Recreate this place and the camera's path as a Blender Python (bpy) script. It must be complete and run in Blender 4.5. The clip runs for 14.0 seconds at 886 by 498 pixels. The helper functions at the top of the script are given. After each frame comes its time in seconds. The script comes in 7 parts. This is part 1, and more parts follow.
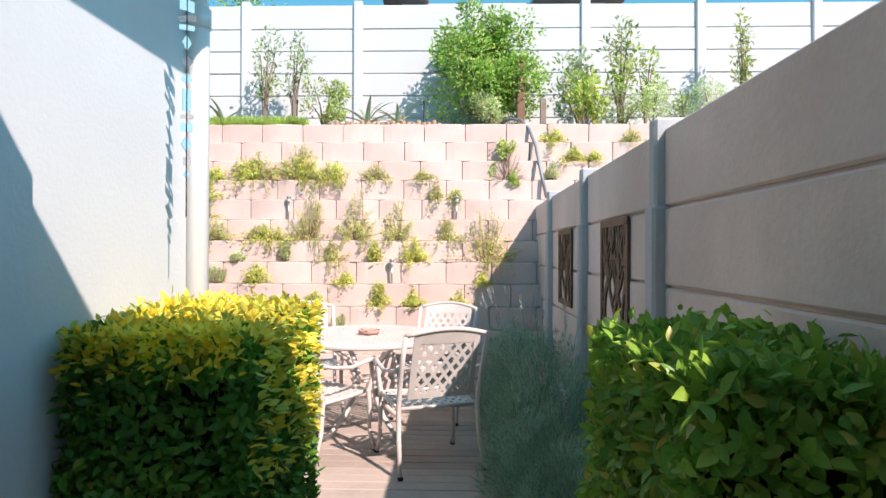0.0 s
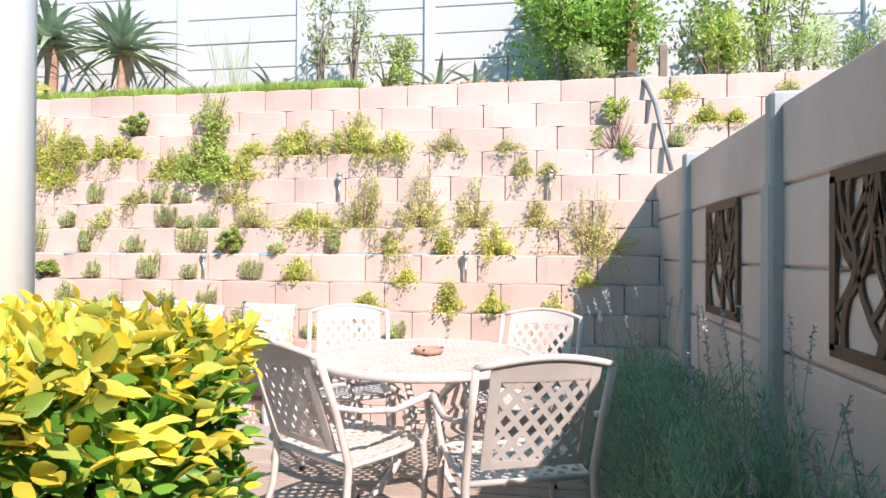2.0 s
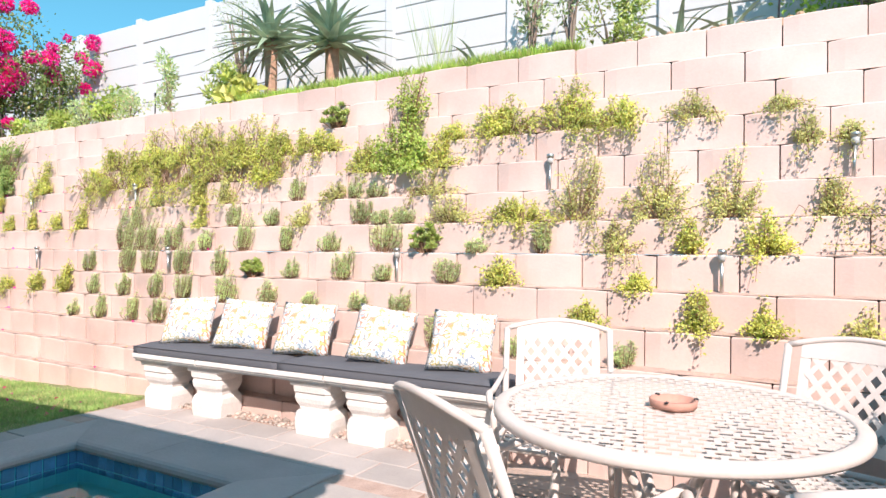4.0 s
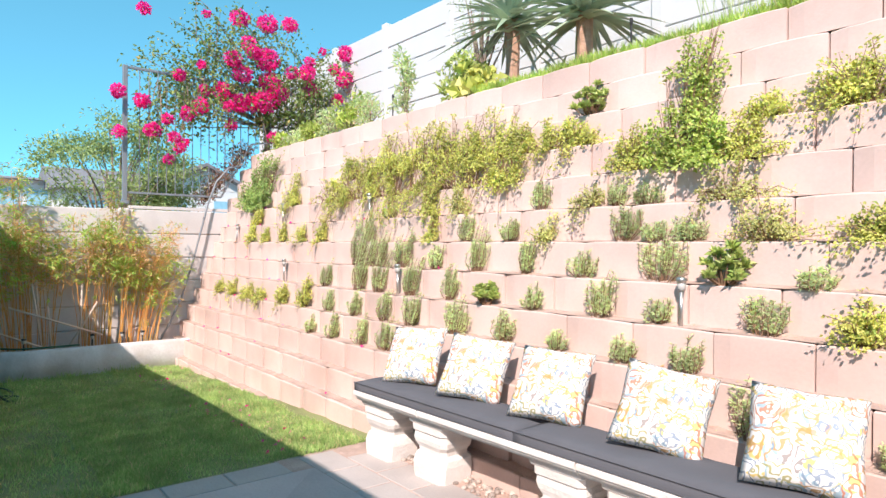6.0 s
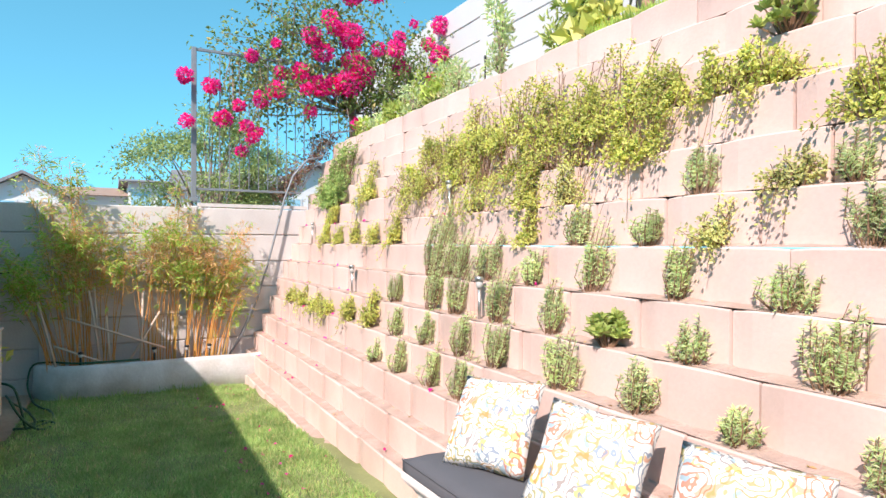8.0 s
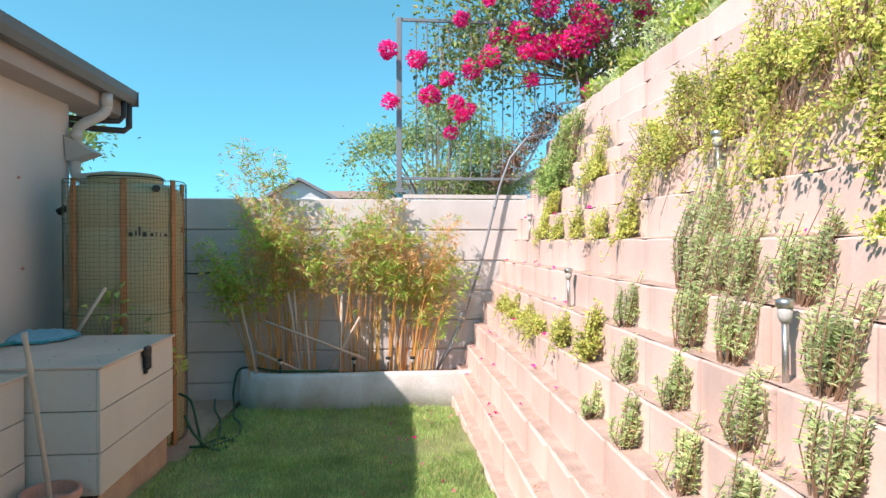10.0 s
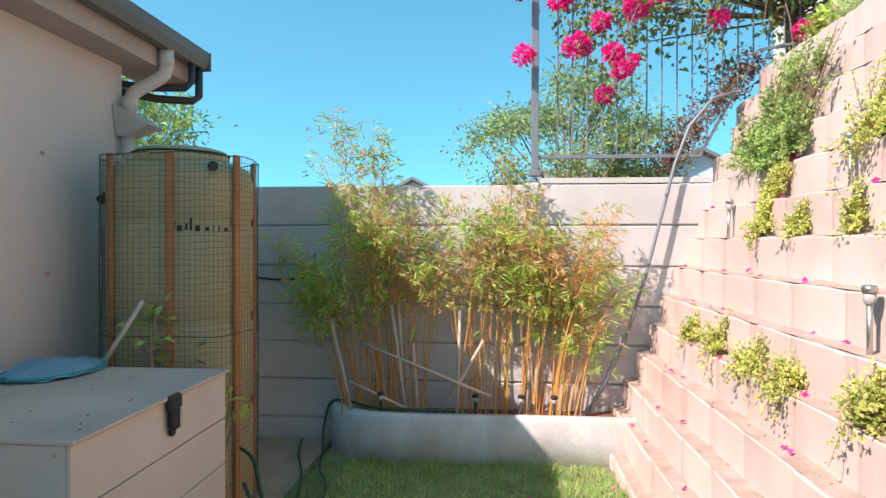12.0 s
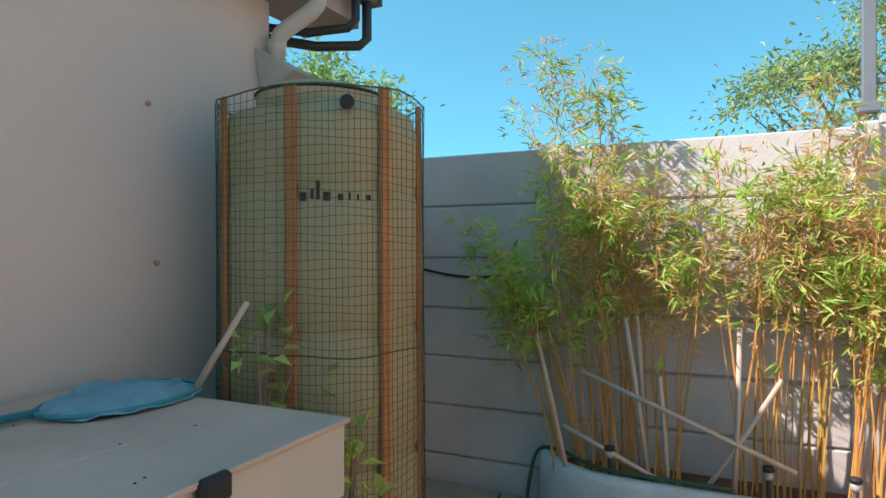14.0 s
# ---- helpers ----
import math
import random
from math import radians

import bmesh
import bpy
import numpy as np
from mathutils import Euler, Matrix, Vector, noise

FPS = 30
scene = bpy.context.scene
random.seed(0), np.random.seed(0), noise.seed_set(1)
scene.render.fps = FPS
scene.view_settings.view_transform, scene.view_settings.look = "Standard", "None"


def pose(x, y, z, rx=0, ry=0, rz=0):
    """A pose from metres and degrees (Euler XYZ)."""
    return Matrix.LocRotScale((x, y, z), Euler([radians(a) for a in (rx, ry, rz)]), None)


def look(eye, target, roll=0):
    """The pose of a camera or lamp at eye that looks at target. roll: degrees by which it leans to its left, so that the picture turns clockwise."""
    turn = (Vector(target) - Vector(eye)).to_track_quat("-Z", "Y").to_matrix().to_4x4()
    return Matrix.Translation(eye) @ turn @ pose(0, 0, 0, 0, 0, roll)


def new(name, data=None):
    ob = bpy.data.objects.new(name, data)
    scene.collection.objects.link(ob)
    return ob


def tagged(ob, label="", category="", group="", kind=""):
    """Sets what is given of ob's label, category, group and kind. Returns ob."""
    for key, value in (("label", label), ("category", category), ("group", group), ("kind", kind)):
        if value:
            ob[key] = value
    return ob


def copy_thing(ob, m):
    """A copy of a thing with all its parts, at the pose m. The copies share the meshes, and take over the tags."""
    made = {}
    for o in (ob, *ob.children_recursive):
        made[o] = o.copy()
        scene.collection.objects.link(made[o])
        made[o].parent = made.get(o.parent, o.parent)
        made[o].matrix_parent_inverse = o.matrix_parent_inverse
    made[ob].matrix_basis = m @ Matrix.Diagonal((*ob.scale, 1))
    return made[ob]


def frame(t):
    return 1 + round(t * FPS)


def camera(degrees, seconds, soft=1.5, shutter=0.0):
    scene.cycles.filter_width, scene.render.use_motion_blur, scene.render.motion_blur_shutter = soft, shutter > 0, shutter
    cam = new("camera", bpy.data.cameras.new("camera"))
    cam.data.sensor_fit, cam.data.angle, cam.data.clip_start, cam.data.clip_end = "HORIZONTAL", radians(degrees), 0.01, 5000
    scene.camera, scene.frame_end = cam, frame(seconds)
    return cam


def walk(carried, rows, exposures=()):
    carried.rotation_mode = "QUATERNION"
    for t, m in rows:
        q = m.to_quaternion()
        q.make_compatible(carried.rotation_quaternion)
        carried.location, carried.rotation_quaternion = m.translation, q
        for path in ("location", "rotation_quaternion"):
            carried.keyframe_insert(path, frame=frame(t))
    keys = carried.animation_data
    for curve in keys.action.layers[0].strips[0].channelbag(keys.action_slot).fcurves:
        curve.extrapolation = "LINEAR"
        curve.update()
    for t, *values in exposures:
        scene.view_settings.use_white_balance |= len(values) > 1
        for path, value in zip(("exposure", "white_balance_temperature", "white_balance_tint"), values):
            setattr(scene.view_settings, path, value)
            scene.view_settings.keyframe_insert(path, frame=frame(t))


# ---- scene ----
cam = camera(70.1, 14.0)
METRES, EYE, TILT, LEAN, TURN = 10.4, 1.38, 0.0, 0.0, 1.5
ROWS = [
    (0.0, 0.0, 0.0, 0.0, -0.0, 0.28, -0.16),
    (0.5, -0.001, 0.0408, -0.0014, 0.74, 0.26, -0.28),
    (1.0, -0.0001, 0.078, -0.0031, 1.49, 0.31, -0.23),
    (1.5, 0.001, 0.1129, -0.0049, 4.22, 0.31, -0.23),
    (2.0, -0.0042, 0.145, -0.0084, 7.58, 0.32, -0.31),
    (4.5, -0.037, 0.2676, -0.0076, 34.1, -0.04, -0.3),
    (5.0, -0.0564, 0.2904, -0.003, 40.61, -0.13, -0.34),
    (5.5, -0.0795, 0.3129, 0.0043, 46.5, -0.21, -0.39),
    (6.0, -0.1031, 0.3393, 0.008, 49.9, -0.24, -0.41),
    (6.5, -0.1319, 0.3636, 0.0097, 51.52, -0.32, -0.42),
    (7.0, -0.1611, 0.3897, 0.0108, 53.52, -0.34, -0.41),
    (9.5, -0.3113, 0.5151, 0.0127, 76.92, -0.64, 0.02),
    (10.0, -0.3543, 0.525, 0.0099, 83.18, -0.64, 0.06),
    (10.5, -0.3965, 0.5283, 0.0096, 89.08, -0.59, 0.06),
    (11.0, -0.4379, 0.5279, 0.0099, 92.1, -0.54, -0.05),
    (11.5, -0.4787, 0.5249, 0.0093, 92.83, -0.52, -0.06),
    (12.0, -0.5135, 0.5143, 0.0073, 93.33, -0.44, -0.1),
    (12.5, -0.5484, 0.5062, 0.0037, 92.7, -0.36, 0.01),
    (13.0, -0.5875, 0.5028, -0.0004, 96.55, -0.3, 0.11),
    (13.5, -0.6288, 0.4961, -0.0009, 103.54, -0.37, 0.0),
    (14.0, -0.6587, 0.4939, -0.0038, 114.11, -0.1, 0.2),
]
walk(cam, [(t, pose(0, 0, EYE, TILT, LEAN, TURN) @ pose(METRES * x, METRES * y, METRES * z, 90 + pitch, roll, yaw)) for t, x, y, z, yaw, pitch, roll in ROWS], exposures=[(0.0, 1.6, 7050, 19), (14.0, 1.6, 7050, 19)])

# ---- world, sun, exposure ----
SUN_DIR = Vector((-0.67, 0.86, -1.0)).normalized()
world = bpy.data.worlds.new("world")
scene.world = world
world.use_nodes = True
wn = world.node_tree.nodes
sky = wn.new("ShaderNodeTexSky")
sky.sky_type = "NISHITA"
sky.sun_disc = False
sky.sun_elevation = math.asin(-SUN_DIR.z)
sky.sun_rotation = math.atan2(-SUN_DIR.x, -SUN_DIR.y)
sky.air_density, sky.dust_density, sky.ozone_density = 0.5, 0.0, 1.3
gen = wn.new("ShaderNodeTexCoord")
lift = wn.new("ShaderNodeVectorMath")
lift.inputs[1].default_value = (0, 0, 0.20)
unit_dir = wn.new("ShaderNodeVectorMath")
unit_dir.operation = "NORMALIZE"
world.node_tree.links.new(gen.outputs["Generated"], lift.inputs[0])
world.node_tree.links.new(lift.outputs[0], unit_dir.inputs[0])
world.node_tree.links.new(unit_dir.outputs[0], sky.inputs["Vector"])
tint = wn.new("ShaderNodeMix")
tint.data_type, tint.blend_type = "RGBA", "MULTIPLY"
tint.inputs[0].default_value = 1.0
tint.inputs[7].default_value = (0.445, 1.12, 0.89, 1)
world.node_tree.links.new(sky.outputs[0], tint.inputs[6])
world.node_tree.links.new(tint.outputs[2], wn["Background"].inputs[0])
wn["Background"].inputs[1].default_value = 0.17
sun_data = bpy.data.lights.new("sun", "SUN")
sun_data.energy, sun_data.angle, sun_data.color = 2.42, radians(0.5), (1.0, 0.93, 0.885)
sun = new("sun", sun_data)
sun.matrix_world = look((0, 0, 20), Vector((0, 0, 20)) + SUN_DIR)


# ---- materials ----
def mat(name, base, rough=0.8, vary=0.12, scale=3.0, fine=40.0, bump=0.15, metal=0.0, tint=None, tint_amount=0.0, island=0.0, obj=0.0, spec=0.3, streak=0.0):
    """A surface with large stains, fine grain, relief, and change from piece to piece."""
    m = bpy.data.materials.new(name)
    m.use_nodes = True
    nt = m.node_tree
    p = nt.nodes["Principled BSDF"]
    L = nt.links.new
    co = nt.nodes.new("ShaderNodeTexCoord")
    n1 = nt.nodes.new("ShaderNodeTexNoise")
    n1.inputs["Scale"].default_value, n1.inputs["Detail"].default_value = scale, 5
    n2 = nt.nodes.new("ShaderNodeTexNoise")
    n2.inputs["Scale"].default_value, n2.inputs["Detail"].default_value = fine, 4
    geo = nt.nodes.new("ShaderNodeNewGeometry")
    src = geo.outputs["Position"]
    if streak:
        mp = nt.nodes.new("ShaderNodeMapping")
        mp.inputs["Scale"].default_value = (1, 1, streak)
        L(src, mp.inputs[0])
        L(mp.outputs[0], n1.inputs["Vector"])
    else:
        L(src, n1.inputs["Vector"])
    L(src, n2.inputs["Vector"])
    add = nt.nodes.new("ShaderNodeMath")
    add.operation = "MULTIPLY_ADD"
    L(n1.outputs[0], add.inputs[0])
    add.inputs[1].default_value = 1.6
    mul = nt.nodes.new("ShaderNodeMath")
    mul.operation = "MULTIPLY"
    L(n2.outputs[0], mul.inputs[0])
    mul.inputs[1].default_value = 0.6
    L(mul.outputs[0], add.inputs[2])
    rng = nt.nodes.new("ShaderNodeMapRange")
    L(add.outputs[0], rng.inputs[0])
    rng.inputs[1].default_value, rng.inputs[2].default_value = 0.6, 1.6
    rng.inputs[3].default_value, rng.inputs[4].default_value = 1 - vary, 1 + vary
    val = rng.outputs[0]
    for amount, out in ((island, geo.outputs["Random Per Island"]), (obj, nt.nodes.new("ShaderNodeObjectInfo").outputs["Random"])):
        if amount:
            r = nt.nodes.new("ShaderNodeMapRange")
            L(out, r.inputs[0])
            r.inputs[3].default_value, r.inputs[4].default_value = 1 - amount, 1 + amount
            mm = nt.nodes.new("ShaderNodeMath")
            mm.operation = "MULTIPLY"
            L(val, mm.inputs[0])
            L(r.outputs[0], mm.inputs[1])
            val = mm.outputs[0]
    col = nt.nodes.new("ShaderNodeMix")
    col.data_type = "RGBA"
    col.inputs[6].default_value = (*base, 1)
    col.inputs[7].default_value = (*(tint or base), 1)
    if tint:
        r = nt.nodes.new("ShaderNodeMapRange")
        n3 = nt.nodes.new("ShaderNodeTexNoise")
        n3.inputs["Scale"].default_value, n3.inputs["Detail"].default_value = scale * 0.7, 6
        L(src, n3.inputs["Vector"])
        L(n3.outputs[0], r.inputs[0])
        r.inputs[1].default_value, r.inputs[2].default_value, r.inputs[4].default_value = 0.42, 0.68, tint_amount
        L(r.outputs[0], col.inputs[0])
    else:
        col.inputs[0].default_value = 0
    sc = nt.nodes.new("ShaderNodeVectorMath")
    sc.operation = "SCALE"
    L(col.outputs[2], sc.inputs[0])
    L(val, sc.inputs["Scale"])
    L(sc.outputs[0], p.inputs["Base Color"])
    p.inputs["Roughness"].default_value = rough
    p.inputs["Metallic"].default_value = metal
    p.inputs["Specular IOR Level"].default_value = spec
    if bump:
        b = nt.nodes.new("ShaderNodeBump")
        b.inputs["Strength"].default_value, b.inputs["Distance"].default_value = bump, 0.01
        L(n2.outputs[0], b.inputs["Height"])
        L(b.outputs[0], p.inputs["Normal"])
    return m


def leaf_mat(name, c1, c2, c3=None, rough=0.45, through_light=0.35, third=0.12):
    """Leaves: colour changes from leaf to leaf between c1 and c2, now and then c3; light shines through."""
    m = bpy.data.materials.new(name)
    m.use_nodes = True
    nt = m.node_tree
    p = nt.nodes["Principled BSDF"]
    L = nt.links.new
    geo = nt.nodes.new("ShaderNodeNewGeometry")
    ramp = nt.nodes.new("ShaderNodeValToRGB")
    ramp.color_ramp.elements[0].color = (*c1, 1)
    ramp.color_ramp.elements[1].color = (*c2, 1)
    if c3:
        ramp.color_ramp.elements[1].position = 1 - third
        e = ramp.color_ramp.elements.new(min(0.999, 1 - third * 0.5))
        e.color = (*c3, 1)
    L(geo.outputs["Random Per Island"], ramp.inputs[0])
    noi = nt.nodes.new("ShaderNodeTexNoise")
    noi.inputs["Scale"].default_value = 4.0
    L(geo.outputs["Position"], noi.inputs["Vector"])
    rng = nt.nodes.new("ShaderNodeMapRange")
    L(noi.outputs[0], rng.inputs[0])
    rng.inputs[1].default_value, rng.inputs[2].default_value = 0.3, 0.7
    rng.inputs[3].default_value, rng.inputs[4].default_value = 0.75, 1.3
    sc = nt.nodes.new("ShaderNodeVectorMath")
    sc.operation = "SCALE"
    L(ramp.outputs[0], sc.inputs[0])
    L(rng.outputs[0], sc.inputs["Scale"])
    L(sc.outputs[0], p.inputs["Base Color"])
    p.inputs["Roughness"].default_value = rough
    p.inputs["Specular IOR Level"].default_value = 0.35
    tr = nt.nodes.new("ShaderNodeBsdfTranslucent")
    L(sc.outputs[0], tr.inputs[0])
    mix = nt.nodes.new("ShaderNodeMixShader")
    mix.inputs[0].default_value = through_light
    L(p.outputs[0], mix.inputs[1])
    L(tr.outputs[0], mix.inputs[2])
    L(mix.outputs[0], nt.nodes["Material Output"].inputs["Surface"])
    return m


M_BLOCK = mat("pink_concrete", (0.665, 0.51, 0.458), 0.92, 0.13, 2.2, 60, 0.12, tint=(0.575, 0.42, 0.37), tint_amount=0.85, obj=0.04)
M_BLOCK_J = mat("pink_concrete_far", (0.665, 0.51, 0.458), 0.92, 0.13, 2.2, 60, 0.12, tint=(0.575, 0.42, 0.37), tint_amount=0.85, island=0.04)
M_SOIL = mat("soil", (0.20, 0.13, 0.09), 0.95, 0.35, 6, 50, 0.8, tint=(0.33, 0.23, 0.16), tint_amount=0.8)
M_WHITE_WALL = mat("white_painted_concrete", (0.55, 0.56, 0.565), 0.85, 0.05, 1.2, 40, 0.12, streak=0.25)
M_GREY_FENCE = mat("grey_concrete", (0.74, 0.60, 0.55), 0.9, 0.13, 2.0, 45, 0.25, tint=(0.54, 0.43, 0.38), tint_amount=0.6, streak=0.35)
M_WEST_FENCE = mat("pale_grey_concrete", (0.60, 0.565, 0.55), 0.9, 0.12, 2.0, 45, 0.25, tint=(0.46, 0.42, 0.40), tint_amount=0.6, streak=0.35)
M_POST = mat("grey_post_concrete", (0.44, 0.45, 0.46), 0.85, 0.10, 2.0, 45, 0.2)
M_HOUSE = mat("house_plaster", (0.66, 0.60, 0.56), 0.9, 0.06, 1.0, 60, 0.2)
M_HOUSE_WHITE = mat("house_white_plaster", (0.63, 0.65, 0.66), 0.85, 0.05, 1.5, 60, 0.15)
M_DECK = mat("deck_board", (0.42, 0.33, 0.28), 0.75, 0.15, 3, 30, 0.3, obj=0.12)
M_PAVE = mat("paving_stone", (0.40, 0.36, 0.34), 0.9, 0.12, 3, 50, 0.3, obj=0.10)
M_COPING = mat("pool_coping", (0.46, 0.40, 0.39), 0.85, 0.12, 3, 50, 0.3, obj=0.08)
M_LAWN = mat("lawn_ground", (0.23, 0.25, 0.11), 0.95, 0.3, 3, 60, 0.6)
M_PLANTER = mat("white_rendered_kerb", (0.62, 0.62, 0.62), 0.9, 0.14, 5, 40, 0.3, tint=(0.42, 0.38, 0.33), tint_amount=0.6)


# ---- helpers for building ----
def obj(name, bm, material=None, parent=None, label="", smooth=False):
    me = bpy.data.meshes.new(name)
    bm.to_mesh(me)
    bm.free()
    if material:
        me.materials.append(material)
    if smooth:
        me.shade_smooth()
    ob = new(name, me)
    if parent:
        ob.parent = parent
    if label:
        tagged(ob, label)
    return ob


def part(name, bm, material, parent, label="", smooth=False):
    return obj(name, bm, material, parent, label, smooth)


def thing(name, label, category, at=None, group="", kind=""):
    ob = new(name)
    ob.empty_display_size = 0.1
    if at:
        ob.matrix_world = at
    return tagged(ob, label, category, group, kind)


def box(bm, x0, x1, y0, y1, z0, z1, bevel=0.0, m=None):
    r = bmesh.ops.create_cube(bm, size=1)
    vs = r["verts"]
    bmesh.ops.transform(bm, matrix=Matrix.Translation(((x0 + x1) / 2, (y0 + y1) / 2, (z0 + z1) / 2)) @ Matrix.Diagonal((x1 - x0, y1 - y0, z1 - z0, 1)), verts=vs)
    if bevel:
        es = list({e for v in vs for e in v.link_edges})
        r = bmesh.ops.bevel(bm, geom=es, offset=bevel, segments=1, affect="EDGES", profile=0.5)
        vs = list({v for f in r["faces"] for v in f.verts} | {v for v in vs if v.is_valid})
    if m is not None:
        bmesh.ops.transform(bm, matrix=m, verts=vs)
    return vs


def boxed(x0, x1, y0, y1, z0, z1, bevel=0.0):
    bm = bmesh.new()
    box(bm, x0, x1, y0, y1, z0, z1, bevel)
    return bm


def tube(bm, pts, radius, sides=6, cap=True):
    """A round bar along points; radius one number or one for each point."""
    pts = [Vector(p) for p in pts]
    rs = radius if isinstance(radius, (list, tuple)) else [radius] * len(pts)
    rings = []
    up = None
    for i, p in enumerate(pts):
        d = (pts[min(i + 1, len(pts) - 1)] - pts[max(i - 1, 0)]).normalized()
        if up is None:
            up = d.orthogonal().normalized()
        up = (up - d * up.dot(d))
        up = up.normalized() if up.length > 1e-6 else d.orthogonal().normalized()
        side = d.cross(up)
        rings.append([bm.verts.new(p + (up * math.cos(a) + side * math.sin(a)) * rs[i]) for a in (2 * math.pi * k / sides for k in range(sides))])
    for a, b in zip(rings, rings[1:]):
        for k in range(sides):
            bm.faces.new((a[k], a[(k + 1) % sides], b[(k + 1) % sides], b[k]))
    if cap:
        bm.faces.new(rings[0][::-1])
        bm.faces.new(rings[-1])


def lathe(bm, profile, sides=16, centre=(0, 0)):
    """Turns (radius, height) pairs round a vertical axis."""
    rings = [[bm.verts.new((centre[0] + r * math.cos(2 * math.pi * k / sides), centre[1] + r * math.sin(2 * math.pi * k / sides), z)) for k in range(sides)] for r, z in profile]
    for a, b in zip(rings, rings[1:]):
        for k in range(sides):
            bm.faces.new((a[k], a[(k + 1) % sides], b[(k + 1) % sides], b[k]))
    bm.faces.new(rings[0][::-1])
    bm.faces.new(rings[-1])


# ---- retaining wall: numbers of the plan ----
ROW_H, SET_BACK, BLOCK_W = 0.228, 0.098, 0.475
ROW_TOP0, ROW_Y0 = 0.134, 6.15


def row_top(k):
    return ROW_TOP0 + ROW_H * k


def row_y(k):
    """Front of row k."""
    return ROW_Y0 + SET_BACK * k


TOP_ROW = 12

M_WOOD_SLAT = mat("orange_timber", (0.50, 0.22, 0.10), 0.8, 0.2, 6, 50, 0.3, obj=0.08)
M_CULM = mat("bamboo_culm", (0.66, 0.30, 0.09), 0.5, 0.25, 5, 30, 0.1, tint=(0.42, 0.36, 0.10), tint_amount=0.7, island=0.15)
M_STAKE = mat("bleached_stake", (0.55, 0.44, 0.36), 0.8, 0.15, 6, 40, 0.2)
M_TWIG = mat("twig", (0.22, 0.13, 0.08), 0.85, 0.2, 8, 40, 0.2)
M_BARK = mat("bark", (0.26, 0.20, 0.16), 0.9, 0.25, 8, 40, 0.6)
M_ALOE_TRUNK = mat("aloe_trunk", (0.46, 0.28, 0.20), 0.9, 0.3, 14, 50, 0.8)
M_ALU = mat("cream_cast_aluminium", (0.62, 0.56, 0.525), 0.5, 0.10, 6, 60, 0.12, spec=0.4)
M_CUSHION = mat("charcoal_fabric", (0.10, 0.105, 0.12), 0.95, 0.12, 3, 300, 0.25)
M_BENCH = mat("white_cast_stone", (0.74, 0.71, 0.68), 0.85, 0.12, 5, 60, 0.4, tint=(0.5, 0.45, 0.40), tint_amount=0.35)
M_BRONZE = mat("rust_brown_steel", (0.13, 0.085, 0.06), 0.6, 0.2, 6, 50, 0.15, metal=0.3)
M_DARK = mat("black_plastic", (0.03, 0.03, 0.032), 0.5, 0.1, 6, 50, 0.05)
M_STEEL = mat("brushed_steel", (0.55, 0.54, 0.52), 0.32, 0.06, 6, 80, 0.05, metal=0.9)
M_BAR = mat("grey_steel_paint", (0.22, 0.24, 0.26), 0.5, 0.1, 6, 60, 0.08, metal=0.3)
M_TANK = mat("beige_tank_plastic", (0.44, 0.37, 0.22), 0.6, 0.06, 2, 80, 0.06)
M_NET = mat("green_plastic_net", (0.08, 0.11, 0.06), 0.6, 0.1, 6, 60, 0.0)
M_BOX = mat("fibre_cement_board", (0.60, 0.55, 0.50), 0.85, 0.07, 2, 60, 0.15, obj=0.04)
M_LID = mat("weathered_lid", (0.64, 0.49, 0.41), 0.85, 0.12, 3, 60, 0.25, tint=(0.42, 0.36, 0.31), tint_amount=0.5)
M_PLINTH = mat("pink_brick_plinth", (0.45, 0.30, 0.22), 0.95, 0.2, 5, 40, 0.5)
M_GUTTER = mat("charcoal_gutter", (0.15, 0.14, 0.13), 0.45, 0.12, 3, 40, 0.05)
M_FASCIA = mat("brown_fascia", (0.44, 0.37, 0.33), 0.7, 0.1, 3, 40, 0.1)
M_PIPE = mat("white_downpipe", (0.76, 0.76, 0.76), 0.45, 0.04, 3, 40, 0.02)
M_PIPE_CREAM = mat("cream_painted_pipe", (0.56, 0.52, 0.48), 0.55, 0.08, 3, 40, 0.04)
M_OVERFLOW = mat("charcoal_pipe", (0.06, 0.058, 0.055), 0.4, 0.1, 3, 40, 0.04)
M_ROOF_TILE = mat("grey_roof_tile", (0.20, 0.20, 0.21), 0.85, 0.15, 2, 30, 0.3, obj=0.1)
M_ROOF_BROWN = mat("brown_roof_tile", (0.34, 0.24, 0.19), 0.85, 0.15, 2, 30, 0.3)
M_TERRACOTTA = mat("terracotta", (0.52, 0.28, 0.22), 0.75, 0.15, 8, 60, 0.2)
M_TURQ = mat("turquoise_plastic", (0.03, 0.28, 0.33), 0.45, 0.1, 5, 60, 0.05)
M_NETCLOTH = mat("pale_blue_net_cloth", (0.20, 0.42, 0.52), 0.8, 0.2, 10, 150, 0.3)
M_HOSE = mat("green_hose", (0.03, 0.09, 0.05), 0.4, 0.1, 5, 60, 0.05)
M_POOLTILE = mat("blue_mosaic", (0.10, 0.33, 0.55), 0.2, 0.2, 9, 60, 0.05, obj=0.3, spec=0.5)
M_BASIN = mat("pool_plaster", (0.10, 0.78, 0.80), 0.8, 0.1, 2, 40, 0.05)
M_PEBBLE = mat("pebble", (0.40, 0.34, 0.30), 0.7, 0.15, 8, 60, 0.1, island=0.45)
M_LEDGE = mat("sandy_soil", (0.47, 0.345, 0.295), 0.95, 0.22, 9, 70, 0.8, tint=(0.36, 0.25, 0.20), tint_amount=0.5)
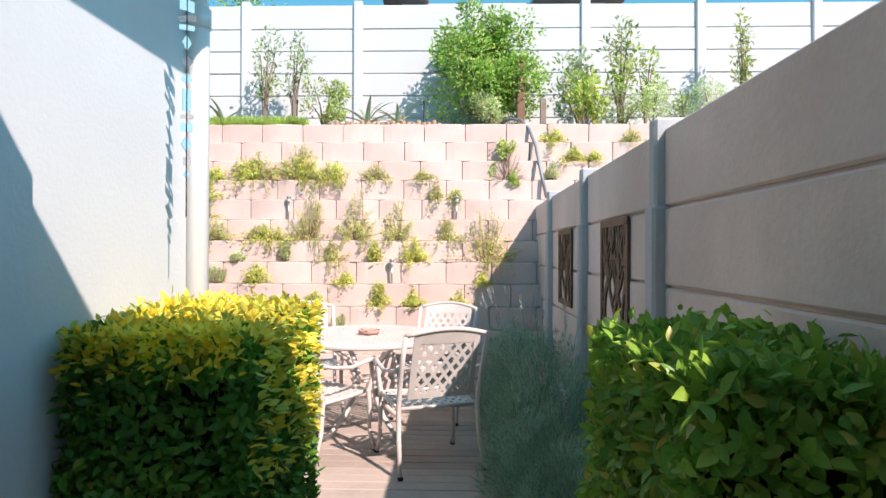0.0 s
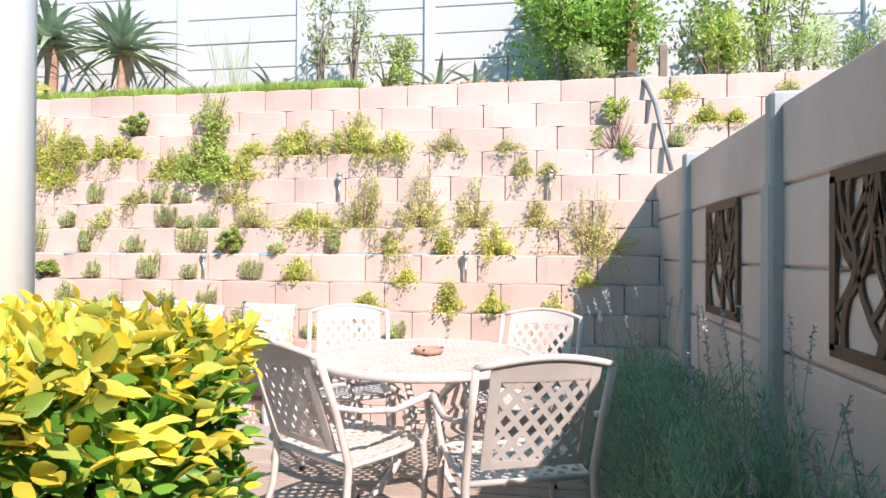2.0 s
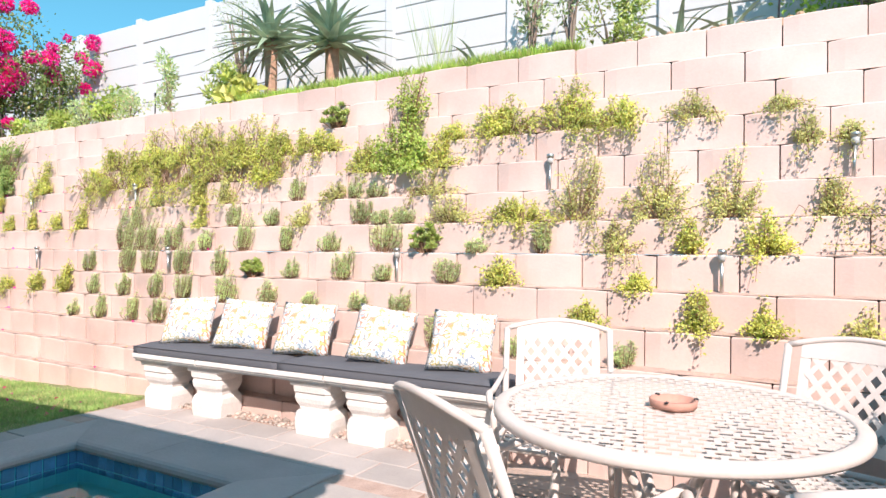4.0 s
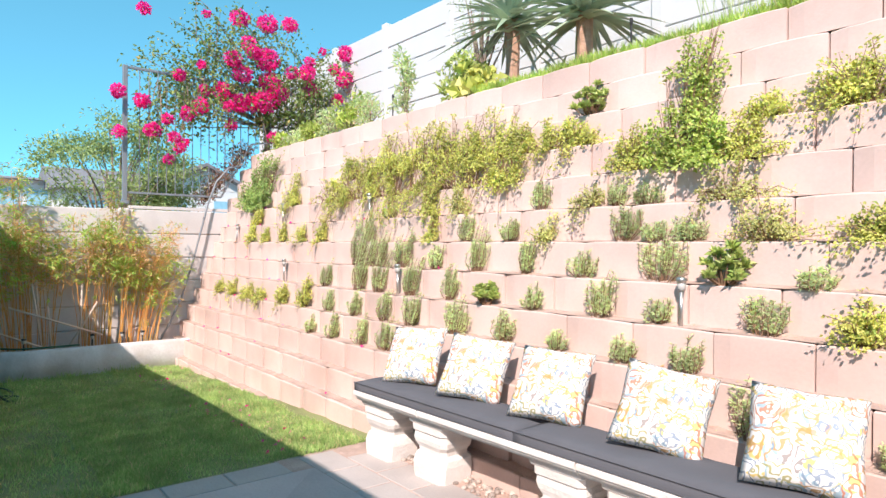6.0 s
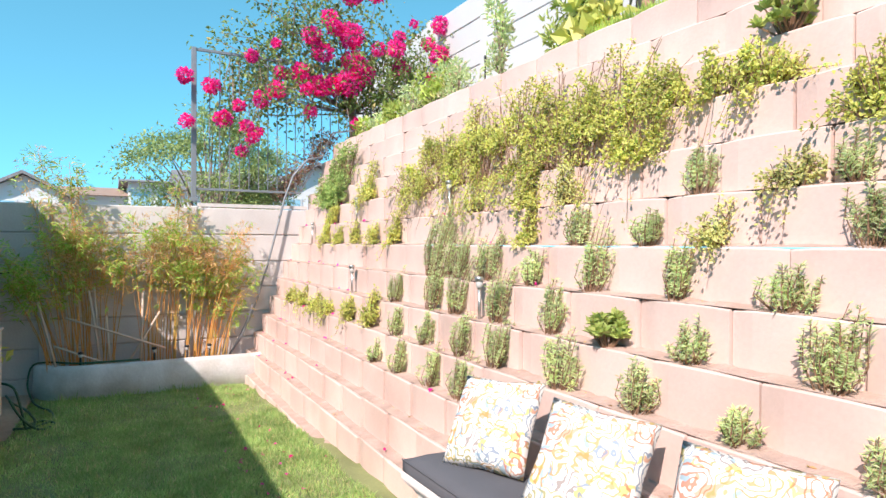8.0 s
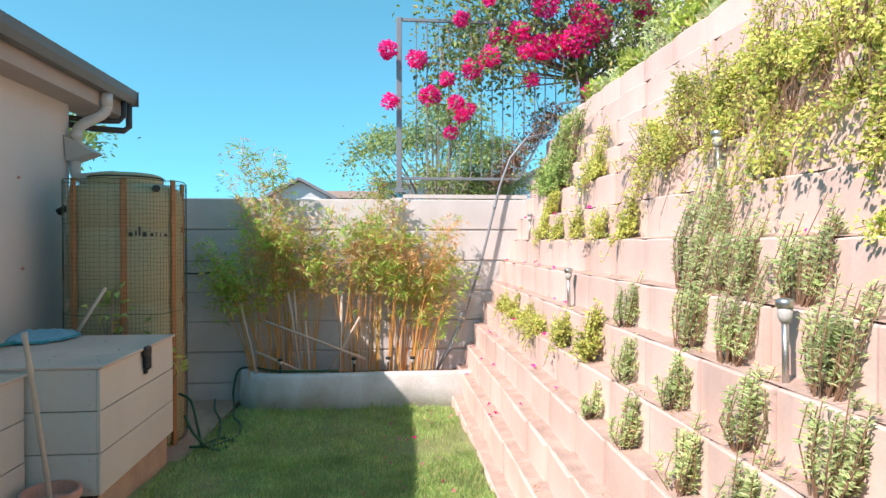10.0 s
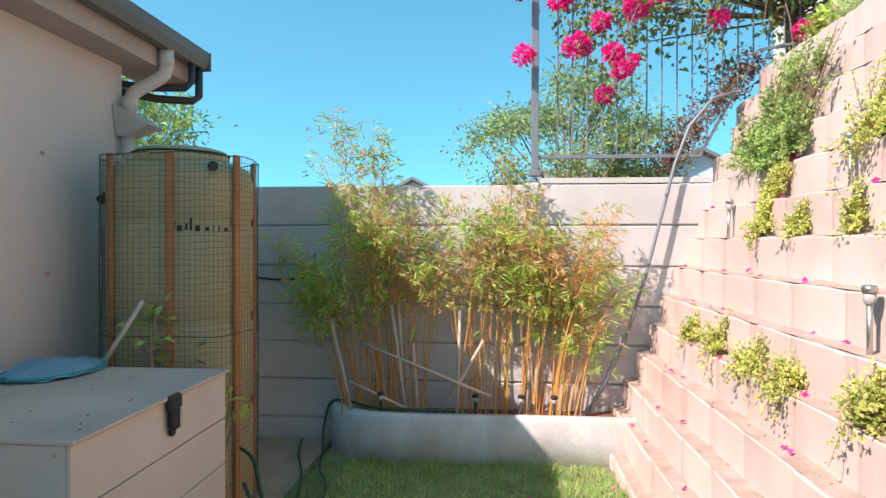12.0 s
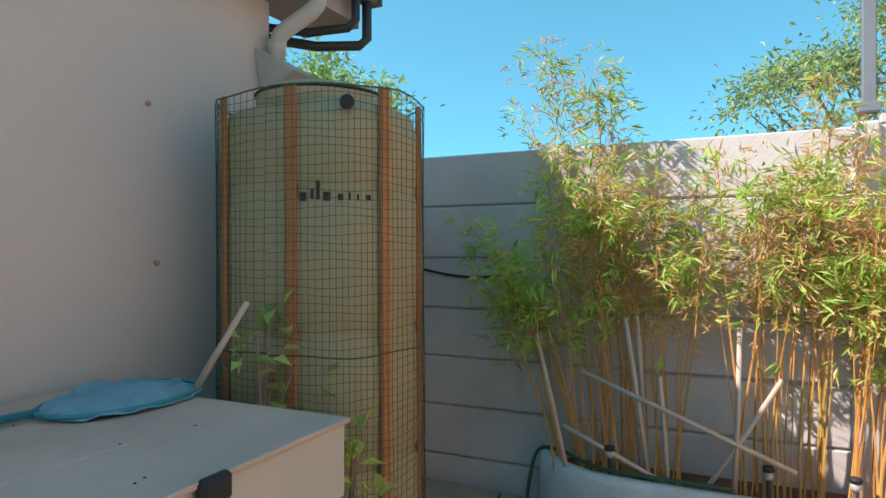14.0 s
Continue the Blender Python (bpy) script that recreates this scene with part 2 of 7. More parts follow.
M_LOG = mat("log_edging", (0.40, 0.26, 0.17), 0.9, 0.2, 8, 50, 0.4, obj=0.15)
M_PETAL = leaf_mat("bougainvillea_petal", (0.92, 0.03, 0.34), (0.96, 0.11, 0.50), (0.90, 0.02, 0.24), 0.6, 0.45, 0.25)

LF_HERB = leaf_mat("herb_leaf", (0.46, 0.61, 0.27), (0.73, 0.81, 0.46), (0.74, 0.58, 0.40), 0.5, 0.5, 0.14)
LF_LIME = leaf_mat("lime_leaf", (0.50, 0.54, 0.12), (0.74, 0.72, 0.24), (0.36, 0.50, 0.12), 0.5, 0.42)
LF_SPARSE = leaf_mat("sparse_leaf", (0.50, 0.53, 0.18), (0.70, 0.68, 0.30), (0.62, 0.56, 0.24), 0.5, 0.42)
LF_SUCC = leaf_mat("succulent_leaf", (0.27, 0.38, 0.09), (0.49, 0.54, 0.18), None, 0.4, 0.2)
LF_BUSH = leaf_mat("bush_leaf", (0.32, 0.44, 0.08), (0.56, 0.65, 0.19), (0.66, 0.64, 0.24))
LF_DARK = leaf_mat("creeper_leaf", (0.22, 0.36, 0.10), (0.42, 0.55, 0.18), (0.54, 0.57, 0.20))
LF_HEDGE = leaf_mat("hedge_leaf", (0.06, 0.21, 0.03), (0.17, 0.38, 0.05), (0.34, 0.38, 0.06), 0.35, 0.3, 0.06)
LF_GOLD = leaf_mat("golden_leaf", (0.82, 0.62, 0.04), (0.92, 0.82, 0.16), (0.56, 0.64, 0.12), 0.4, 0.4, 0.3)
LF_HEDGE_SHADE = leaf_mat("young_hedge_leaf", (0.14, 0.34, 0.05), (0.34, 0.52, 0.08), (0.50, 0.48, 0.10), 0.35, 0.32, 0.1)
LF_LAV = leaf_mat("lavender_leaf", (0.19, 0.32, 0.22), (0.38, 0.53, 0.38), None, 0.6, 0.2)
LF_LAVF = leaf_mat("lavender_flower", (0.40, 0.36, 0.44), (0.55, 0.50, 0.56), None, 0.7, 0.2)
LF_BAMBOO = leaf_mat("bamboo_leaf", (0.26, 0.48, 0.08), (0.56, 0.70, 0.18), (0.76, 0.60, 0.30), 0.45, 0.42, 0.2)
LF_STRAW = leaf_mat("bamboo_straw_leaf", (0.62, 0.36, 0.16), (0.84, 0.58, 0.30), (0.48, 0.50, 0.15), 0.6, 0.4)
LF_ALOE = leaf_mat("aloe_leaf", (0.27, 0.36, 0.25), (0.44, 0.52, 0.36), None, 0.5, 0.1)
LF_SHRUB = leaf_mat("shrub_leaf", (0.15, 0.33, 0.05), (0.36, 0.55, 0.12), (0.52, 0.58, 0.15))
LF_GREY = leaf_mat("grey_green_leaf", (0.26, 0.36, 0.17), (0.46, 0.53, 0.29), None, 0.5, 0.3)
LF_BOUG = leaf_mat("bougainvillea_leaf", (0.13, 0.21, 0.06), (0.28, 0.37, 0.12), (0.42, 0.36, 0.14), 0.5, 0.3)
LF_TREE = leaf_mat("tree_leaf", (0.22, 0.32, 0.12), (0.44, 0.53, 0.21), None, 0.5, 0.35)
LF_GRASS = leaf_mat("grass_blade", (0.24, 0.40, 0.11), (0.47, 0.61, 0.24), (0.66, 0.58, 0.30), 0.5, 0.35, 0.14)
LF_GRASS_TOP = leaf_mat("long_grass_blade", (0.28, 0.46, 0.08), (0.50, 0.64, 0.16), (0.6, 0.6, 0.26), 0.5, 0.4)

RNG = np.random.default_rng(7)


def unit(v):
    return v / np.maximum(np.linalg.norm(v, axis=1, keepdims=True), 1e-9)


def leaves(name, P, D, size, width, material, parent=None, fold=0.25, droop=0.15, label="", six=False, facing=None):
    """Leaves at points P along directions D: each a folded blade with a base and a tip."""
    P, D = np.asarray(P, float), unit(np.asarray(D, float))
    n = len(P)
    size = np.broadcast_to(np.asarray(size, float), (n,))[:, None]
    ref = unit(RNG.normal(size=(n, 3)) * 0.6 + np.array([0, 0, 1.0]))
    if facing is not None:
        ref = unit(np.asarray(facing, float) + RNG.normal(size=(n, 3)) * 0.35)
    side = unit(np.cross(D, ref))
    nor = np.cross(side, D)
    w = size * width * 0.5
    mid = P + D * size * 0.45 + nor * w * fold * 2
    tip = P + D * size - nor * size * droop * min(1.0, width * 2)
    if six == "fine":
        rows = []
        for u, v, lift in ((0.14, 0.55, 0.4), (0.42, 1.0, 1.0), (0.74, 0.68, 0.8)):
            c = P + D * size * u - nor * size * droop * 0.5 * u * u
            rows.append((c - side * w * v + nor * w * fold * lift, c + side * w * v + nor * w * fold * lift))
        V = np.stack([P, rows[0][0], rows[1][0], rows[2][0], tip, rows[2][1], rows[1][1], rows[0][1]], 1).reshape(-1, 3)
        i = np.arange(n)[:, None] * 8
        F = np.concatenate([i + np.array([[0, 1, 2, 4]]), i + np.array([[2, 3, 4, 4]]), i + np.array([[0, 4, 6, 7]]), i + np.array([[4, 5, 6, 6]])], 1).reshape(-1, 4)
        F = [f if f[2] != f[3] else f[:3] for f in F.tolist()]
        F = np.array(F, dtype=object)
    elif six:
        a = P + D * size * 0.28
        b = P + D * size * 0.68
        V = np.stack([P, a - side * w * 0.85 + nor * w * fold, b - side * w * 0.8 + nor * w * fold * 0.8, tip, b + side * w * 0.8 + nor * w * fold * 0.8, a + side * w * 0.85 + nor * w * fold], 1).reshape(-1, 3)
        i = np.arange(n)[:, None] * 6
        F = np.concatenate([i + np.array([[0, 1, 2, 3]]), i + np.array([[0, 3, 4, 5]])], 1).reshape(-1, 4)
    else:
        V = np.stack([P, mid - side * w, tip, mid + side * w], 1).reshape(-1, 3)
        i = np.arange(n)[:, None] * 4
        F = np.concatenate([i + np.array([[0, 1, 2]]), i + np.array([[0, 2, 3]])], 1).reshape(-1, 3)
    me = bpy.data.meshes.new(name)
    me.from_pydata(V.tolist(), [], F.tolist())
    me.materials.append(material)
    if six == "fine":
        me.shade_smooth()
    ob = new(name, me)
    if parent:
        ob.parent = parent
    if label:
        tagged(ob, label)
    return ob


def structure(name, bm, material, label, category):
    return tagged(obj(name, bm, material), label, category, kind="structure")


# ---- ground ----
structure("ground", boxed(-300, 300, -300, 300, -2.2, -2.0), M_SOIL, "bare brown earth round the garden", "ground")
structure("ground_fill", boxed(-10.9, 3.0, -3.3, 7.0, -2.0, -1.6), M_SOIL, "brown earth under the garden", "ground")

lawn_bm = bmesh.new()
NX, NY = 56, 40
grid = [[lawn_bm.verts.new((-10.74 + 5.56 * i / NX, 2.2 + 4.2 * j / NY, -0.205 * (1 - i / NX) - 0.012 + 0.02 * noise.noise(Vector((i * 0.3, j * 0.3, 0))) - (0.07 if -10.74 + 5.56 * i / NX < -8.68 and 2.2 + 4.2 * j / NY < 3.83 else 0))) for j in range(NY + 1)] for i in range(NX + 1)]
for i in range(NX):
    for j in range(NY):
        lawn_bm.faces.new((grid[i][j], grid[i + 1][j], grid[i + 1][j + 1], grid[i][j + 1]))
lawn = structure("lawn", lawn_bm, M_LAWN, "sloping lawn ground under short green grass", "lawn")
structure("floor", boxed(-2.05, 0.95, -3.0, 6.35, -0.2, -0.04), M_SOIL, "dark ground under the wooden deck boards", "floor")
structure("pavement_bed", boxed(-5.22, -2.05, 5.28, 6.35, -0.2, -0.006), M_LEDGE, "sandy bed under the paving stones", "pavement")
structure("pavement_house", boxed(-5.2, -2.05, 2.58, 3.04, -0.2, -0.004), M_PAVE, "grey concrete strip between house and pool", "pavement")
structure("pavement_east", boxed(-2.75, -2.05, 2.95, 5.40, -0.2, -0.007), M_LEDGE, "sandy bed under paving beside the pool", "pavement")
structure("pavement_west", boxed(-5.2, -4.75, 2.95, 5.40, -0.2, -0.007), M_LEDGE, "sandy bed under paving beside the lawn", "pavement")

# ---- pool ----
POOL = (-4.53, -3.03, 3.35, 5.04)
px0, px1, py0, py1 = POOL
pool = thing("swimming_pool", "small plunge pool with turquoise water and blue tiled rim", "pool", kind="structure")
bm = bmesh.new()
for c in (((px0, py0), (px1, py0)), ((px1, py0), (px1, py1)), ((px1, py1), (px0, py1)), ((px0, py1), (px0, py0))):
    (ax, ay), (bx, by) = c
    bm.faces.new([bm.verts.new(v) for v in ((ax, ay, -1.0), (bx, by, -1.0), (bx, by, -0.06), (ax, ay, -0.06))])
bm.faces.new([bm.verts.new(v) for v in ((px0, py0, -1.0), (px1, py0, -1.0), (px1, py1, -1.0), (px0, py1, -1.0))])
part("basin", bm, M_BASIN, pool, "pale turquoise plaster basin")
M_WATER = bpy.data.materials.new("pool_water")
M_WATER.use_nodes = True
wp = M_WATER.node_tree.nodes["Principled BSDF"]
wp.inputs["Base Color"].default_value = (0.50, 0.97, 0.98, 1)
wp.inputs["Transmission Weight"].default_value, wp.inputs["IOR"].default_value, wp.inputs["Roughness"].default_value = 1.0, 1.33, 0.01
wno = M_WATER.node_tree.nodes.new("ShaderNodeTexNoise")
wno.inputs["Scale"].default_value = 5.0
wbu = M_WATER.node_tree.nodes.new("ShaderNodeBump")
wbu.inputs["Strength"].default_value, wbu.inputs["Distance"].default_value = 0.25, 0.03
M_WATER.node_tree.links.new(wno.outputs[0], wbu.inputs["Height"])
M_WATER.node_tree.links.new(wbu.outputs[0], wp.inputs["Normal"])
bm = bmesh.new()
bm.faces.new([bm.verts.new(v) for v in ((px0, py0, -0.155), (px1, py0, -0.155), (px1, py1, -0.155), (px0, py1, -0.155))])
water = part("water", bm, M_WATER, pool, "clear turquoise water")
water.visible_shadow = False

# ---- house ----
structure("wall_house_side", boxed(-1.4, -1.1, 1.54, 2.525, -0.2, 3.0), M_HOUSE_WHITE, "white plastered end wall of the house", "wall")
structure("wall_house_passage", boxed(-1.4, -1.06, -3, 1.54, -0.2, 3.0), M_HOUSE_WHITE, "white plastered house wall along the passage", "wall")
structure("wall_house", boxed(-9.72, -1.4, 2.15, 2.58, -0.4, 3.05), M_HOUSE, "cream plastered long house wall facing the lawn", "wall")
structure("wall_house_end", boxed(-9.72, -9.4, -6.0, 2.15, -0.4, 3.05), M_HOUSE, "cream plastered house end wall", "wall")
structure("wall_passage_end", boxed(-1.06, 1.0, -3.3, -3, -0.2, 3.0), M_HOUSE_WHITE, "white plastered wall closing the passage", "wall")
# added out of view: its edge casts the slanting shadow on the end wall
structure("roof_shade_slab", boxed(-1.06, 1.0, -3.3, 0.48, 2.62, 2.8), M_HOUSE_WHITE, "unseen white slab added over the passage to shade wall and hedge", "roof")
bm = bmesh.new()
prof = ((2.87, 2.955), (2.87, 3.0), (-3.0, 5.2), (-3.0, 5.1))
for x in (-10.26, -0.68):
    bm.faces.new([bm.verts.new((x, y, z)) for y, z in prof])
bm.verts.ensure_lookup_table()
for i in range(4):
    bm.faces.new((bm.verts[i], bm.verts[(i + 1) % 4], bm.verts[4 + (i + 1) % 4], bm.verts[4 + i]))
structure("roof_house", bm, M_ROOF_TILE, "dark grey pitched roof of the house", "roof")
bm = bmesh.new()
box(bm, -10.2, -0.7, 2.45, 2.80, 2.70, 2.735)
structure("ceiling_soffit", bm, M_FASCIA, "brown painted soffit under the eave", "soffit")
structure("trim_fascia", boxed(-10.2, -0.7, 2.80, 2.832, 2.70, 2.97), M_FASCIA, "brown fascia board under the gutter", "fascia")
structure("trim_barge", boxed(-10.24, -10.202, 2.42, 2.83, 2.68, 2.96), M_FASCIA, "brown barge board at the roof end", "fascia")
structure("trim_barge_east", boxed(-0.7, -0.655, -2.0, 2.80, 2.75, 3.0), M_FASCIA, "brown barge board over the end wall", "fascia")
structure("ceiling_eave_east", boxed(-1.1, -0.7, -2.0, 2.5, 2.74, 2.77), M_HOUSE_WHITE, "white eave board over the end wall", "soffit")

gutter = thing("roof_gutter", "dark grey box gutter along the house eave", "gutter", kind="structure")
bm = bmesh.new()
gp = ((2.934, 2.96), (2.934, 2.85), (2.965, 2.835), (3.03, 2.84), (3.055, 2.90), (3.06, 2.97), (3.045, 2.97), (3.04, 2.91), (3.02, 2.86), (2.95, 2.86), (2.95, 2.96))
ends = [[bm.verts.new((x, y - 0.1, z - 0.02)) for y, z in gp] for x in (-10.28, -0.66)]
for i in range(len(gp)):
    bm.faces.new((ends[0][i], ends[0][(i + 1) % len(gp)], ends[1][(i + 1) % len(gp)], ends[1][i]))
for e in ends:
    bm.faces.new(e)
part("trough", bm, M_GUTTER, gutter)
bm = bmesh.new()
box(bm, -10.295, -10.281, 2.83, 2.965, 2.81, 2.955)
part("end_cap", bm, M_GUTTER, gutter)


def pipe(name, pts, r, material, label, category="pipe", sides=12, collars=()):
    t_ = thing(name, label, category)
    b = bmesh.new()
    tube(b, pts, r, sides)
    part("tube", b, material, t_, smooth=True)
    for c in collars:
        b = bmesh.new()
        tube(b, [Vector(c[0]), Vector(c[1])], r * 1.14, sides)
        part("collar", b, material, t_, smooth=True)
    return t_


pipe("downpipe", [(-9.77, 2.88, 2.83), (-9.77, 2.88, 2.70), (-9.768, 2.87, 2.655), (-9.76, 2.835, 2.62), (-9.72, 2.715, 2.54), (-9.705, 2.675, 2.505), (-9.70, 2.655, 2.46), (-9.70, 2.65, 2.36)], 0.046, M_PIPE_CREAM, "cream plastic swan-neck downpipe under the gutter", collars=(((-9.77, 2.88, 2.82), (-9.77, 2.88, 2.70)), ((-9.70, 2.652, 2.47), (-9.70, 2.65, 2.40))))
hop = thing("rain_head", "cream plastic rainwater hopper on the house corner", "hopper")
bm = bmesh.new()
hp = [(-9.76, 2.59, 2.20), (-9.64, 2.59, 2.20), (-9.64, 2.69, 2.20), (-9.76, 2.69, 2.20), (-9.80, 2.585, 2.42), (-9.60, 2.585, 2.42), (-9.60, 2.84, 2.27), (-9.80, 2.84, 2.27)]
vv = [bm.verts.new(c) for c in hp]
for f in ((3, 2, 1, 0), (4, 5, 6, 7), (0, 1, 5, 4), (1, 2, 6, 5), (2, 3, 7, 6), (3, 0, 4, 7)):
    bm.faces.new([vv[i] for i in f])
part("bowl", bm, M_PIPE_CREAM, hop)
pipe("tank_inlet_pipe", [(-9.70, 2.64, 2.22), (-9.70, 2.64, 2.10), (-9.69, 2.66, 2.06), (-9.66, 2.72, 2.045), (-9.55, 2.92, 2.05), (-9.48, 3.05, 2.05), (-9.46, 3.09, 2.03), (-9.455, 3.10, 1.99)], 0.046, M_PIPE_CREAM, "cream pipe leading rain into the water tank")
pipe("overflow_pipe", [(-10.22, 2.9, 2.82), (-10.22, 2.9, 2.60), (-10.2, 2.86, 2.56), (-10.10, 2.62, 2.56), (-9.73, 2.3, 2.58)], 0.03, M_OVERFLOW, "dark grey bent pipe below the gutter end")
pipe("overflow_pipe", [(-10.1, 2.9, 2.82), (-10.1, 2.9, 2.68), (-10.08, 2.86, 2.63), (-10.02, 2.62, 2.62), (-9.73, 2.35, 2.62)], 0.026, M_OVERFLOW, "dark grey bent pipe below the gutter")
pipe("corner_downpipe", [(-1.06, 2.53, -0.05), (-1.06, 2.53, 2.35), (-1.06, 2.50, 2.46), (-0.93, 2.60, 2.66), (-0.9, 2.85, 2.78), (-0.9, 2.87, 2.84)], 0.043, M_PIPE, "white plastic downpipe at the house corner", collars=(((-1.06, 2.53, 2.28), (-1.06, 2.53, 2.36)),))

# hanging mobile in front of the end wall
M_GLASSY = mat("pale_blue_glass", (0.25, 0.48, 0.60), 0.15, 0.1, 6, 60, 0.02, spec=0.7)
M_MIRROR = mat("silver_mirror_piece", (0.75, 0.76, 0.76), 0.12, 0.05, 6, 60, 0.0, metal=0.9)
mobile = thing("hanging_mobile", "hanging string of pale blue glass and silver pieces", "wind chime")
bm = bmesh.new()
tube(bm, [(-0.95, 2.17, 2.742), (-0.95, 2.17, 1.50)], 0.0025, 4)
part("string", bm, M_DARK, mobile)
zz = 2.32
for i, (w, h, shape) in enumerate(((0.05, 0.05, 0), (0.055, 0.04, 1), (0.06, 0.02, 1), (0.05, 0.018, 1), (0.035, 0.06, 0), (0.045, 0.045, 0), (0.04, 0.045, 0), (0.03, 0.075, 1), (0.045, 0.014, 1), (0.04, 0.03, 1), (0.04, 0.06, 0), (0.025, 0.03, 1), (0.02, 0.035, 0))):
    bm = bmesh.new()
    pts = ((-w / 2, 0), (0, -h / 2), (w / 2, 0), (0, h / 2)) if shape == 0 else ((-w / 2, -h / 2), (w / 2, -h / 2), (w / 2, h / 2), (-w / 2, h / 2))
    ang = 0.5 + 0.5 * math.sin(i * 2.1)
    lo = [bm.verts.new((-0.95 + a * math.cos(ang), 2.17 + a * math.sin(ang), zz - h / 2 + b)) for a, b in pts]
    hi = [bm.verts.new((-0.95 + a * math.cos(ang) - 0.004 * math.sin(ang), 2.17 + a * math.sin(ang) + 0.004 * math.cos(ang), zz - h / 2 + b)) for a, b in pts]
    bm.faces.new(lo)
    bm.faces.new(hi[::-1])
    for j in range(4):
        bm.faces.new((lo[j], hi[j], hi[(j + 1) % 4], lo[(j + 1) % 4]))
    part("glass_piece", bm, M_GLASSY if i % 3 != 2 else M_MIRROR, mobile)
    zz -= h + 0.014

# wall plugs left in the plaster
for c in ((-8.93, 1.98), (-8.97, 1.28), (-7.9, 2.35), (-7.95, 1.75)):
    bm = bmesh.new()
    lathe(bm, ((0.012, 0), (0.012, 0.012), (0.005, 0.02)), 8)
    bmesh.ops.transform(bm, matrix=pose(c[0], 2.58, c[1], -90), verts=bm.verts)
    tagged(obj("wall_plug", bm, M_TERRACOTTA), "small rusty plug in the cream plaster wall", "wall plug", "wall plugs")

# ---- concrete fences ----
def panel_mesh(name, length, height, thick, bevel=0.008):
    b = boxed(-length / 2, length / 2, -thick / 2, thick / 2, 0, height, bevel)
    me = bpy.data.meshes.new(name)
    b.to_mesh(me)
    b.free()
    return me


def piece(name, me, m, parent, material=None):
    if material and not me.materials:
        me.materials.append(material)
    o = new(name, me)
    o.parent = parent
    o.matrix_world = m
    return o


def slab_fence(name, label, along, at, posts, heights, panel_mat, post_mat, post_top, thick=0.05, post_w=0.12, face=1, lower_collar=None):
    """A fence of posts with concrete panels slotted between them. along: 'x' or 'y'."""
    f = thing(name, label, "concrete fence", kind="structure")
    turn = 0 if along == "x" else 90
    cache = {}
    for a, b in zip(posts, posts[1:]):
        for z0, z1 in zip(heights, heights[1:]):
            key = (round(b - a, 2), round(z1 - z0, 2))
            if key not in cache:
                cache[key] = panel_mesh("panel", b - a - post_w * 0.6, z1 - z0 - 0.012, thick)
            mid = (a + b) / 2
            jitter = 0.003 * math.sin(mid * 7 + z0 * 13)
            m = pose(mid, at + jitter, z0, 0, 0, 0) if along == "x" else pose(at + jitter, mid, z0, 0, 0, 90)
            piece("panel", cache[key], m, f, panel_mat)
    b0 = heights[0] - 0.2
    pm = panel_mesh("post", post_w, post_top - b0, thick + 0.08, 0.012)
    for p in posts:
        piece("post", pm, pose(p, at, b0, 0, 0, turn) if along == "x" else pose(at, p, b0, 0, 0, 90), f, post_mat)
        if lower_collar:
            if "c" not in cache:
                cache["c"] = panel_mesh("post_foot", post_w + 0.03, lower_collar - b0, thick + 0.105, 0.014)
            piece("post_foot", cache["c"], pose(p, at, b0) if along == "x" else pose(at, p, b0, 0, 0, 90), f, post_mat)
    core = boxed(-(posts[-1] - posts[0]) / 2, (posts[-1] - posts[0]) / 2, -0.012, 0.012, heights[0], heights[-1] - 0.03)
    bmesh.ops.transform(core, matrix=pose((posts[0] + posts[-1]) / 2, at, 0) if along == "x" else pose(at, (posts[0] + posts[-1]) / 2, 0, 0, 0, 90), verts=core.verts)
    part("joint_fill", core, panel_mat, f)
    return f


slab_fence("wall_east", "grey weathered concrete panel fence with square posts", "y", 0.87, [-3.0, -2.01, -0.46, 1.09, 2.64, 4.19, 5.74, 7.29, 8.84], [-0.4, -0.07, 0.26, 0.59, 0.92, 1.25, 1.57, 1.905], M_GREY_FENCE, M_POST, 1.935, 0.07, 0.085, lower_collar=1.575)
slab_fence("wall_west", "grey weathered concrete panel fence behind the bamboo", "y", -10.80, [0.8, 2.37, 3.94, 5.5, 7.07, 8.6], [-0.6, -0.34, -0.02, 0.31, 0.63, 0.95, 1.28, 1.62, 1.96], M_WEST_FENCE, M_WEST_FENCE, 1.965, 0.08, 0.12)
slab_fence("wall_north", "white painted concrete panel fence on the upper bank", "x", 9.04, [-14.42 + 1.62 * i for i in range(15)], [2.66, 2.98, 3.30, 3.62, 3.94, 4.26, 4.58, 4.93], M_WHITE_WALL, M_WHITE_WALL, 4.97, 0.06, 0.13)

# coping of west fence by the wall: raised top slab
structure("wall_west_cap", boxed(-10.845, -10.765, 5.57, 6.95, 1.962, 2.005), M_WEST_FENCE, "grey concrete cap on the fence", "wall")
structure("wall_far_south", boxed(-10.9, -10.7, -6.0, 0.8, -0.6, 1.9), M_GREY_FENCE, "grey concrete fence beside the house", "wall")


# ---- retaining wall ----
retaining = thing("wall_retaining", "stepped retaining wall of pink concrete planter blocks", "retaining wall", kind="structure")


capping = thing("wall_retaining_top", "top row of pink concrete blocks along the planted bed", "retaining wall", kind="structure")


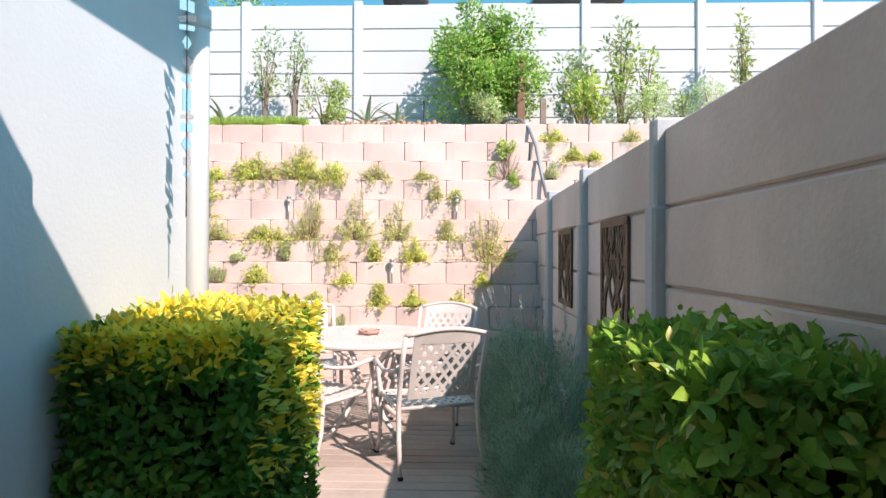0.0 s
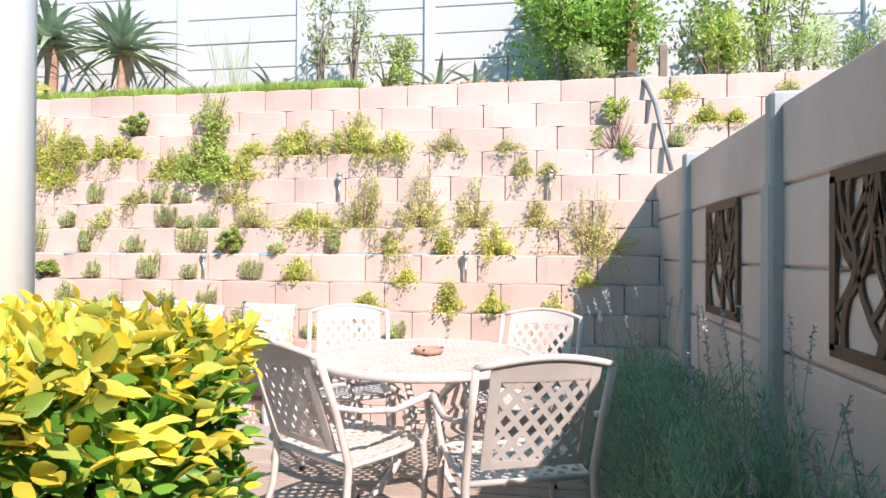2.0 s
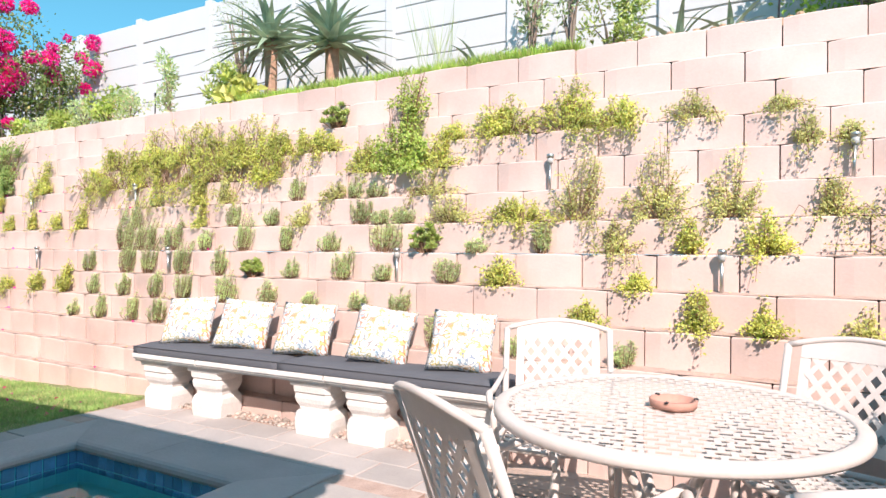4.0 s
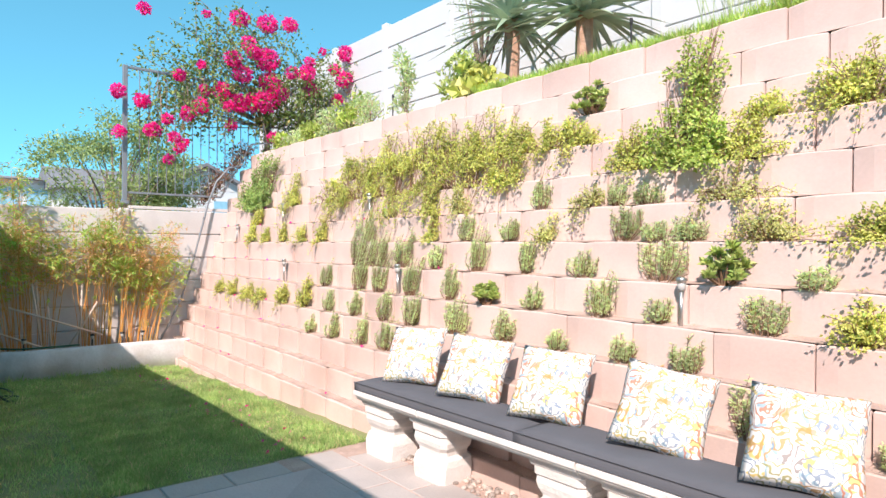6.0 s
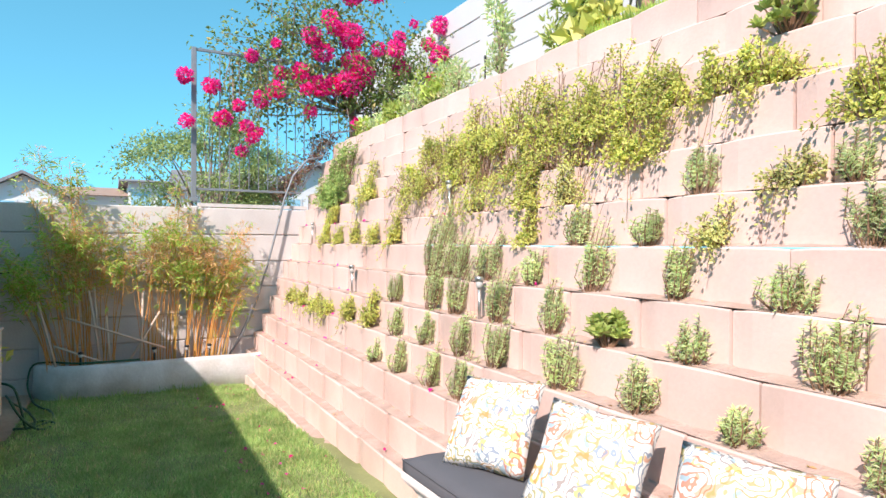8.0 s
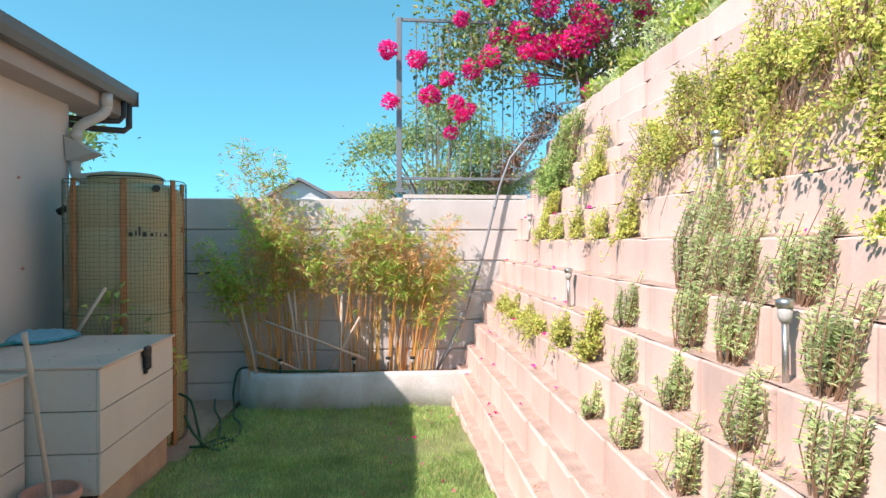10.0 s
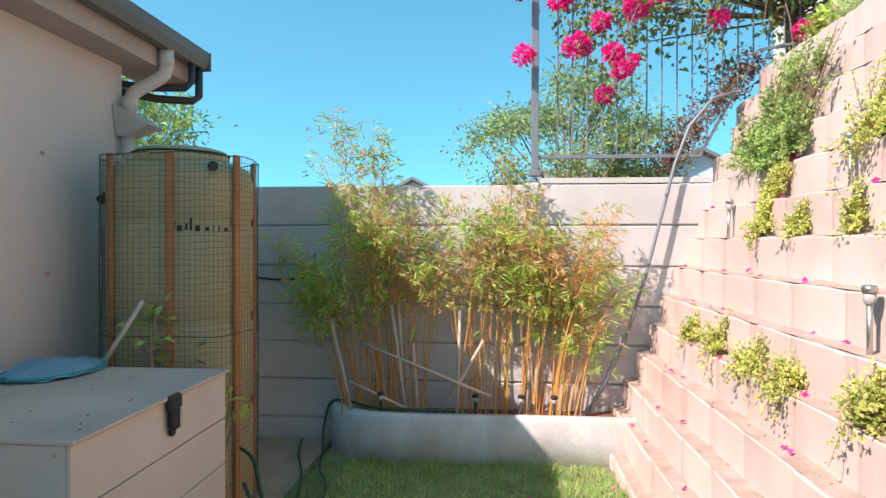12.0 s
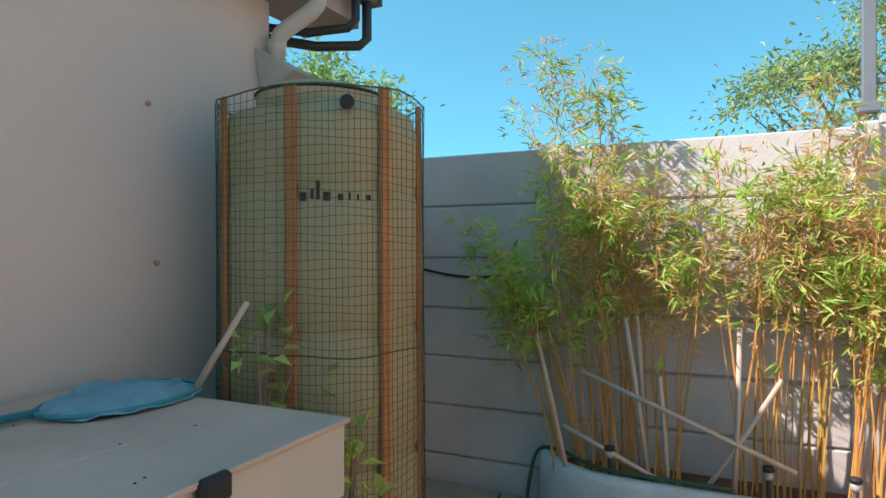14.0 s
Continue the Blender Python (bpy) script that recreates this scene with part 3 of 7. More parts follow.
def block_bm(w, h, d, bulge, lean):
    b = bmesh.new()
    front = [(u * w / 2, y * (0.4 + bulge * 30) + lean * u) for u, y in ((-1, 0.020), (-0.62, 0.003), (-0.2, -0.002), (0.25, -0.002), (0.7, 0.0), (1, 0.005))]
    ring = front + [(w / 2, d), (-w / 2, d)]
    low = [b.verts.new((x, y, 0)) for x, y in ring]
    mid = [b.verts.new((x, y, h - 0.007 - 0.006 * (abs(x) / w * 2) ** 3)) for x, y in ring]
    top = [b.verts.new((x * 0.985, y + (0.005 if i < 6 else 0), h - 0.006 * (abs(x) / w * 2) ** 3)) for i, (x, y) in enumerate(ring)]
    n = len(ring)
    for a, c in ((low, mid), (mid, top)):
        for i in range(n):
            b.faces.new((a[i], a[(i + 1) % n], c[(i + 1) % n], c[i]))
    b.faces.new(top)
    return b


block_meshes = []
for i in range(5):
    b = block_bm(BLOCK_W - 0.006 - 0.002 * (i % 3), ROW_H - 0.005, 0.30, 0.006 + 0.003 * (i % 3), 0.003 * (i - 2))
    me = bpy.data.meshes.new("block")
    b.to_mesh(me)
    b.free()
    me.materials.append(M_BLOCK)
    block_meshes.append(me)

rest = bmesh.new()
brnd = random.Random(4)
for k in range(-2, TOP_ROW + 1):
    x = (-0.43 if k % 2 == 0 else -0.155) + 0.018 * math.sin(k * 1.7) - 24 * BLOCK_W + BLOCK_W / 2
    while x < 5.4:
        m = pose(x, row_y(k) + brnd.uniform(-0.008, 0.012), row_top(k) - ROW_H + 0.002, 0, 0, brnd.uniform(-1.0, 1.3))
        if -10.95 < x < 0.75 and (k >= 0 or x < -5):
            piece("block", brnd.choice(block_meshes), m, retaining if k < TOP_ROW else capping)
        elif -10.95 < x:
            b = block_bm(BLOCK_W - 0.013, ROW_H - 0.005, 0.30, 0.009, 0.003)
            b.transform(m)
            tmp = bpy.data.meshes.new("tmp")
            b.to_mesh(tmp)
            b.free()
            rest.from_mesh(tmp)
            bpy.data.meshes.remove(tmp)
        x += BLOCK_W
tagged(part("top_blocks", rest, M_BLOCK_J, retaining), kind="stuff")

# soil in the steps of the wall
bm = bmesh.new()
for k in range(-1, TOP_ROW):
    n = 320
    f = [bm.verts.new((-10.95 + 16 * i / n, row_y(k) + 0.016 + 0.010 * noise.noise(Vector((i * 0.9, k * 5.1, 0))), row_top(k) - 0.002)) for i in range(n + 1)]
    g = [bm.verts.new((-10.95 + 16 * i / n, row_y(k + 1) + 0.03, row_top(k) + 0.012 + 0.014 * noise.noise(Vector((i * 0.7, k * 3.3, 2))))) for i in range(n + 1)]
    for i in range(n):
        bm.faces.new((f[i], f[i + 1], g[i + 1], g[i]))
part("step_soil", bm, M_LEDGE, retaining, "sandy soil on the steps")

bm = bmesh.new()
for k in range(-2, TOP_ROW + 1):
    box(bm, -10.74, 5.5, row_y(k) + 0.14, 9.3, row_top(k) - ROW_H - 0.001, row_top(k) - 0.02 - (0.03 if k == TOP_ROW else 0))
structure("ground_bank", bm, M_SOIL, "brown earth behind the retaining wall", "ground")

# upper bed
bm = bmesh.new()
NX, NY = 90, 10


def bed_z(x, y):
    return 2.85 + 0.33 * max(0.0, min(1.0, (y - 7.5) / 1.4)) + 0.03 * noise.noise(Vector((x * 1.3, y * 1.7, 0)))


g = [[bm.verts.new((-11.2 + 17 * i / NX, 7.42 + 1.6 * j / NY, bed_z(-11.2 + 17 * i / NX, 7.42 + 1.6 * j / NY))) for j in range(NY + 1)] for i in range(NX + 1)]
for i in range(NX):
    for j in range(NY):
        bm.faces.new((g[i][j], g[i + 1][j], g[i + 1][j + 1], g[i][j + 1]))
structure("ground_upper_bed", bm, M_SOIL, "brown soil of the planted upper bed", "ground")
bm = bmesh.new()
v = [bm.verts.new(c) for c in ((-16, 7.0, 1.0), (-10.9, 7.0, 1.9), (-10.9, 9.0, 3.1), (-16, 9.0, 2.0), (-16, 20, 2.0), (-10.9, 20, 3.1))]
bm.faces.new((v[0], v[1], v[2], v[3]))
bm.faces.new((v[3], v[2], v[5], v[4]))
structure("ground_slope", bm, M_SOIL, "overgrown brown slope beyond the garden", "ground")

# ================= things =================
# ---- wrought panels on the east fence ----
def strip(bm, pts, w, x0, x1):
    """A flat bar in the y-z plane through points (y, z), from x0 to x1 in depth."""
    pts = [Vector((0, p[0], p[1])) for p in pts]
    rows = []
    for i, p in enumerate(pts):
        d = (pts[min(i + 1, len(pts) - 1)] - pts[max(i - 1, 0)]).normalized()
        s = Vector((0, -d.z, d.y)) * (w[i] if isinstance(w, list) else w) / 2
        rows.append([bm.verts.new((xx, q.y, q.z)) for xx, q in ((x0, p - s), (x0, p + s), (x1, p + s), (x1, p - s))])
    for a, b in zip(rows, rows[1:]):
        for i in range(4):
            bm.faces.new((a[i], a[(i + 1) % 4], b[(i + 1) % 4], b[i]))
    bm.faces.new(rows[0])
    bm.faces.new(rows[-1][::-1])


def art_panel(y0, y1, z0, z1, seed):
    a = thing("wall_art_panel", "rust-brown cut steel branch panel on the concrete fence", "wall art", group="branch panels on the fence")
    xa, xb = 0.821, 0.832
    for q in (((y0, z0), (y0, z1)), ((y1, z0), (y1, z1)), ((y0 - 0.016, z0), (y1 + 0.016, z0)), ((y0 - 0.016, z1), (y1 + 0.016, z1))):
        b = bmesh.new()
        strip(b, q, 0.040, xa - 0.002, xb + 0.001)
        part("frame_bar", b, M_BRONZE, a)
    r = random.Random(seed)
    H, W = z1 - z0, y1 - y0
    b = bmesh.new()
    todo = [(0.16, 0.0, 0.02, 0.034, 0), (0.50, 0.0, -0.05, 0.038, 0), (0.86, 0.0, 0.03, 0.034, 0)]
    while todo:
        u, v, drift, wd, lvl = todo.pop()
        line, ws, side = [], [], 1 if (u + v * 3) % 0.4 < 0.2 else -1
        n_s = 0
        while 0.0 <= u <= 1.0 and v <= 1.0 and n_s < 24:
            line.append((y0 + W * u, z0 + H * v))
            ws.append(max(0.015, wd * (1 - 0.028 * n_s)))
            n_s += 1
            if n_s % 4 == 3 and lvl < 2 and v < 0.88 - 0.2 * lvl:
                todo.append((u, v, side * r.uniform(0.055, 0.075), ws[-1] * 0.78, lvl + 1))
                side = -side
            u += drift * (1.0 if lvl else 0.45)
            v += 0.052
            drift = drift * 0.80 + r.uniform(-0.012, 0.012) + (0.022 * math.sin(v * 9 + seed) if lvl == 0 else 0)
        if len(line) > 1:
            strip(b, line, ws, xa + 0.0006 * lvl, xb - 0.0006 * lvl)
    part("branchwork", b, M_BRONZE, a)


art_panel(3.13, 3.68, 0.99, 1.54, 3)
art_panel(4.69, 5.25, 0.99, 1.54, 8)

# ---- bench ----
def pedestal(x, y, rot, seed):
    p = thing("bench_pedestal", "white cast-stone carved bench pedestal standing on gravel", "pedestal", at=pose(x, y, 0, 0, 0, rot), group="bench pedestals")
    b = bmesh.new()
    prof = ((0.145, 0.135, -0.01), (0.152, 0.138, 0.04), (0.156, 0.138, 0.10), (0.150, 0.128, 0.14), (0.130, 0.112, 0.165), (0.134, 0.114, 0.19), (0.152, 0.128, 0.22), (0.160, 0.134, 0.25), (0.156, 0.130, 0.285), (0.164, 0.140, 0.295), (0.166, 0.142, 0.345))
    rings = []
    for w, d, z in prof:
        c = 0.03
        pts = ((-w + c, -d), (w - c, -d), (w, -d + c), (w, d - c), (w - c, d), (-w + c, d), (-w, d - c), (-w, -d + c))
        rings.append([b.verts.new((px_ + 0.006 * noise.noise(Vector((px_ * 9, z * 9, seed))), py_ + 0.006 * noise.noise(Vector((py_ * 9, z * 9, seed + 5))), z)) for px_, py_ in pts])
    for r0, r1 in zip(rings, rings[1:]):
        for i in range(8):
            b.faces.new((r0[i], r0[(i + 1) % 8], r1[(i + 1) % 8], r1[i]))
    b.faces.new(rings[0][::-1])
    b.faces.new(rings[-1])
    part("shaft", b, M_BENCH, p)
    b = boxed(-0.175, 0.175, -0.15, 0.15, 0.335, 0.372, 0.012)
    part("capital", b, M_BENCH, p)


BENCH = ((-5.06, 5.80), (-1.82, 5.90))


def on_bench(x):
    u = (x - BENCH[0][0]) / (BENCH[1][0] - BENCH[0][0])
    return BENCH[0][1] + u * (BENCH[1][1] - BENCH[0][1])


BROT = math.degrees(math.atan2(0.10, 3.24))
for i, x in enumerate((-4.86, -4.31, -3.28, -2.83, -2.02)):
    pedestal(x, on_bench(x) + 0.20, BROT, i)
for x0, x1 in ((-5.06, -4.34), (-4.335, -3.11), (-3.105, -1.82)):
    b = bmesh.new()
    sp = ((0.03, 0.372), (0.03, 0.385), (0.012, 0.392), (0.012, 0.402), (0.0, 0.408), (0.0, 0.432), (0.012, 0.44), (0.40, 0.44), (0.40, 0.372))
    L_ = x1 - x0
    e0 = [b.verts.new((-L_ / 2 + 0.003, y, z)) for y, z in sp]
    e1 = [b.verts.new((L_ / 2 - 0.003, y, z)) for y, z in sp]
    for i in range(len(sp)):
        b.faces.new((e0[i], e0[(i + 1) % len(sp)], e1[(i + 1) % len(sp)], e1[i]))
    b.faces.new(e0)
    b.faces.new(e1[::-1])
    xm = (x0 + x1) / 2
    o = obj("bench_slab", b, M_BENCH)
    o.matrix_world = pose(xm, on_bench(xm), 0, 0, 0, BROT)
    tagged(o, "white cast-stone bench slab with moulded edge on pedestals", "bench slab", "bench slabs")

for x0, x1 in ((-5.05, -3.52), (-3.515, -1.83)):
    c = thing("bench_cushion", "long charcoal fabric bench cushion lying on the stone bench", "cushion", at=pose((x0 + x1) / 2, on_bench((x0 + x1) / 2), 0.44, 0, 0, BROT), group="bench cushions")
    b = bmesh.new()
    L_ = x1 - x0
    n, md = 24, 6
    tops = [[b.verts.new((-L_ / 2 + L_ * i / n, 0.005 + 0.385 * j / md, 0.078 - (0.022 if i in (0, n) or j in (0, md) else 0) + 0.006 * noise.noise(Vector((i * 0.6 + x0, j * 0.7, 0))))) for j in range(md + 1)] for i in range(n + 1)]
    for i in range(n):
        for j in range(md):
            b.faces.new((tops[i][j], tops[i + 1][j], tops[i + 1][j + 1], tops[i][j + 1]))
    edge = [tops[i][0] for i in range(n + 1)] + [tops[n][j] for j in range(1, md + 1)] + [tops[i][md] for i in range(n - 1, -1, -1)] + [tops[0][j] for j in range(md - 1, 0, -1)]
    low = [b.verts.new((v.co.x, v.co.y, 0.003)) for v in edge]
    for i in range(len(edge)):
        b.faces.new((edge[i], low[i], low[(i + 1) % len(low)], edge[(i + 1) % len(edge)]))
    part("cover", b, M_CUSHION, c, smooth=True)
    b = bmesh.new()
    tube(b, [(-L_ / 2, 0.003, 0.058), (L_ / 2, 0.003, 0.058)], 0.004, 6)
    part("piping", b, M_CUSHION, c)

# printed pillow fabric: white with outlined coloured rosettes and swirls
M_PRINT = bpy.data.materials.new("floral_print")
M_PRINT.use_nodes = True
nt = M_PRINT.node_tree
LK = nt.links.new
tc = nt.nodes.new("ShaderNodeTexCoord")


def print_layer(scale, rings, lo, hi, seed):
    mp = nt.nodes.new("ShaderNodeMapping")
    mp.inputs["Location"].default_value = (seed, seed * 1.7, seed * 0.6)
    LK(tc.outputs["Object"], mp.inputs[0])
    nz = nt.nodes.new("ShaderNodeTexNoise")
    nz.inputs["Scale"].default_value = 11
    LK(mp.outputs[0], nz.inputs["Vector"])
    mixv = nt.nodes.new("ShaderNodeMix")
    mixv.data_type = "VECTOR"
    mixv.inputs[0].default_value = 0.13
    LK(mp.outputs[0], mixv.inputs[4])
    LK(nz.outputs["Color"], mixv.inputs[5])
    vo = nt.nodes.new("ShaderNodeTexVoronoi")
    vo.inputs["Scale"].default_value = scale
    LK(mixv.outputs[1], vo.inputs["Vector"])
    mu = nt.nodes.new("ShaderNodeMath")
    mu.operation = "MULTIPLY"
    LK(vo.outputs["Distance"], mu.inputs[0])
    mu.inputs[1].default_value = rings
    si = nt.nodes.new("ShaderNodeMath")
    si.operation = "SINE"
    LK(mu.outputs[0], si.inputs[0])
    mr = nt.nodes.new("ShaderNodeMapRange")
    LK(si.outputs[0], mr.inputs[0])
    mr.inputs[4].default_value = 0.85
    mr.inputs[1].default_value, mr.inputs[2].default_value = lo, hi
    return mr.outputs[0], vo.outputs["Color"]


def ramp_of(color_out, stops):
    sep = nt.nodes.new("ShaderNodeSeparateColor")
    LK(color_out, sep.inputs[0])
    rp = nt.nodes.new("ShaderNodeValToRGB")
    rp.color_ramp.interpolation = "CONSTANT"
    for i, (p_, c_) in enumerate(stops):
        e = rp.color_ramp.elements[i] if i < 2 else rp.color_ramp.elements.new(p_)
        e.position, e.color = p_, (*c_, 1)
    LK(sep.outputs[0], rp.inputs[0])
    return rp.outputs[0]


base_rgb = (0.76, 0.745, 0.715, 1)
m1, v1 = print_layer(9, 34, 0.36, 0.70, 0.3)
m2, v2 = print_layer(14, 11, 0.40, 0.70, 1.9)
c1 = ramp_of(v1, ((0.0, (0.46, 0.26, 0.08)), (0.25, (0.17, 0.24, 0.33)), (0.48, (0.50, 0.16, 0.08)), (0.66, (0.30, 0.29, 0.10)), (0.84, (0.24, 0.20, 0.19))))
c2 = ramp_of(v2, ((0.0, (0.66, 0.48, 0.12)), (0.3, (0.76, 0.745, 0.715)), (0.55, (0.60, 0.28, 0.17)), (0.78, (0.24, 0.38, 0.46))))
x1_ = nt.nodes.new("ShaderNodeMix")
x1_.data_type = "RGBA"
x1_.inputs[6].default_value = base_rgb
LK(m2, x1_.inputs[0])
LK(c2, x1_.inputs[7])
x2_ = nt.nodes.new("ShaderNodeMix")
x2_.data_type = "RGBA"
LK(m1, x2_.inputs[0])
LK(x1_.outputs[2], x2_.inputs[6])
LK(c1, x2_.inputs[7])
LK(x2_.outputs[2], nt.nodes["Principled BSDF"].inputs["Base Color"])
nt.nodes["Principled BSDF"].inputs["Roughness"].default_value = 0.95

pil = thing("scatter_pillow", "square white pillow with floral paisley print leaning on the wall", "pillow", group="pillows on the bench")
b = bmesh.new()
n, S_ = 14, 0.215
for sgn in (-1, 1):
    gp_ = []
    for i in range(n + 1):
        row = []
        for j in range(n + 1):
            u, w_ = -1 + 2 * i / n, -1 + 2 * j / n
            puff = 0.085 * ((1 - abs(u) ** 2.6) * (1 - abs(w_) ** 2.6)) ** 0.5 if abs(u) < 1 and abs(w_) < 1 else 0
            pinch = 1 - 0.07 * (1 - (abs(u) if abs(w_) > abs(u) else abs(w_))) * max(abs(u), abs(w_)) ** 4
            row.append(b.verts.new((u * S_ * pinch, sgn * (puff + 0.006 * noise.noise(Vector((u * 2, w_ * 2, sgn))) * (1 if puff else 0)), w_ * S_ * pinch + S_)))
        gp_.append(row)
    for i in range(n):
        for j in range(n):
            q = (gp_[i][j], gp_[i + 1][j], gp_[i + 1][j + 1], gp_[i][j + 1])
            b.faces.new(q if sgn < 0 else q[::-1])
bmesh.ops.remove_doubles(b, verts=b.verts, dist=0.0008)
part("cover", b, M_PRINT, pil, smooth=True)
pil_at = [(-4.69, 24, -3), (-4.10, 26, 5), (-3.49, 20, 2), (-2.83, 22, 9), (-2.20, 20, 4)]
for i, (x, rz, ry) in enumerate(pil_at):
    m = pose(x, on_bench(x) + 0.20, 0.518, -32, ry, rz)
    if i == 0:
        pil.matrix_world = m
    else:
        copy_thing(pil, m)

# ---- table and chairs ----
table = thing("round_table", "round cream cast-aluminium lattice garden table", "table", at=pose(-0.72, 4.88, 0, 0, 0, 12))
b = bmesh.new()
cw, ch = 0.062, 0.041
for j in range(-15, 16):
    for i in range(-11, 12):
        cx, cy = (i + (0.5 if j % 2 else 0)) * cw, j * ch
        if math.hypot(abs(cx) + cw / 2, abs(cy) + ch / 2) > 0.602:
            continue
        o_ = [b.verts.new((cx + a * cw / 2, cy + c * ch / 2, 0)) for a, c in ((-1, -1), (1, -1), (1, 1), (-1, 1))]
        h_ = [b.verts.new((cx + a * 0.021, cy + c * 0.0145, 0)) for a, c in ((-1, -1), (1, -1), (1, 1), (-1, 1))]
        d_ = [b.verts.new((v_.co.x, v_.co.y, -0.004)) for v_ in h_]
        for q in range(4):
            b.faces.new((o_[q], o_[(q + 1) % 4], h_[(q + 1) % 4], h_[q]))
            b.faces.new((h_[q], h_[(q + 1) % 4], d_[(q + 1) % 4], d_[q]))
b.transform(pose(0, 0, 0.742))
bmesh.ops.remove_doubles(b, verts=b.verts, dist=0.0005)
part("tabletop", b, M_ALU, table)
b = bmesh.new()
ringp = ((0.558, 0.7410), (0.572, 0.7455), (0.600, 0.7445), (0.612, 0.737), (0.614, 0.715), (0.606, 0.705), (0.59, 0.712), (0.565, 0.725))
rr = [[b.verts.new((r_ * math.cos(a), r_ * math.sin(a), z)) for r_, z in ringp] for a in (2 * math.pi * i / 72 for i in range(72))]
for i in range(72):
    for j in range(len(ringp)):
        b.faces.new((rr[i][j], rr[(i + 1) % 72][j], rr[(i + 1) % 72][(j + 1) % len(ringp)], rr[i][(j + 1) % len(ringp)]))
part("rim", b, M_ALU, table, smooth=True)
for q in range(4):
    b = bmesh.new()
    a = q * math.pi / 2 + 0.6
    pr = ((0.40, 0.715), (0.30, 0.66), (0.17, 0.56), (0.10, 0.42), (0.12, 0.28), (0.20, 0.15), (0.32, 0.05), (0.38, 0.0))
    tube(b, [(r_ * math.cos(a), r_ * math.sin(a), z) for r_, z in pr], [0.016, 0.018, 0.02, 0.022, 0.022, 0.02, 0.018, 0.02], 8)
    part("leg", b, M_ALU, table, smooth=True)
b = bmesh.new()
tube(b, [(0.11 * math.cos(a), 0.11 * math.sin(a), 0.40) for a in (2 * math.pi * i / 20 for i in range(21))], 0.012, 6)
part("leg_ring", b, M_ALU, table, smooth=True)

ash = thing("ashtray", "round reddish-brown pottery ashtray on the table", "ashtray", at=pose(-0.70, 4.88, 0.7425))
b = bmesh.new()
lathe(b, ((0.065, 0), (0.078, 0.008), (0.082, 0.032), (0.074, 0.034), (0.068, 0.012), (0.01, 0.010)), 24)
part("bowl", b, M_TERRACOTTA, ash, smooth=True)
for a in (0.4, 2.5, 4.6):
    b = boxed(-0.008, 0.008, -0.006, 0.006, 0.030, 0.037, 0.002)
    b.transform(Matrix.Rotation(a, 4, "Z") @ pose(0.078, 0, 0))
    part("rest", b, M_DARK, ash)


def lattice(bm, x0, x1, z0, z1, step, w, thick, place):
    """Crossing flat bars at 45 degrees cut to a rectangle; place maps (x, z, depth) into the chair."""
    for sgn in (1, -1):
        c = -(x1 - x0) - (z1 - z0)
        while c < (x1 - x0) + (z1 - z0):
            pts = []
            # line z = z0 + sgn*(x - xm) + c
            xm = (x0 + x1) / 2
            for n_ in range(41):
                x = x0 + (x1 - x0) * n_ / 40
                z = z0 + sgn * 1.25 * (x - xm) + c
                if z0 <= z <= z1:
                    pts.append((x, z))
            if len(pts) >= 2:
                pts = pts[::max(1, len(pts) // 5)] + ([pts[-1]] if pts[-1] != pts[::max(1, len(pts) // 5)][-1] else [])
                d = Vector((1, sgn * 1.25)).normalized()
                s = Vector((-d.y, d.x)) * w / 2
                rows = []
                for x, z in pts:
                    rows.append([bm.verts.new(place(x + e * s.x, z + e * s.y, t_)) for e, t_ in ((-1, -thick / 2), (1, -thick / 2), (1, thick / 2), (-1, thick / 2))])
                for a, b_ in zip(rows, rows[1:]):
                    for q in range(4):
                        bm.faces.new((a[q], a[(q + 1) % 4], b_[(q + 1) % 4], b_[q]))
            c += step


chair = thing("garden_chair", "cream cast-aluminium lattice garden armchair at the round table", "chair", group="chairs round the table")


def back_y(z):
    return -0.23 - 0.16 * max(0, (z - 0.40) / 0.48) ** 1.2


def back_place(x, z, t_):
    return (x, back_y(z) - 0.035 * (1 - (x / 0.26) ** 2) + t_, z)


def seat_place(x, y, t_):
    return (x, y, 0.415 + t_ - 0.02 * (1 - (x / 0.25) ** 2) + 0.012 * ((y + 0.02) / 0.22))


def crest(x):
    """Height of the arched top of the chair back."""
    return 0.872 + 0.045 * math.cos(math.pi * x / 0.56)


def sheet(bm, cols, thick, place):
    """A bent solid band: cols holds (x, low, high) along it."""
    rings_ = [[bm.verts.new(place(x, z, t_)) for z, t_ in ((lo, -thick), (hi, -thick), (hi, thick), (lo, thick))] for x, lo, hi in cols]
    for a, c in zip(rings_, rings_[1:]):
        for q in range(4):
            bm.faces.new((a[q], a[(q + 1) % 4], c[(q + 1) % 4], c[q]))
    bm.faces.new(rings_[0][::-1])
    bm.faces.new(rings_[-1])


b = bmesh.new()
lattice(b, -0.185, 0.185, 0.485, 0.855, 0.088, 0.022, 0.008, back_place)
for lo_x in (-0.215, 0.175):
    sheet(b, [(lo_x + 0.04 * i / 2, 0.472, 0.87) for i in range(3)], 0.0055, back_place)
sheet(b, [(-0.213 + 0.426 * i / 8, 0.465 + 0.010 * math.cos(math.pi * (i - 4) / 8), 0.505) for i in range(9)], 0.0058, back_place)
sheet(b, [(-0.213 + 0.426 * i / 12, 0.825, crest(-0.213 + 0.426 * i / 12)) for i in range(13)], 0.0062, back_place)
part("backrest", b, M_ALU, chair, smooth=False)
b = bmesh.new()
tube(b, [back_place(-0.268 + 0.536 * i / 12, crest(-0.268 + 0.536 * i / 12), 0) for i in range(13)], 0.014, 8)
part("top_rail", b, M_ALU, chair, smooth=True)
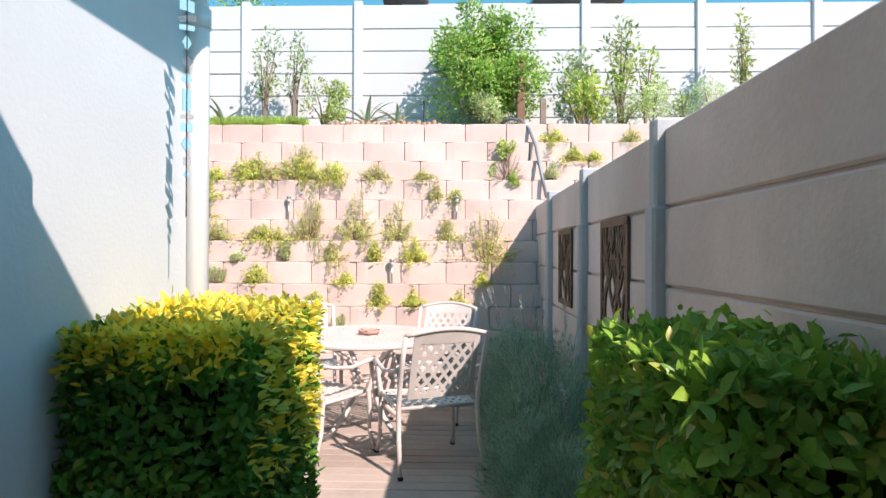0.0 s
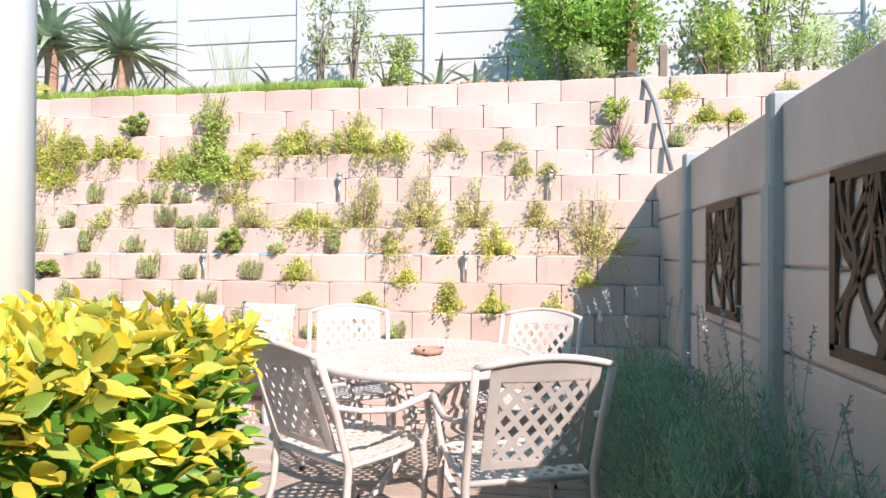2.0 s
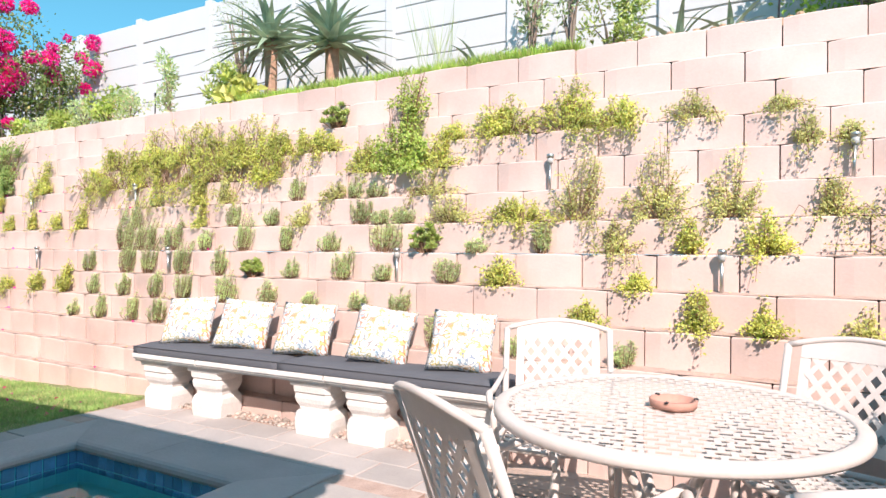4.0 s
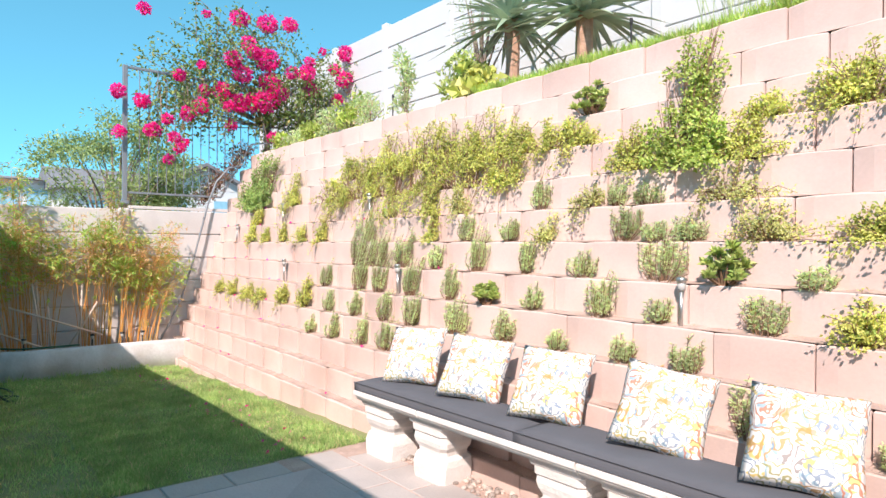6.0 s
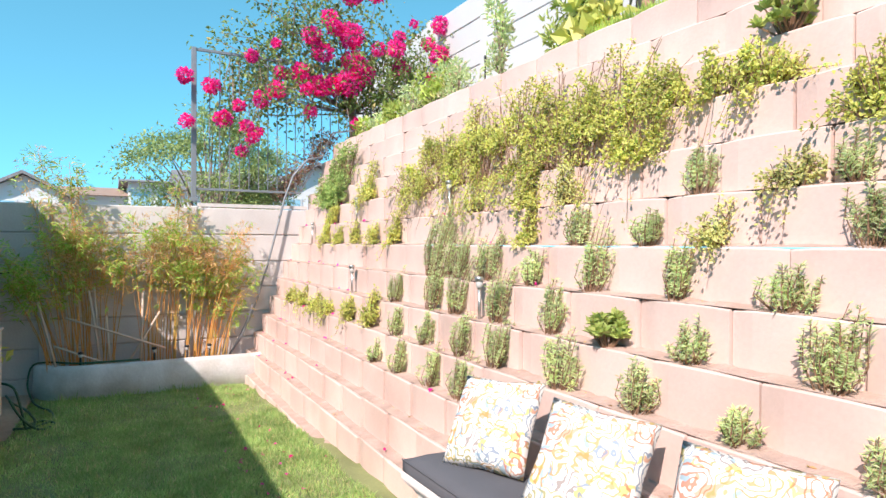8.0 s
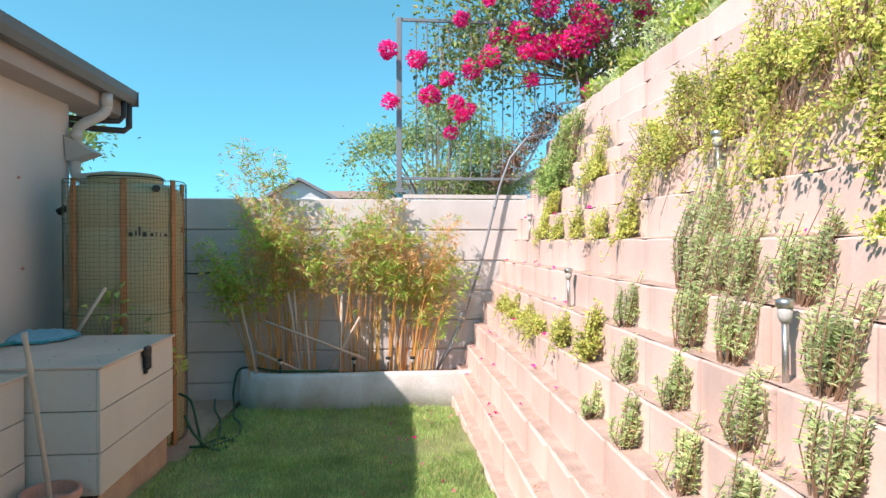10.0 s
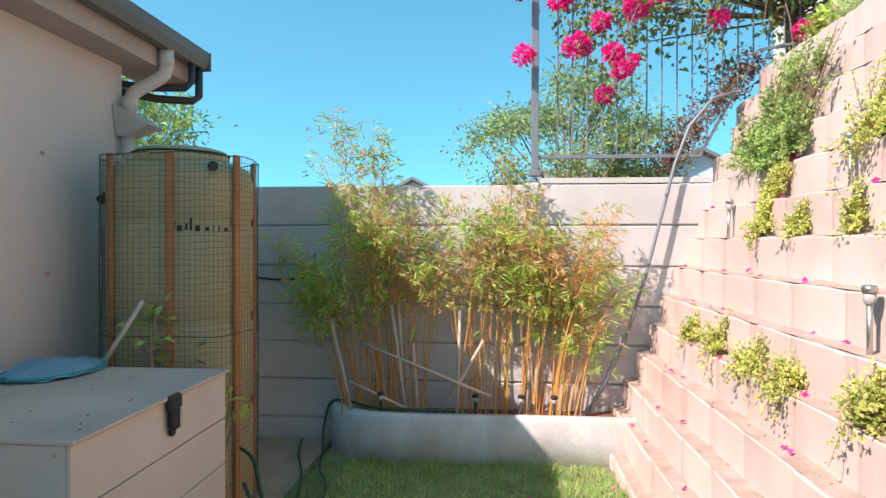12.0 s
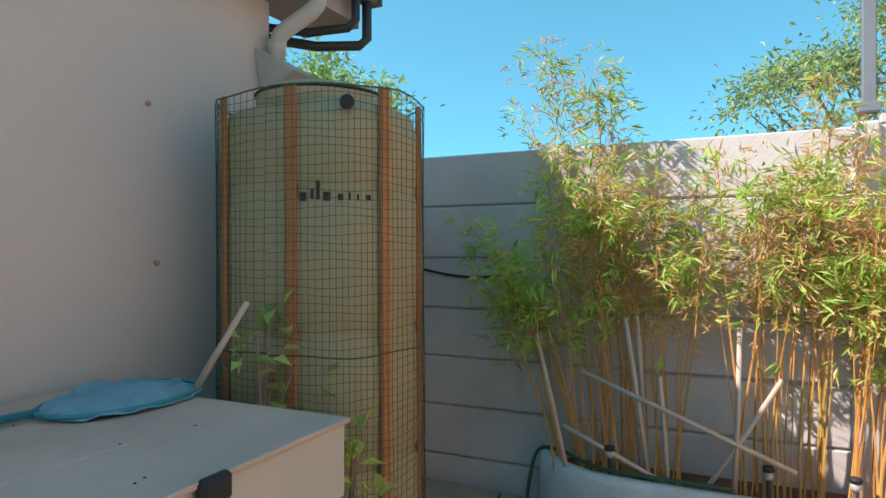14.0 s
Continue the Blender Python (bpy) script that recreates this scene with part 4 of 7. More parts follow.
b = bmesh.new()
lattice(b, -0.235, 0.235, -0.21, 0.21, 0.078, 0.020, 0.008, seat_place)
part("seat", b, M_ALU, chair)
b = bmesh.new()
loop_ = [(-0.25, -0.22), (0.25, -0.22), (0.265, 0.0), (0.26, 0.18), (0.20, 0.235), (0, 0.245), (-0.20, 0.235), (-0.26, 0.18), (-0.265, 0.0), (-0.25, -0.22)]
tube(b, [seat_place(x, y, -0.004) for x, y in loop_], 0.014, 8)
part("seat_frame", b, M_ALU, chair, smooth=True)
for s in (-1, 1):
    b = bmesh.new()
    tube(b, [(s * 0.268, back_y(0.876), 0.876), (s * 0.268, back_y(0.65), 0.65), (s * 0.265, back_y(0.42), 0.42), (s * 0.268, -0.25, 0.22), (s * 0.28, -0.33, 0.0)], [0.017, 0.016, 0.018, 0.016, 0.014], 8)
    leg = part("back_leg", b, M_ALU, chair, smooth=True)
    b = bmesh.new()
    lathe(b, ((0.018, 0), (0.019, 0.015), (0.016, 0.02)), 8, (s * 0.28, -0.33))
    part("foot_cap", b, M_DARK, leg)
    b = bmesh.new()
    tube(b, [(s * 0.285, 0.20, 0.62), (s * 0.275, 0.225, 0.52), (s * 0.262, 0.20, 0.42), (s * 0.262, 0.215, 0.30), (s * 0.27, 0.20, 0.15), (s * 0.28, 0.25, 0.0)], [0.016, 0.015, 0.018, 0.016, 0.013, 0.015], 8)
    leg = part("front_leg", b, M_ALU, chair, smooth=True)
    b = bmesh.new()
    lathe(b, ((0.018, 0), (0.019, 0.015), (0.016, 0.02)), 8, (s * 0.28, 0.25))
    part("foot_cap", b, M_DARK, leg)
    b = bmesh.new()
    arm = [(s * 0.27, back_y(0.66), 0.67), (s * 0.29, -0.18, 0.635), (s * 0.305, -0.02, 0.615), (s * 0.305, 0.12, 0.635), (s * 0.297, 0.22, 0.648), (s * 0.29, 0.262, 0.63), (s * 0.287, 0.255, 0.60), (s * 0.285, 0.225, 0.60)]
    tube(b, arm, [0.012, 0.012, 0.014, 0.016, 0.017, 0.014, 0.011, 0.008], 8)
    part("armrest", b, M_ALU, chair, smooth=True)
chairs_at = []
for (x, y), (fx, fy) in (((-0.075, 3.87), (-0.37, 0.93)), ((-1.17, 4.03), (0.56, 0.83)), ((-1.43, 5.77), (0.32, -0.95)), ((-0.10, 5.72), (-0.3, -0.95))):
    rz = math.degrees(math.atan2(-fx, fy))
    f_ = Vector((fx, fy)).normalized()
    chairs_at.append(pose(x + 0.38 * f_.x, y + 0.38 * f_.y, 0.0, 0, 0, rz))
chair.matrix_world = chairs_at[0]
for m in chairs_at[1:]:
    copy_thing(chair, m)

# ---- storage boxes ----
def board_box(name, label, x0, x1, y0, y1, z0, z1, rows_, end_face):
    t_ = thing(name, label, "storage box")
    h = (z1 - z0) / rows_
    for i in range(rows_):
        part("front_board", boxed(x0, x1, y1 - 0.018, y1, z0 + i * h + 0.003, z0 + (i + 1) * h - 0.003, 0.002), M_BOX, t_)
        part("end_board", boxed(x1 - 0.018 + 0.002, x1 + 0.002, y0, y1 - 0.02, z0 + i * h + 0.003, z0 + (i + 1) * h - 0.003, 0.002), M_BOX, t_)
        part("end_board", boxed(x0 - 0.002, x0 + 0.016, y0, y1 - 0.02, z0 + i * h + 0.003, z0 + (i + 1) * h - 0.003, 0.002), M_BOX, t_)
        for yy in (y1 - 0.06, y0 + 0.5 if y0 + 0.5 < y1 - 0.1 else y0 + 0.05):
            for zz_ in (z0 + i * h + 0.035, z0 + (i + 1) * h - 0.035):
                b_ = bmesh.new()
                lathe(b_, ((0.008, 0), (0.008, 0.003), (0.003, 0.004)), 8)
                b_.transform(pose(x1 + 0.002, yy, zz_, 0, 90, 0))
                part("screw_head", b_, M_STEEL, t_)
    part("core", boxed(x0 + 0.03, x1 - 0.03, y0, y1 - 0.03, z0 - 0.02, z1 - 0.01), M_DARK, t_)
    part("plinth", boxed(x0 + 0.03, x1 - 0.03, y0, y1 - 0.035, -0.30, z0 - 0.002, 0.006), M_PLINTH, t_, "pink brick plinth")
    n_ = 3
    for i in range(n_):
        w_ = (y1 + 0.02 - y0) / n_
        part("lid_board", boxed(x0 - 0.012, x1 + 0.012, y0 + i * w_ + 0.002, y0 + (i + 1) * w_ - 0.002, z1, z1 + 0.016, 0.003), M_LID, t_, "weathered grey lid board")
    return t_


bx = board_box("storage_box", "beige board storage box with grey lid against the house", -8.66, -7.46, 2.60, 3.80, 0.08, 0.785, 3, True)
board_box("storage_box", "lower beige board storage box beside the house wall", -7.43, -6.15, 2.60, 3.42, 0.06, 0.755, 3, True)
b = boxed(-8.145, -8.045, 3.802, 3.838, 0.735, 0.806, 0.012)
lt = part("latch", b, M_DARK, bx, "black plastic toggle latch")
part("latch_lever", boxed(-8.125, -8.055, 3.806, 3.85, 0.655, 0.75, 0.016), M_DARK, lt)
part("latch_hook", boxed(-8.11, -8.075, 3.803, 3.826, 0.625, 0.665, 0.008), M_DARK, lt)
part("latch_wire", boxed(-8.10, -8.085, 3.851, 3.856, 0.66, 0.74, 0.002), M_STEEL, lt)
srnd = random.Random(6)
for i in range(16):
    b = bmesh.new()
    lathe(b, ((0.004, 0), (0.004, 0.002)), 6)
    b.transform(pose(srnd.uniform(-8.6, -7.55), srnd.choice((2.95, 3.4, 3.7)) + srnd.uniform(-0.05, 0.05), 0.801))
    part("lid_screw", b, M_DARK, bx)

# pool leaf net lying on the box
scoop = thing("pool_net", "pale blue pool leaf net with turquoise frame lying on the box", "pool net", at=pose(-8.5, 2.98, 0.803))
b = bmesh.new()
n, md = 16, 10
gg = []
for i in range(n + 1):
    row = []
    for j in range(md + 1):
        u, w_ = -1 + 2 * i / n, -1 + 2 * j / md
        e = max(0, 1 - u * u) ** 0.5
        row.append(b.verts.new((0.27 * u, 0.2 * w_ * (0.35 + 0.65 * e), 0.006 + (0.045 * (1 - u * u) * (1 - w_ * w_) + 0.05 * abs(noise.noise(Vector((u * 3, w_ * 4, 3)))) + 0.02 * noise.noise(Vector((u * 7, w_ * 6, 1)))))))
    gg.append(row)
for i in range(n):
    for j in range(md):
        b.faces.new((gg[i][j], gg[i + 1][j], gg[i + 1][j + 1], gg[i][j + 1]))
part("net_bag", b, M_NETCLOTH, scoop, smooth=True)
b = bmesh.new()
tube(b, [(0.29 * math.cos(a), 0.19 * math.sin(a), 0.018) for a in (2 * math.pi * i / 28 for i in range(29))], 0.008, 8)
part("hoop", b, M_TURQ, scoop, smooth=True)
b = bmesh.new()
tube(b, [(0.27, -0.05, 0.02), (1.5, -0.2, 0.02)], 0.014, 8)
part("pole", b, M_TURQ, scoop, smooth=True)

# pot with a bamboo cane in front of the lower box
pot = thing("flower_pot", "round terracotta flower pot on the grass", "pot", at=pose(-7.30, 3.62, -0.1))
b = bmesh.new()
lathe(b, ((0.09, 0), (0.13, 0.24), (0.145, 0.245), (0.145, 0.285), (0.13, 0.285), (0.12, 0.22), (0.02, 0.215)), 24)
part("pot_body", b, M_TERRACOTTA, pot, smooth=False)
cane = thing("bamboo_cane", "thin brown bamboo cane standing in the pot", "cane")
b = bmesh.new()
cp, cr = [], []
for i in range(21):
    u = i / 20
    cp.append((-7.30 + 0.20 * u, 3.62 - 0.02 * u, 0.11 + 0.93 * u))
    cr.append(0.013 + (0.003 if i % 4 == 0 else 0))
tube(b, cp, cr, 8)
part("stem", b, M_STAKE, cane, smooth=True)

# ---- water tank ----
tank = thing("water_tank", "beige slim plastic rainwater tank wrapped in green net", "water tank", at=pose(-9.33, 3.22, -0.2))
TA, TB, TE = 0.345, 0.425, 2.6


def tank_pt(a, grow=0.0):
    c, s = math.cos(a), math.sin(a)
    return ((TA + grow) * math.copysign(abs(c) ** (2 / TE), c), (TB + grow) * math.copysign(abs(s) ** (2 / TE), s))


b = bmesh.new()
zs = [0, 0.04, 0.10, 0.60, 0.62, 0.66, 0.68, 1.15, 1.17, 1.21, 1.23, 1.75, 1.77, 1.81, 1.83, 2.04, 2.12, 2.16]
ins = [0.02, 0, 0, 0, 0.012, 0.012, 0, 0, 0.012, 0.012, 0, 0, 0.012, 0.012, 0, 0, 0.02, 0.10]
N_ = 48
rg = [[b.verts.new((*tank_pt(2 * math.pi * i / N_, -d), z)) for i in range(N_)] for z, d in zip(zs, ins)]
for a, c in zip(rg, rg[1:]):
    for i in range(N_):
        b.faces.new((a[i], a[(i + 1) % N_], c[(i + 1) % N_], c[i]))
b.faces.new(rg[-1])
part("tank_body", b, M_TANK, tank, smooth=True)
b = bmesh.new()
lathe(b, ((0.27, 2.13), (0.285, 2.17), (0.285, 2.215), (0.27, 2.235), (0.22, 2.25), (0.05, 2.258)), 40)
lid_ = part("tank_lid", b, M_TANK, tank, smooth=True)
b = bmesh.new()
tube(b, [(0.286 * math.cos(a), 0.286 * math.sin(a), 2.213) for a in (2 * math.pi * i / 36 for i in range(37))], 0.007, 6)
part("lid_seal", b, M_DARK, lid_, "black rubber seal")
b = bmesh.new()
for i in range(63):
    z = 0.05 + 2.13 * i / 62
    tube(b, [(*tank_pt(2 * math.pi * k_ / 44, 0.03 + 0.005 * math.sin(k_ * 1.3 + z * 3)), z + 0.006 * math.sin(k_ * 0.9 + i)) for k_ in range(45)], 0.0014 if i % 31 else 0.004, 3, False)
for k_ in range(90):
    a = 2 * math.pi * k_ / 90
    tube(b, [(*tank_pt(a + 0.004 * math.sin(z * 4 + k_), 0.03 + 0.004 * math.sin(z * 5 + k_)), z) for z in (0.05, 0.5, 1.0, 1.5, 2.18)], 0.0014, 3, False)
part("net", b, M_NET, tank, "green plastic mesh")
for i, a in enumerate((-0.6, 0.17, 1.25, 2.2, 3.4, 4.4)):
    x, y = tank_pt(a, 0.012)
    b = boxed(-0.011, 0.011, -0.024, 0.024, 0.02, 2.19, 0.003)
    nx, ny = math.cos(a) ** 1, math.sin(a)
    b.transform(pose(x, y, 0, 0, 0, math.degrees(math.atan2(ny, nx))))
    part("slat", b, M_WOOD_SLAT, tank, "orange timber batten")
b = bmesh.new()
lathe(b, ((0.03, 0), (0.03, 0.03), (0.038, 0.03), (0.038, 0.055), (0.02, 0.06)), 14)
b.transform(pose(TA * (1 - (0.32 / TB) ** TE) ** (1 / TE), 0.32, 2.11, 0, 90, 38) @ Matrix.Diagonal((0.75, 0.75, 0.75, 1)))
part("outlet_cap", b, M_DARK, tank, "black outlet cap")
# tank mark: plain dark strokes in place of the maker's name
M_MARK = mat("mark_ink", (0.06, 0.05, 0.04), 0.7, 0.1, 6, 60, 0.0)
for i, (u, w_, h_, z) in enumerate(((0.0, 0.012, 0.05, 1.80), (0.03, 0.03, 0.035, 1.775), (0.07, 0.012, 0.04, 1.785), (0.095, 0.014, 0.075, 1.80), (0.13, 0.03, 0.035, 1.775), (0.18, 0.022, 0.025, 1.772), (0.21, 0.008, 0.03, 1.775), (0.235, 0.008, 0.025, 1.772), (0.26, 0.03, 0.022, 1.771))):
    b = boxed(-0.002, 0.002, -w_ / 2, w_ / 2, -h_ / 2, h_ / 2)
    x, y = tank_pt(0.20)
    yy = 0.13 + u * 0.95
    b.transform(pose(TA * (1 - (yy / TB) ** TE) ** (1 / TE) + 0.002, yy, z - 0.03, 0, 0, 60 * u ** 0.7 - 4))
    part("mark", b, M_MARK, tank)
b = bmesh.new()
tube(b, [(0.02, -TB + 0.02, 1.95), (0.02, -TB - 0.06, 1.96), (0.02, -TB - 0.11, 1.93)], 0.03, 10)
part("overflow", b, M_DARK, tank, smooth=True)
structure("floor_tank_slab", boxed(-10.70, -8.70, 2.62, 3.83, -0.35, -0.19), M_PLINTH, "pink concrete slab under the tank", "slab")

# hoses by the tank
for pts, lbl in (([(-9.0, 3.74, 0.28), (-8.9, 3.86, 0.24), (-8.86, 3.92, 0.05), (-8.9, 3.95, -0.12), (-9.1, 4.0, -0.13), (-9.4, 3.95, -0.14), (-9.8, 3.85, -0.15), (-10.2, 3.7, -0.16), (-10.6, 3.6, -0.16)], "dark green garden hose coming off the tank tap"),
                 ([(-8.85, 3.86, -0.10), (-8.95, 4.0, -0.125), (-9.2, 4.12, -0.14), (-9.6, 4.08, -0.15), (-9.9, 3.95, -0.155), (-10.3, 3.86, -0.16), (-10.55, 3.80, -0.05), (-10.62, 3.84, 0.14), (-10.5, 4.02, 0.185), (-10.32, 4.3, 0.18), (-10.30, 4.9, 0.18)], "dark green garden hose lying on the lawn"),
                 ([(-8.8, 3.84, 0.16), (-8.78, 3.93, 0.0), (-8.86, 4.05, -0.13), (-9.05, 4.15, -0.135), (-9.2, 4.02, -0.14), (-9.05, 3.93, -0.14)], "coiled dark green garden hose beside the box")):
    h = thing("garden_hose", lbl, "hose")
    sm = []
    for i in range(len(pts) - 1):
        p0, p1, p2, p3 = [Vector(pts[max(0, min(len(pts) - 1, i + o_))]) for o_ in (-1, 0, 1, 2)]
        for s in range(5):
            t_ = s / 5
            sm.append(0.5 * ((2 * p1) + (p2 - p0) * t_ + (2 * p0 - 5 * p1 + 4 * p2 - p3) * t_ ** 2 + (3 * p1 - p0 - 3 * p2 + p3) * t_ ** 3))
    b = bmesh.new()
    tube(b, sm + [Vector(pts[-1])], 0.011, 6)
    part("hose_tube", b, M_HOSE, h, smooth=True)
cable = thing("wall_cable", "black cable sagging along the concrete fence", "cable")
b = bmesh.new()
tube(b, [(-10.74, 3.0 + 0.75 * i / 8, 1.20 - 0.05 * math.sin(math.pi * i / 8)) for i in range(9)], 0.009, 6)
part("cable_run", b, M_DARK, cable)

# ---- planter with bamboo ----
planter = thing("planter_bed", "low white rendered kerb round the bamboo bed", "planter", kind="structure")
outl = [(-10.72, 3.84), (-10.60, 3.86), (-10.46, 3.93), (-10.35, 4.04), (-10.27, 4.2), (-10.235, 4.45), (-10.235, 5.0), (-10.245, 5.6), (-10.25, 6.25)]
b = bmesh.new()
secs = []
for i, (x, y) in enumerate(outl):
    d = (Vector(outl[min(i + 1, len(outl) - 1)]) - Vector(outl[max(i - 1, 0)])).normalized()
    nn = Vector((-d.y, d.x))
    w0, w1 = 0.0, 0.085
    wob = 0.008 * noise.noise(Vector((i * 1.7, 0, 0)))
    sec = []
    for off, z in ((-0.02, -0.30), (0.0, 0.12), (0.015, 0.155 + wob), (0.07, 0.158 + wob), (0.09, 0.12), (0.09, -0.30)):
        sec.append(b.verts.new((x + nn.x * off, y + nn.y * off, z)))
    secs.append(sec)
for a, c in zip(secs, secs[1:]):
    for i in range(6):
        b.faces.new((a[i], a[(i + 1) % 6], c[(i + 1) % 6], c[i]))
part("kerb", b, M_PLANTER, planter, smooth=True)
b = bmesh.new()
f_ = [b.verts.new((x - 0.03, y + 0.03, 0.075)) for x, y in outl] + [b.verts.new((-10.75, 6.25, 0.085))]
b.faces.new(f_)
part("bed_soil", b, mat("mulch", (0.22, 0.10, 0.07), 0.95, 0.4, 12, 80, 0.9), planter, "red-brown mulch")

culm_rnd = random.Random(11)


def bamboo_clump(sprays, lab):
    """A clump of bamboo: sprays of culms (foot y, lean, height, culms, share of dry leaves, leaf bottom)."""
    t_ = thing("bamboo_clump", lab, "bamboo")
    G, GD, S, SD, twigs = [], [], [], [], bmesh.new()
    for y0, lean, height, n_c, dry, low in sprays:
        for i in range(n_c):
            y, x = y0 + culm_rnd.gauss(0, 0.05), culm_rnd.uniform(-10.62, -10.38)
            h = height * culm_rnd.uniform(0.80, 1.0)
            ln = lean + culm_rnd.gauss(0, 0.07)
            ox, r0 = culm_rnd.uniform(-0.06, 0.16), culm_rnd.uniform(0.004, 0.0085)
            pts = [Vector((x + ox * u * u, y + ln * (0.45 * u + 0.65 * u * u) + 0.015 * math.sin(u * 7 + i), 0.07 + h * u - 0.05 * h * u ** 4)) for u in (s_ / 8 for s_ in range(9))]
            b_ = bmesh.new()
            tube(b_, pts, [r0 * (1 - 0.75 * s_ / 8) * (1.12 if s_ % 2 else 1.0) for s_ in range(9)], 5)
            part("culm", b_, M_CULM, t_)
            for s_ in range(int(26 * h)):
                u = low + (1 - low) * culm_rnd.random() ** 0.8
                p = pts[min(8, int(u * 8))].lerp(pts[min(8, int(u * 8) + 1)], (u * 8) % 1)
                reach = 0.17 * (1.1 - 0.7 * u)
                q0 = p + Vector((culm_rnd.gauss(0.03, 0.6), culm_rnd.gauss(0, 0.8), culm_rnd.gauss(0.2, 0.5))) * reach
                if s_ % 3 == 0:
                    tube(twigs, [p, p.lerp(q0, 0.5) + Vector((0, 0, 0.015)), q0], 0.0013, 3, False)
                is_dry = noise.noise(q0 * 4.0) * 0.9 + culm_rnd.gauss(0, 0.25) < dry - 0.5
                aim = (q0 - p).normalized() + Vector((culm_rnd.gauss(0, 0.3), culm_rnd.gauss(0, 0.3), -0.15))
                for f_ in range(5):
                    d = aim + Vector((culm_rnd.gauss(0, 0.55), culm_rnd.gauss(0, 0.55), culm_rnd.gauss(-0.1, 0.45)))
                    q = q0 + Vector((culm_rnd.gauss(0, 0.012), culm_rnd.gauss(0, 0.012), culm_rnd.gauss(0, 0.012)))
                    (S if is_dry else G).append(q)
                    (SD if is_dry else GD).append(d)
    leaves("foliage", G, GD, RNG.uniform(0.055, 0.105, len(G)), 0.17, LF_BAMBOO, t_)
    if S:
        leaves("dry_foliage", S, SD, RNG.uniform(0.03, 0.07, len(S)), 0.17, LF_STRAW, t_, label="dry straw-coloured leaves")
    tagged(part("twigwork", twigs, M_CULM, t_), kind="stuff")


bamboo_clump(((4.06, -0.40, 1.30, 6, 0.05, 0.5), (4.16, -0.42, 1.55, 5, 0.1, 0.5)), "green bamboo leaning out over the planter end")
bamboo_clump(((4.18, -0.14, 1.75, 6, 0.4, 0.55), (4.34, -0.08, 1.75, 7, 0.6, 0.55), (4.48, 0.02, 1.70, 7, 0.75, 0.52), (4.60, 0.10, 1.62, 5, 0.7, 0.55), (4.22, -0.42, 2.62, 3, 0.45, 0.50), (4.36, -0.14, 2.64, 3, 0.45, 0.52), (4.50, 0.06, 2.12, 2, 0.7, 0.6)), "tall clump of green and straw-coloured bamboo in the white planter")
bamboo_clump(((4.94, 0.02, 1.72, 5, 0.65, 0.58), (5.08, 0.06, 1.80, 6, 0.55, 0.55), (5.26, 0.05, 1.72, 6, 0.5, 0.55), (5.42, 0.10, 1.70, 8, 0.4, 0.50), (5.56, 0.16, 1.66, 8, 0.45, 0.42), (5.70, 0.30, 1.55, 7, 0.5, 0.42), (5.80, 0.36, 1.30, 5, 0.4, 0.35), (5.0, -0.03, 2.25, 2, 0.75, 0.6), (5.2, 0.14, 2.38, 4, 0.7, 0.55), (5.62, 0.36, 1.95, 4, 0.7, 0.55)), "broad clump of green and golden bamboo in the white planter")

for a, c in (((-10.36, 3.91, 0.86), (-10.36, 4.09, 0.08)), ((-10.36, 4.39, 0.97), (-10.38, 4.51, 0.08)), ((-10.36, 4.56, 0.68), (-10.36, 4.60, 0.08)), ((-10.35, 4.16, 0.68), (-10.35, 5.17, 0.28)), ((-10.34, 4.06, 0.38), (-10.37, 4.66, 0.10)), ((-10.37, 5.11, 0.71), (-10.36, 4.74, 0.08)), ((-10.40, 4.44, 1.0), (-10.42, 4.47, 0.4)), ((-10.33, 4.93, 0.95), (-10.37, 4.90, 0.08))):
    s = thing("garden_stake", "bleached wooden stake stuck in the bamboo bed", "stake", group="stakes in the bamboo bed")
    b = bmesh.new()
    tube(b, [a, Vector(a).lerp(Vector(c), 0.5) + Vector((0.004, 0.004, 0)), c], [0.012, 0.013, 0.013], 7)
    part("shaft", b, M_STAKE, s, smooth=True)

# ---- solar lamps ----
def path_light(material, lab, h):
    l_ = thing("solar_light", lab, "solar lamp", group=lab)
    b_ = bmesh.new()
    tube(b_, [(0, 0, -0.03), (0, 0, h * 0.74)], 0.011, 8)
    part("stake", b_, material, l_, smooth=True)
    b_ = bmesh.new()
    lathe(b_, ((0.014, h * 0.72), (0.021, h * 0.78), (0.023, h * 0.90)), 12)
    part("lens", b_, mat("frosted_lens", (0.45, 0.44, 0.42), 0.3, 0.05, 6, 60, 0.0), l_, smooth=True)
    b_ = bmesh.new()
    lathe(b_, ((0.027, h * 0.90), (0.028, h * 0.97), (0.024, h), (0.01, h + 0.003)), 14)
    part("cap", b_, material, l_, smooth=True)
    return l_


steel = path_light(M_STEEL, "brushed steel solar stake light in the wall step", 0.26)
lamp_spots = [(-3.0, 4), (-7.95, 4), (-9.95, 6), (-8.64, 7), (-6.58, 7), (-1.88, 7), (-0.04, 7), (-0.71, 4), (-5.66, 4)]
for i, (x, k) in enumerate(lamp_spots):
    m = pose(x, row_y(k) + 0.05, row_top(k), 2 * math.sin(i * 2.0), 2.5 * math.sin(i * 1.3), 0)
    if i == 0:
        steel.matrix_world = m
    else:
        copy_thing(steel, m)
blk = path_light(M_DARK, "black plastic solar stake light in the bamboo bed", 0.22)
for i, y in enumerate((4.31, 5.05, 5.40, 5.65)):
    m = pose(-10.34, y, 0.08, 0, 3 * math.sin(i * 3.0), 0)
    if i == 0:
        blk.matrix_world = m
    else:
        copy_thing(blk, m)

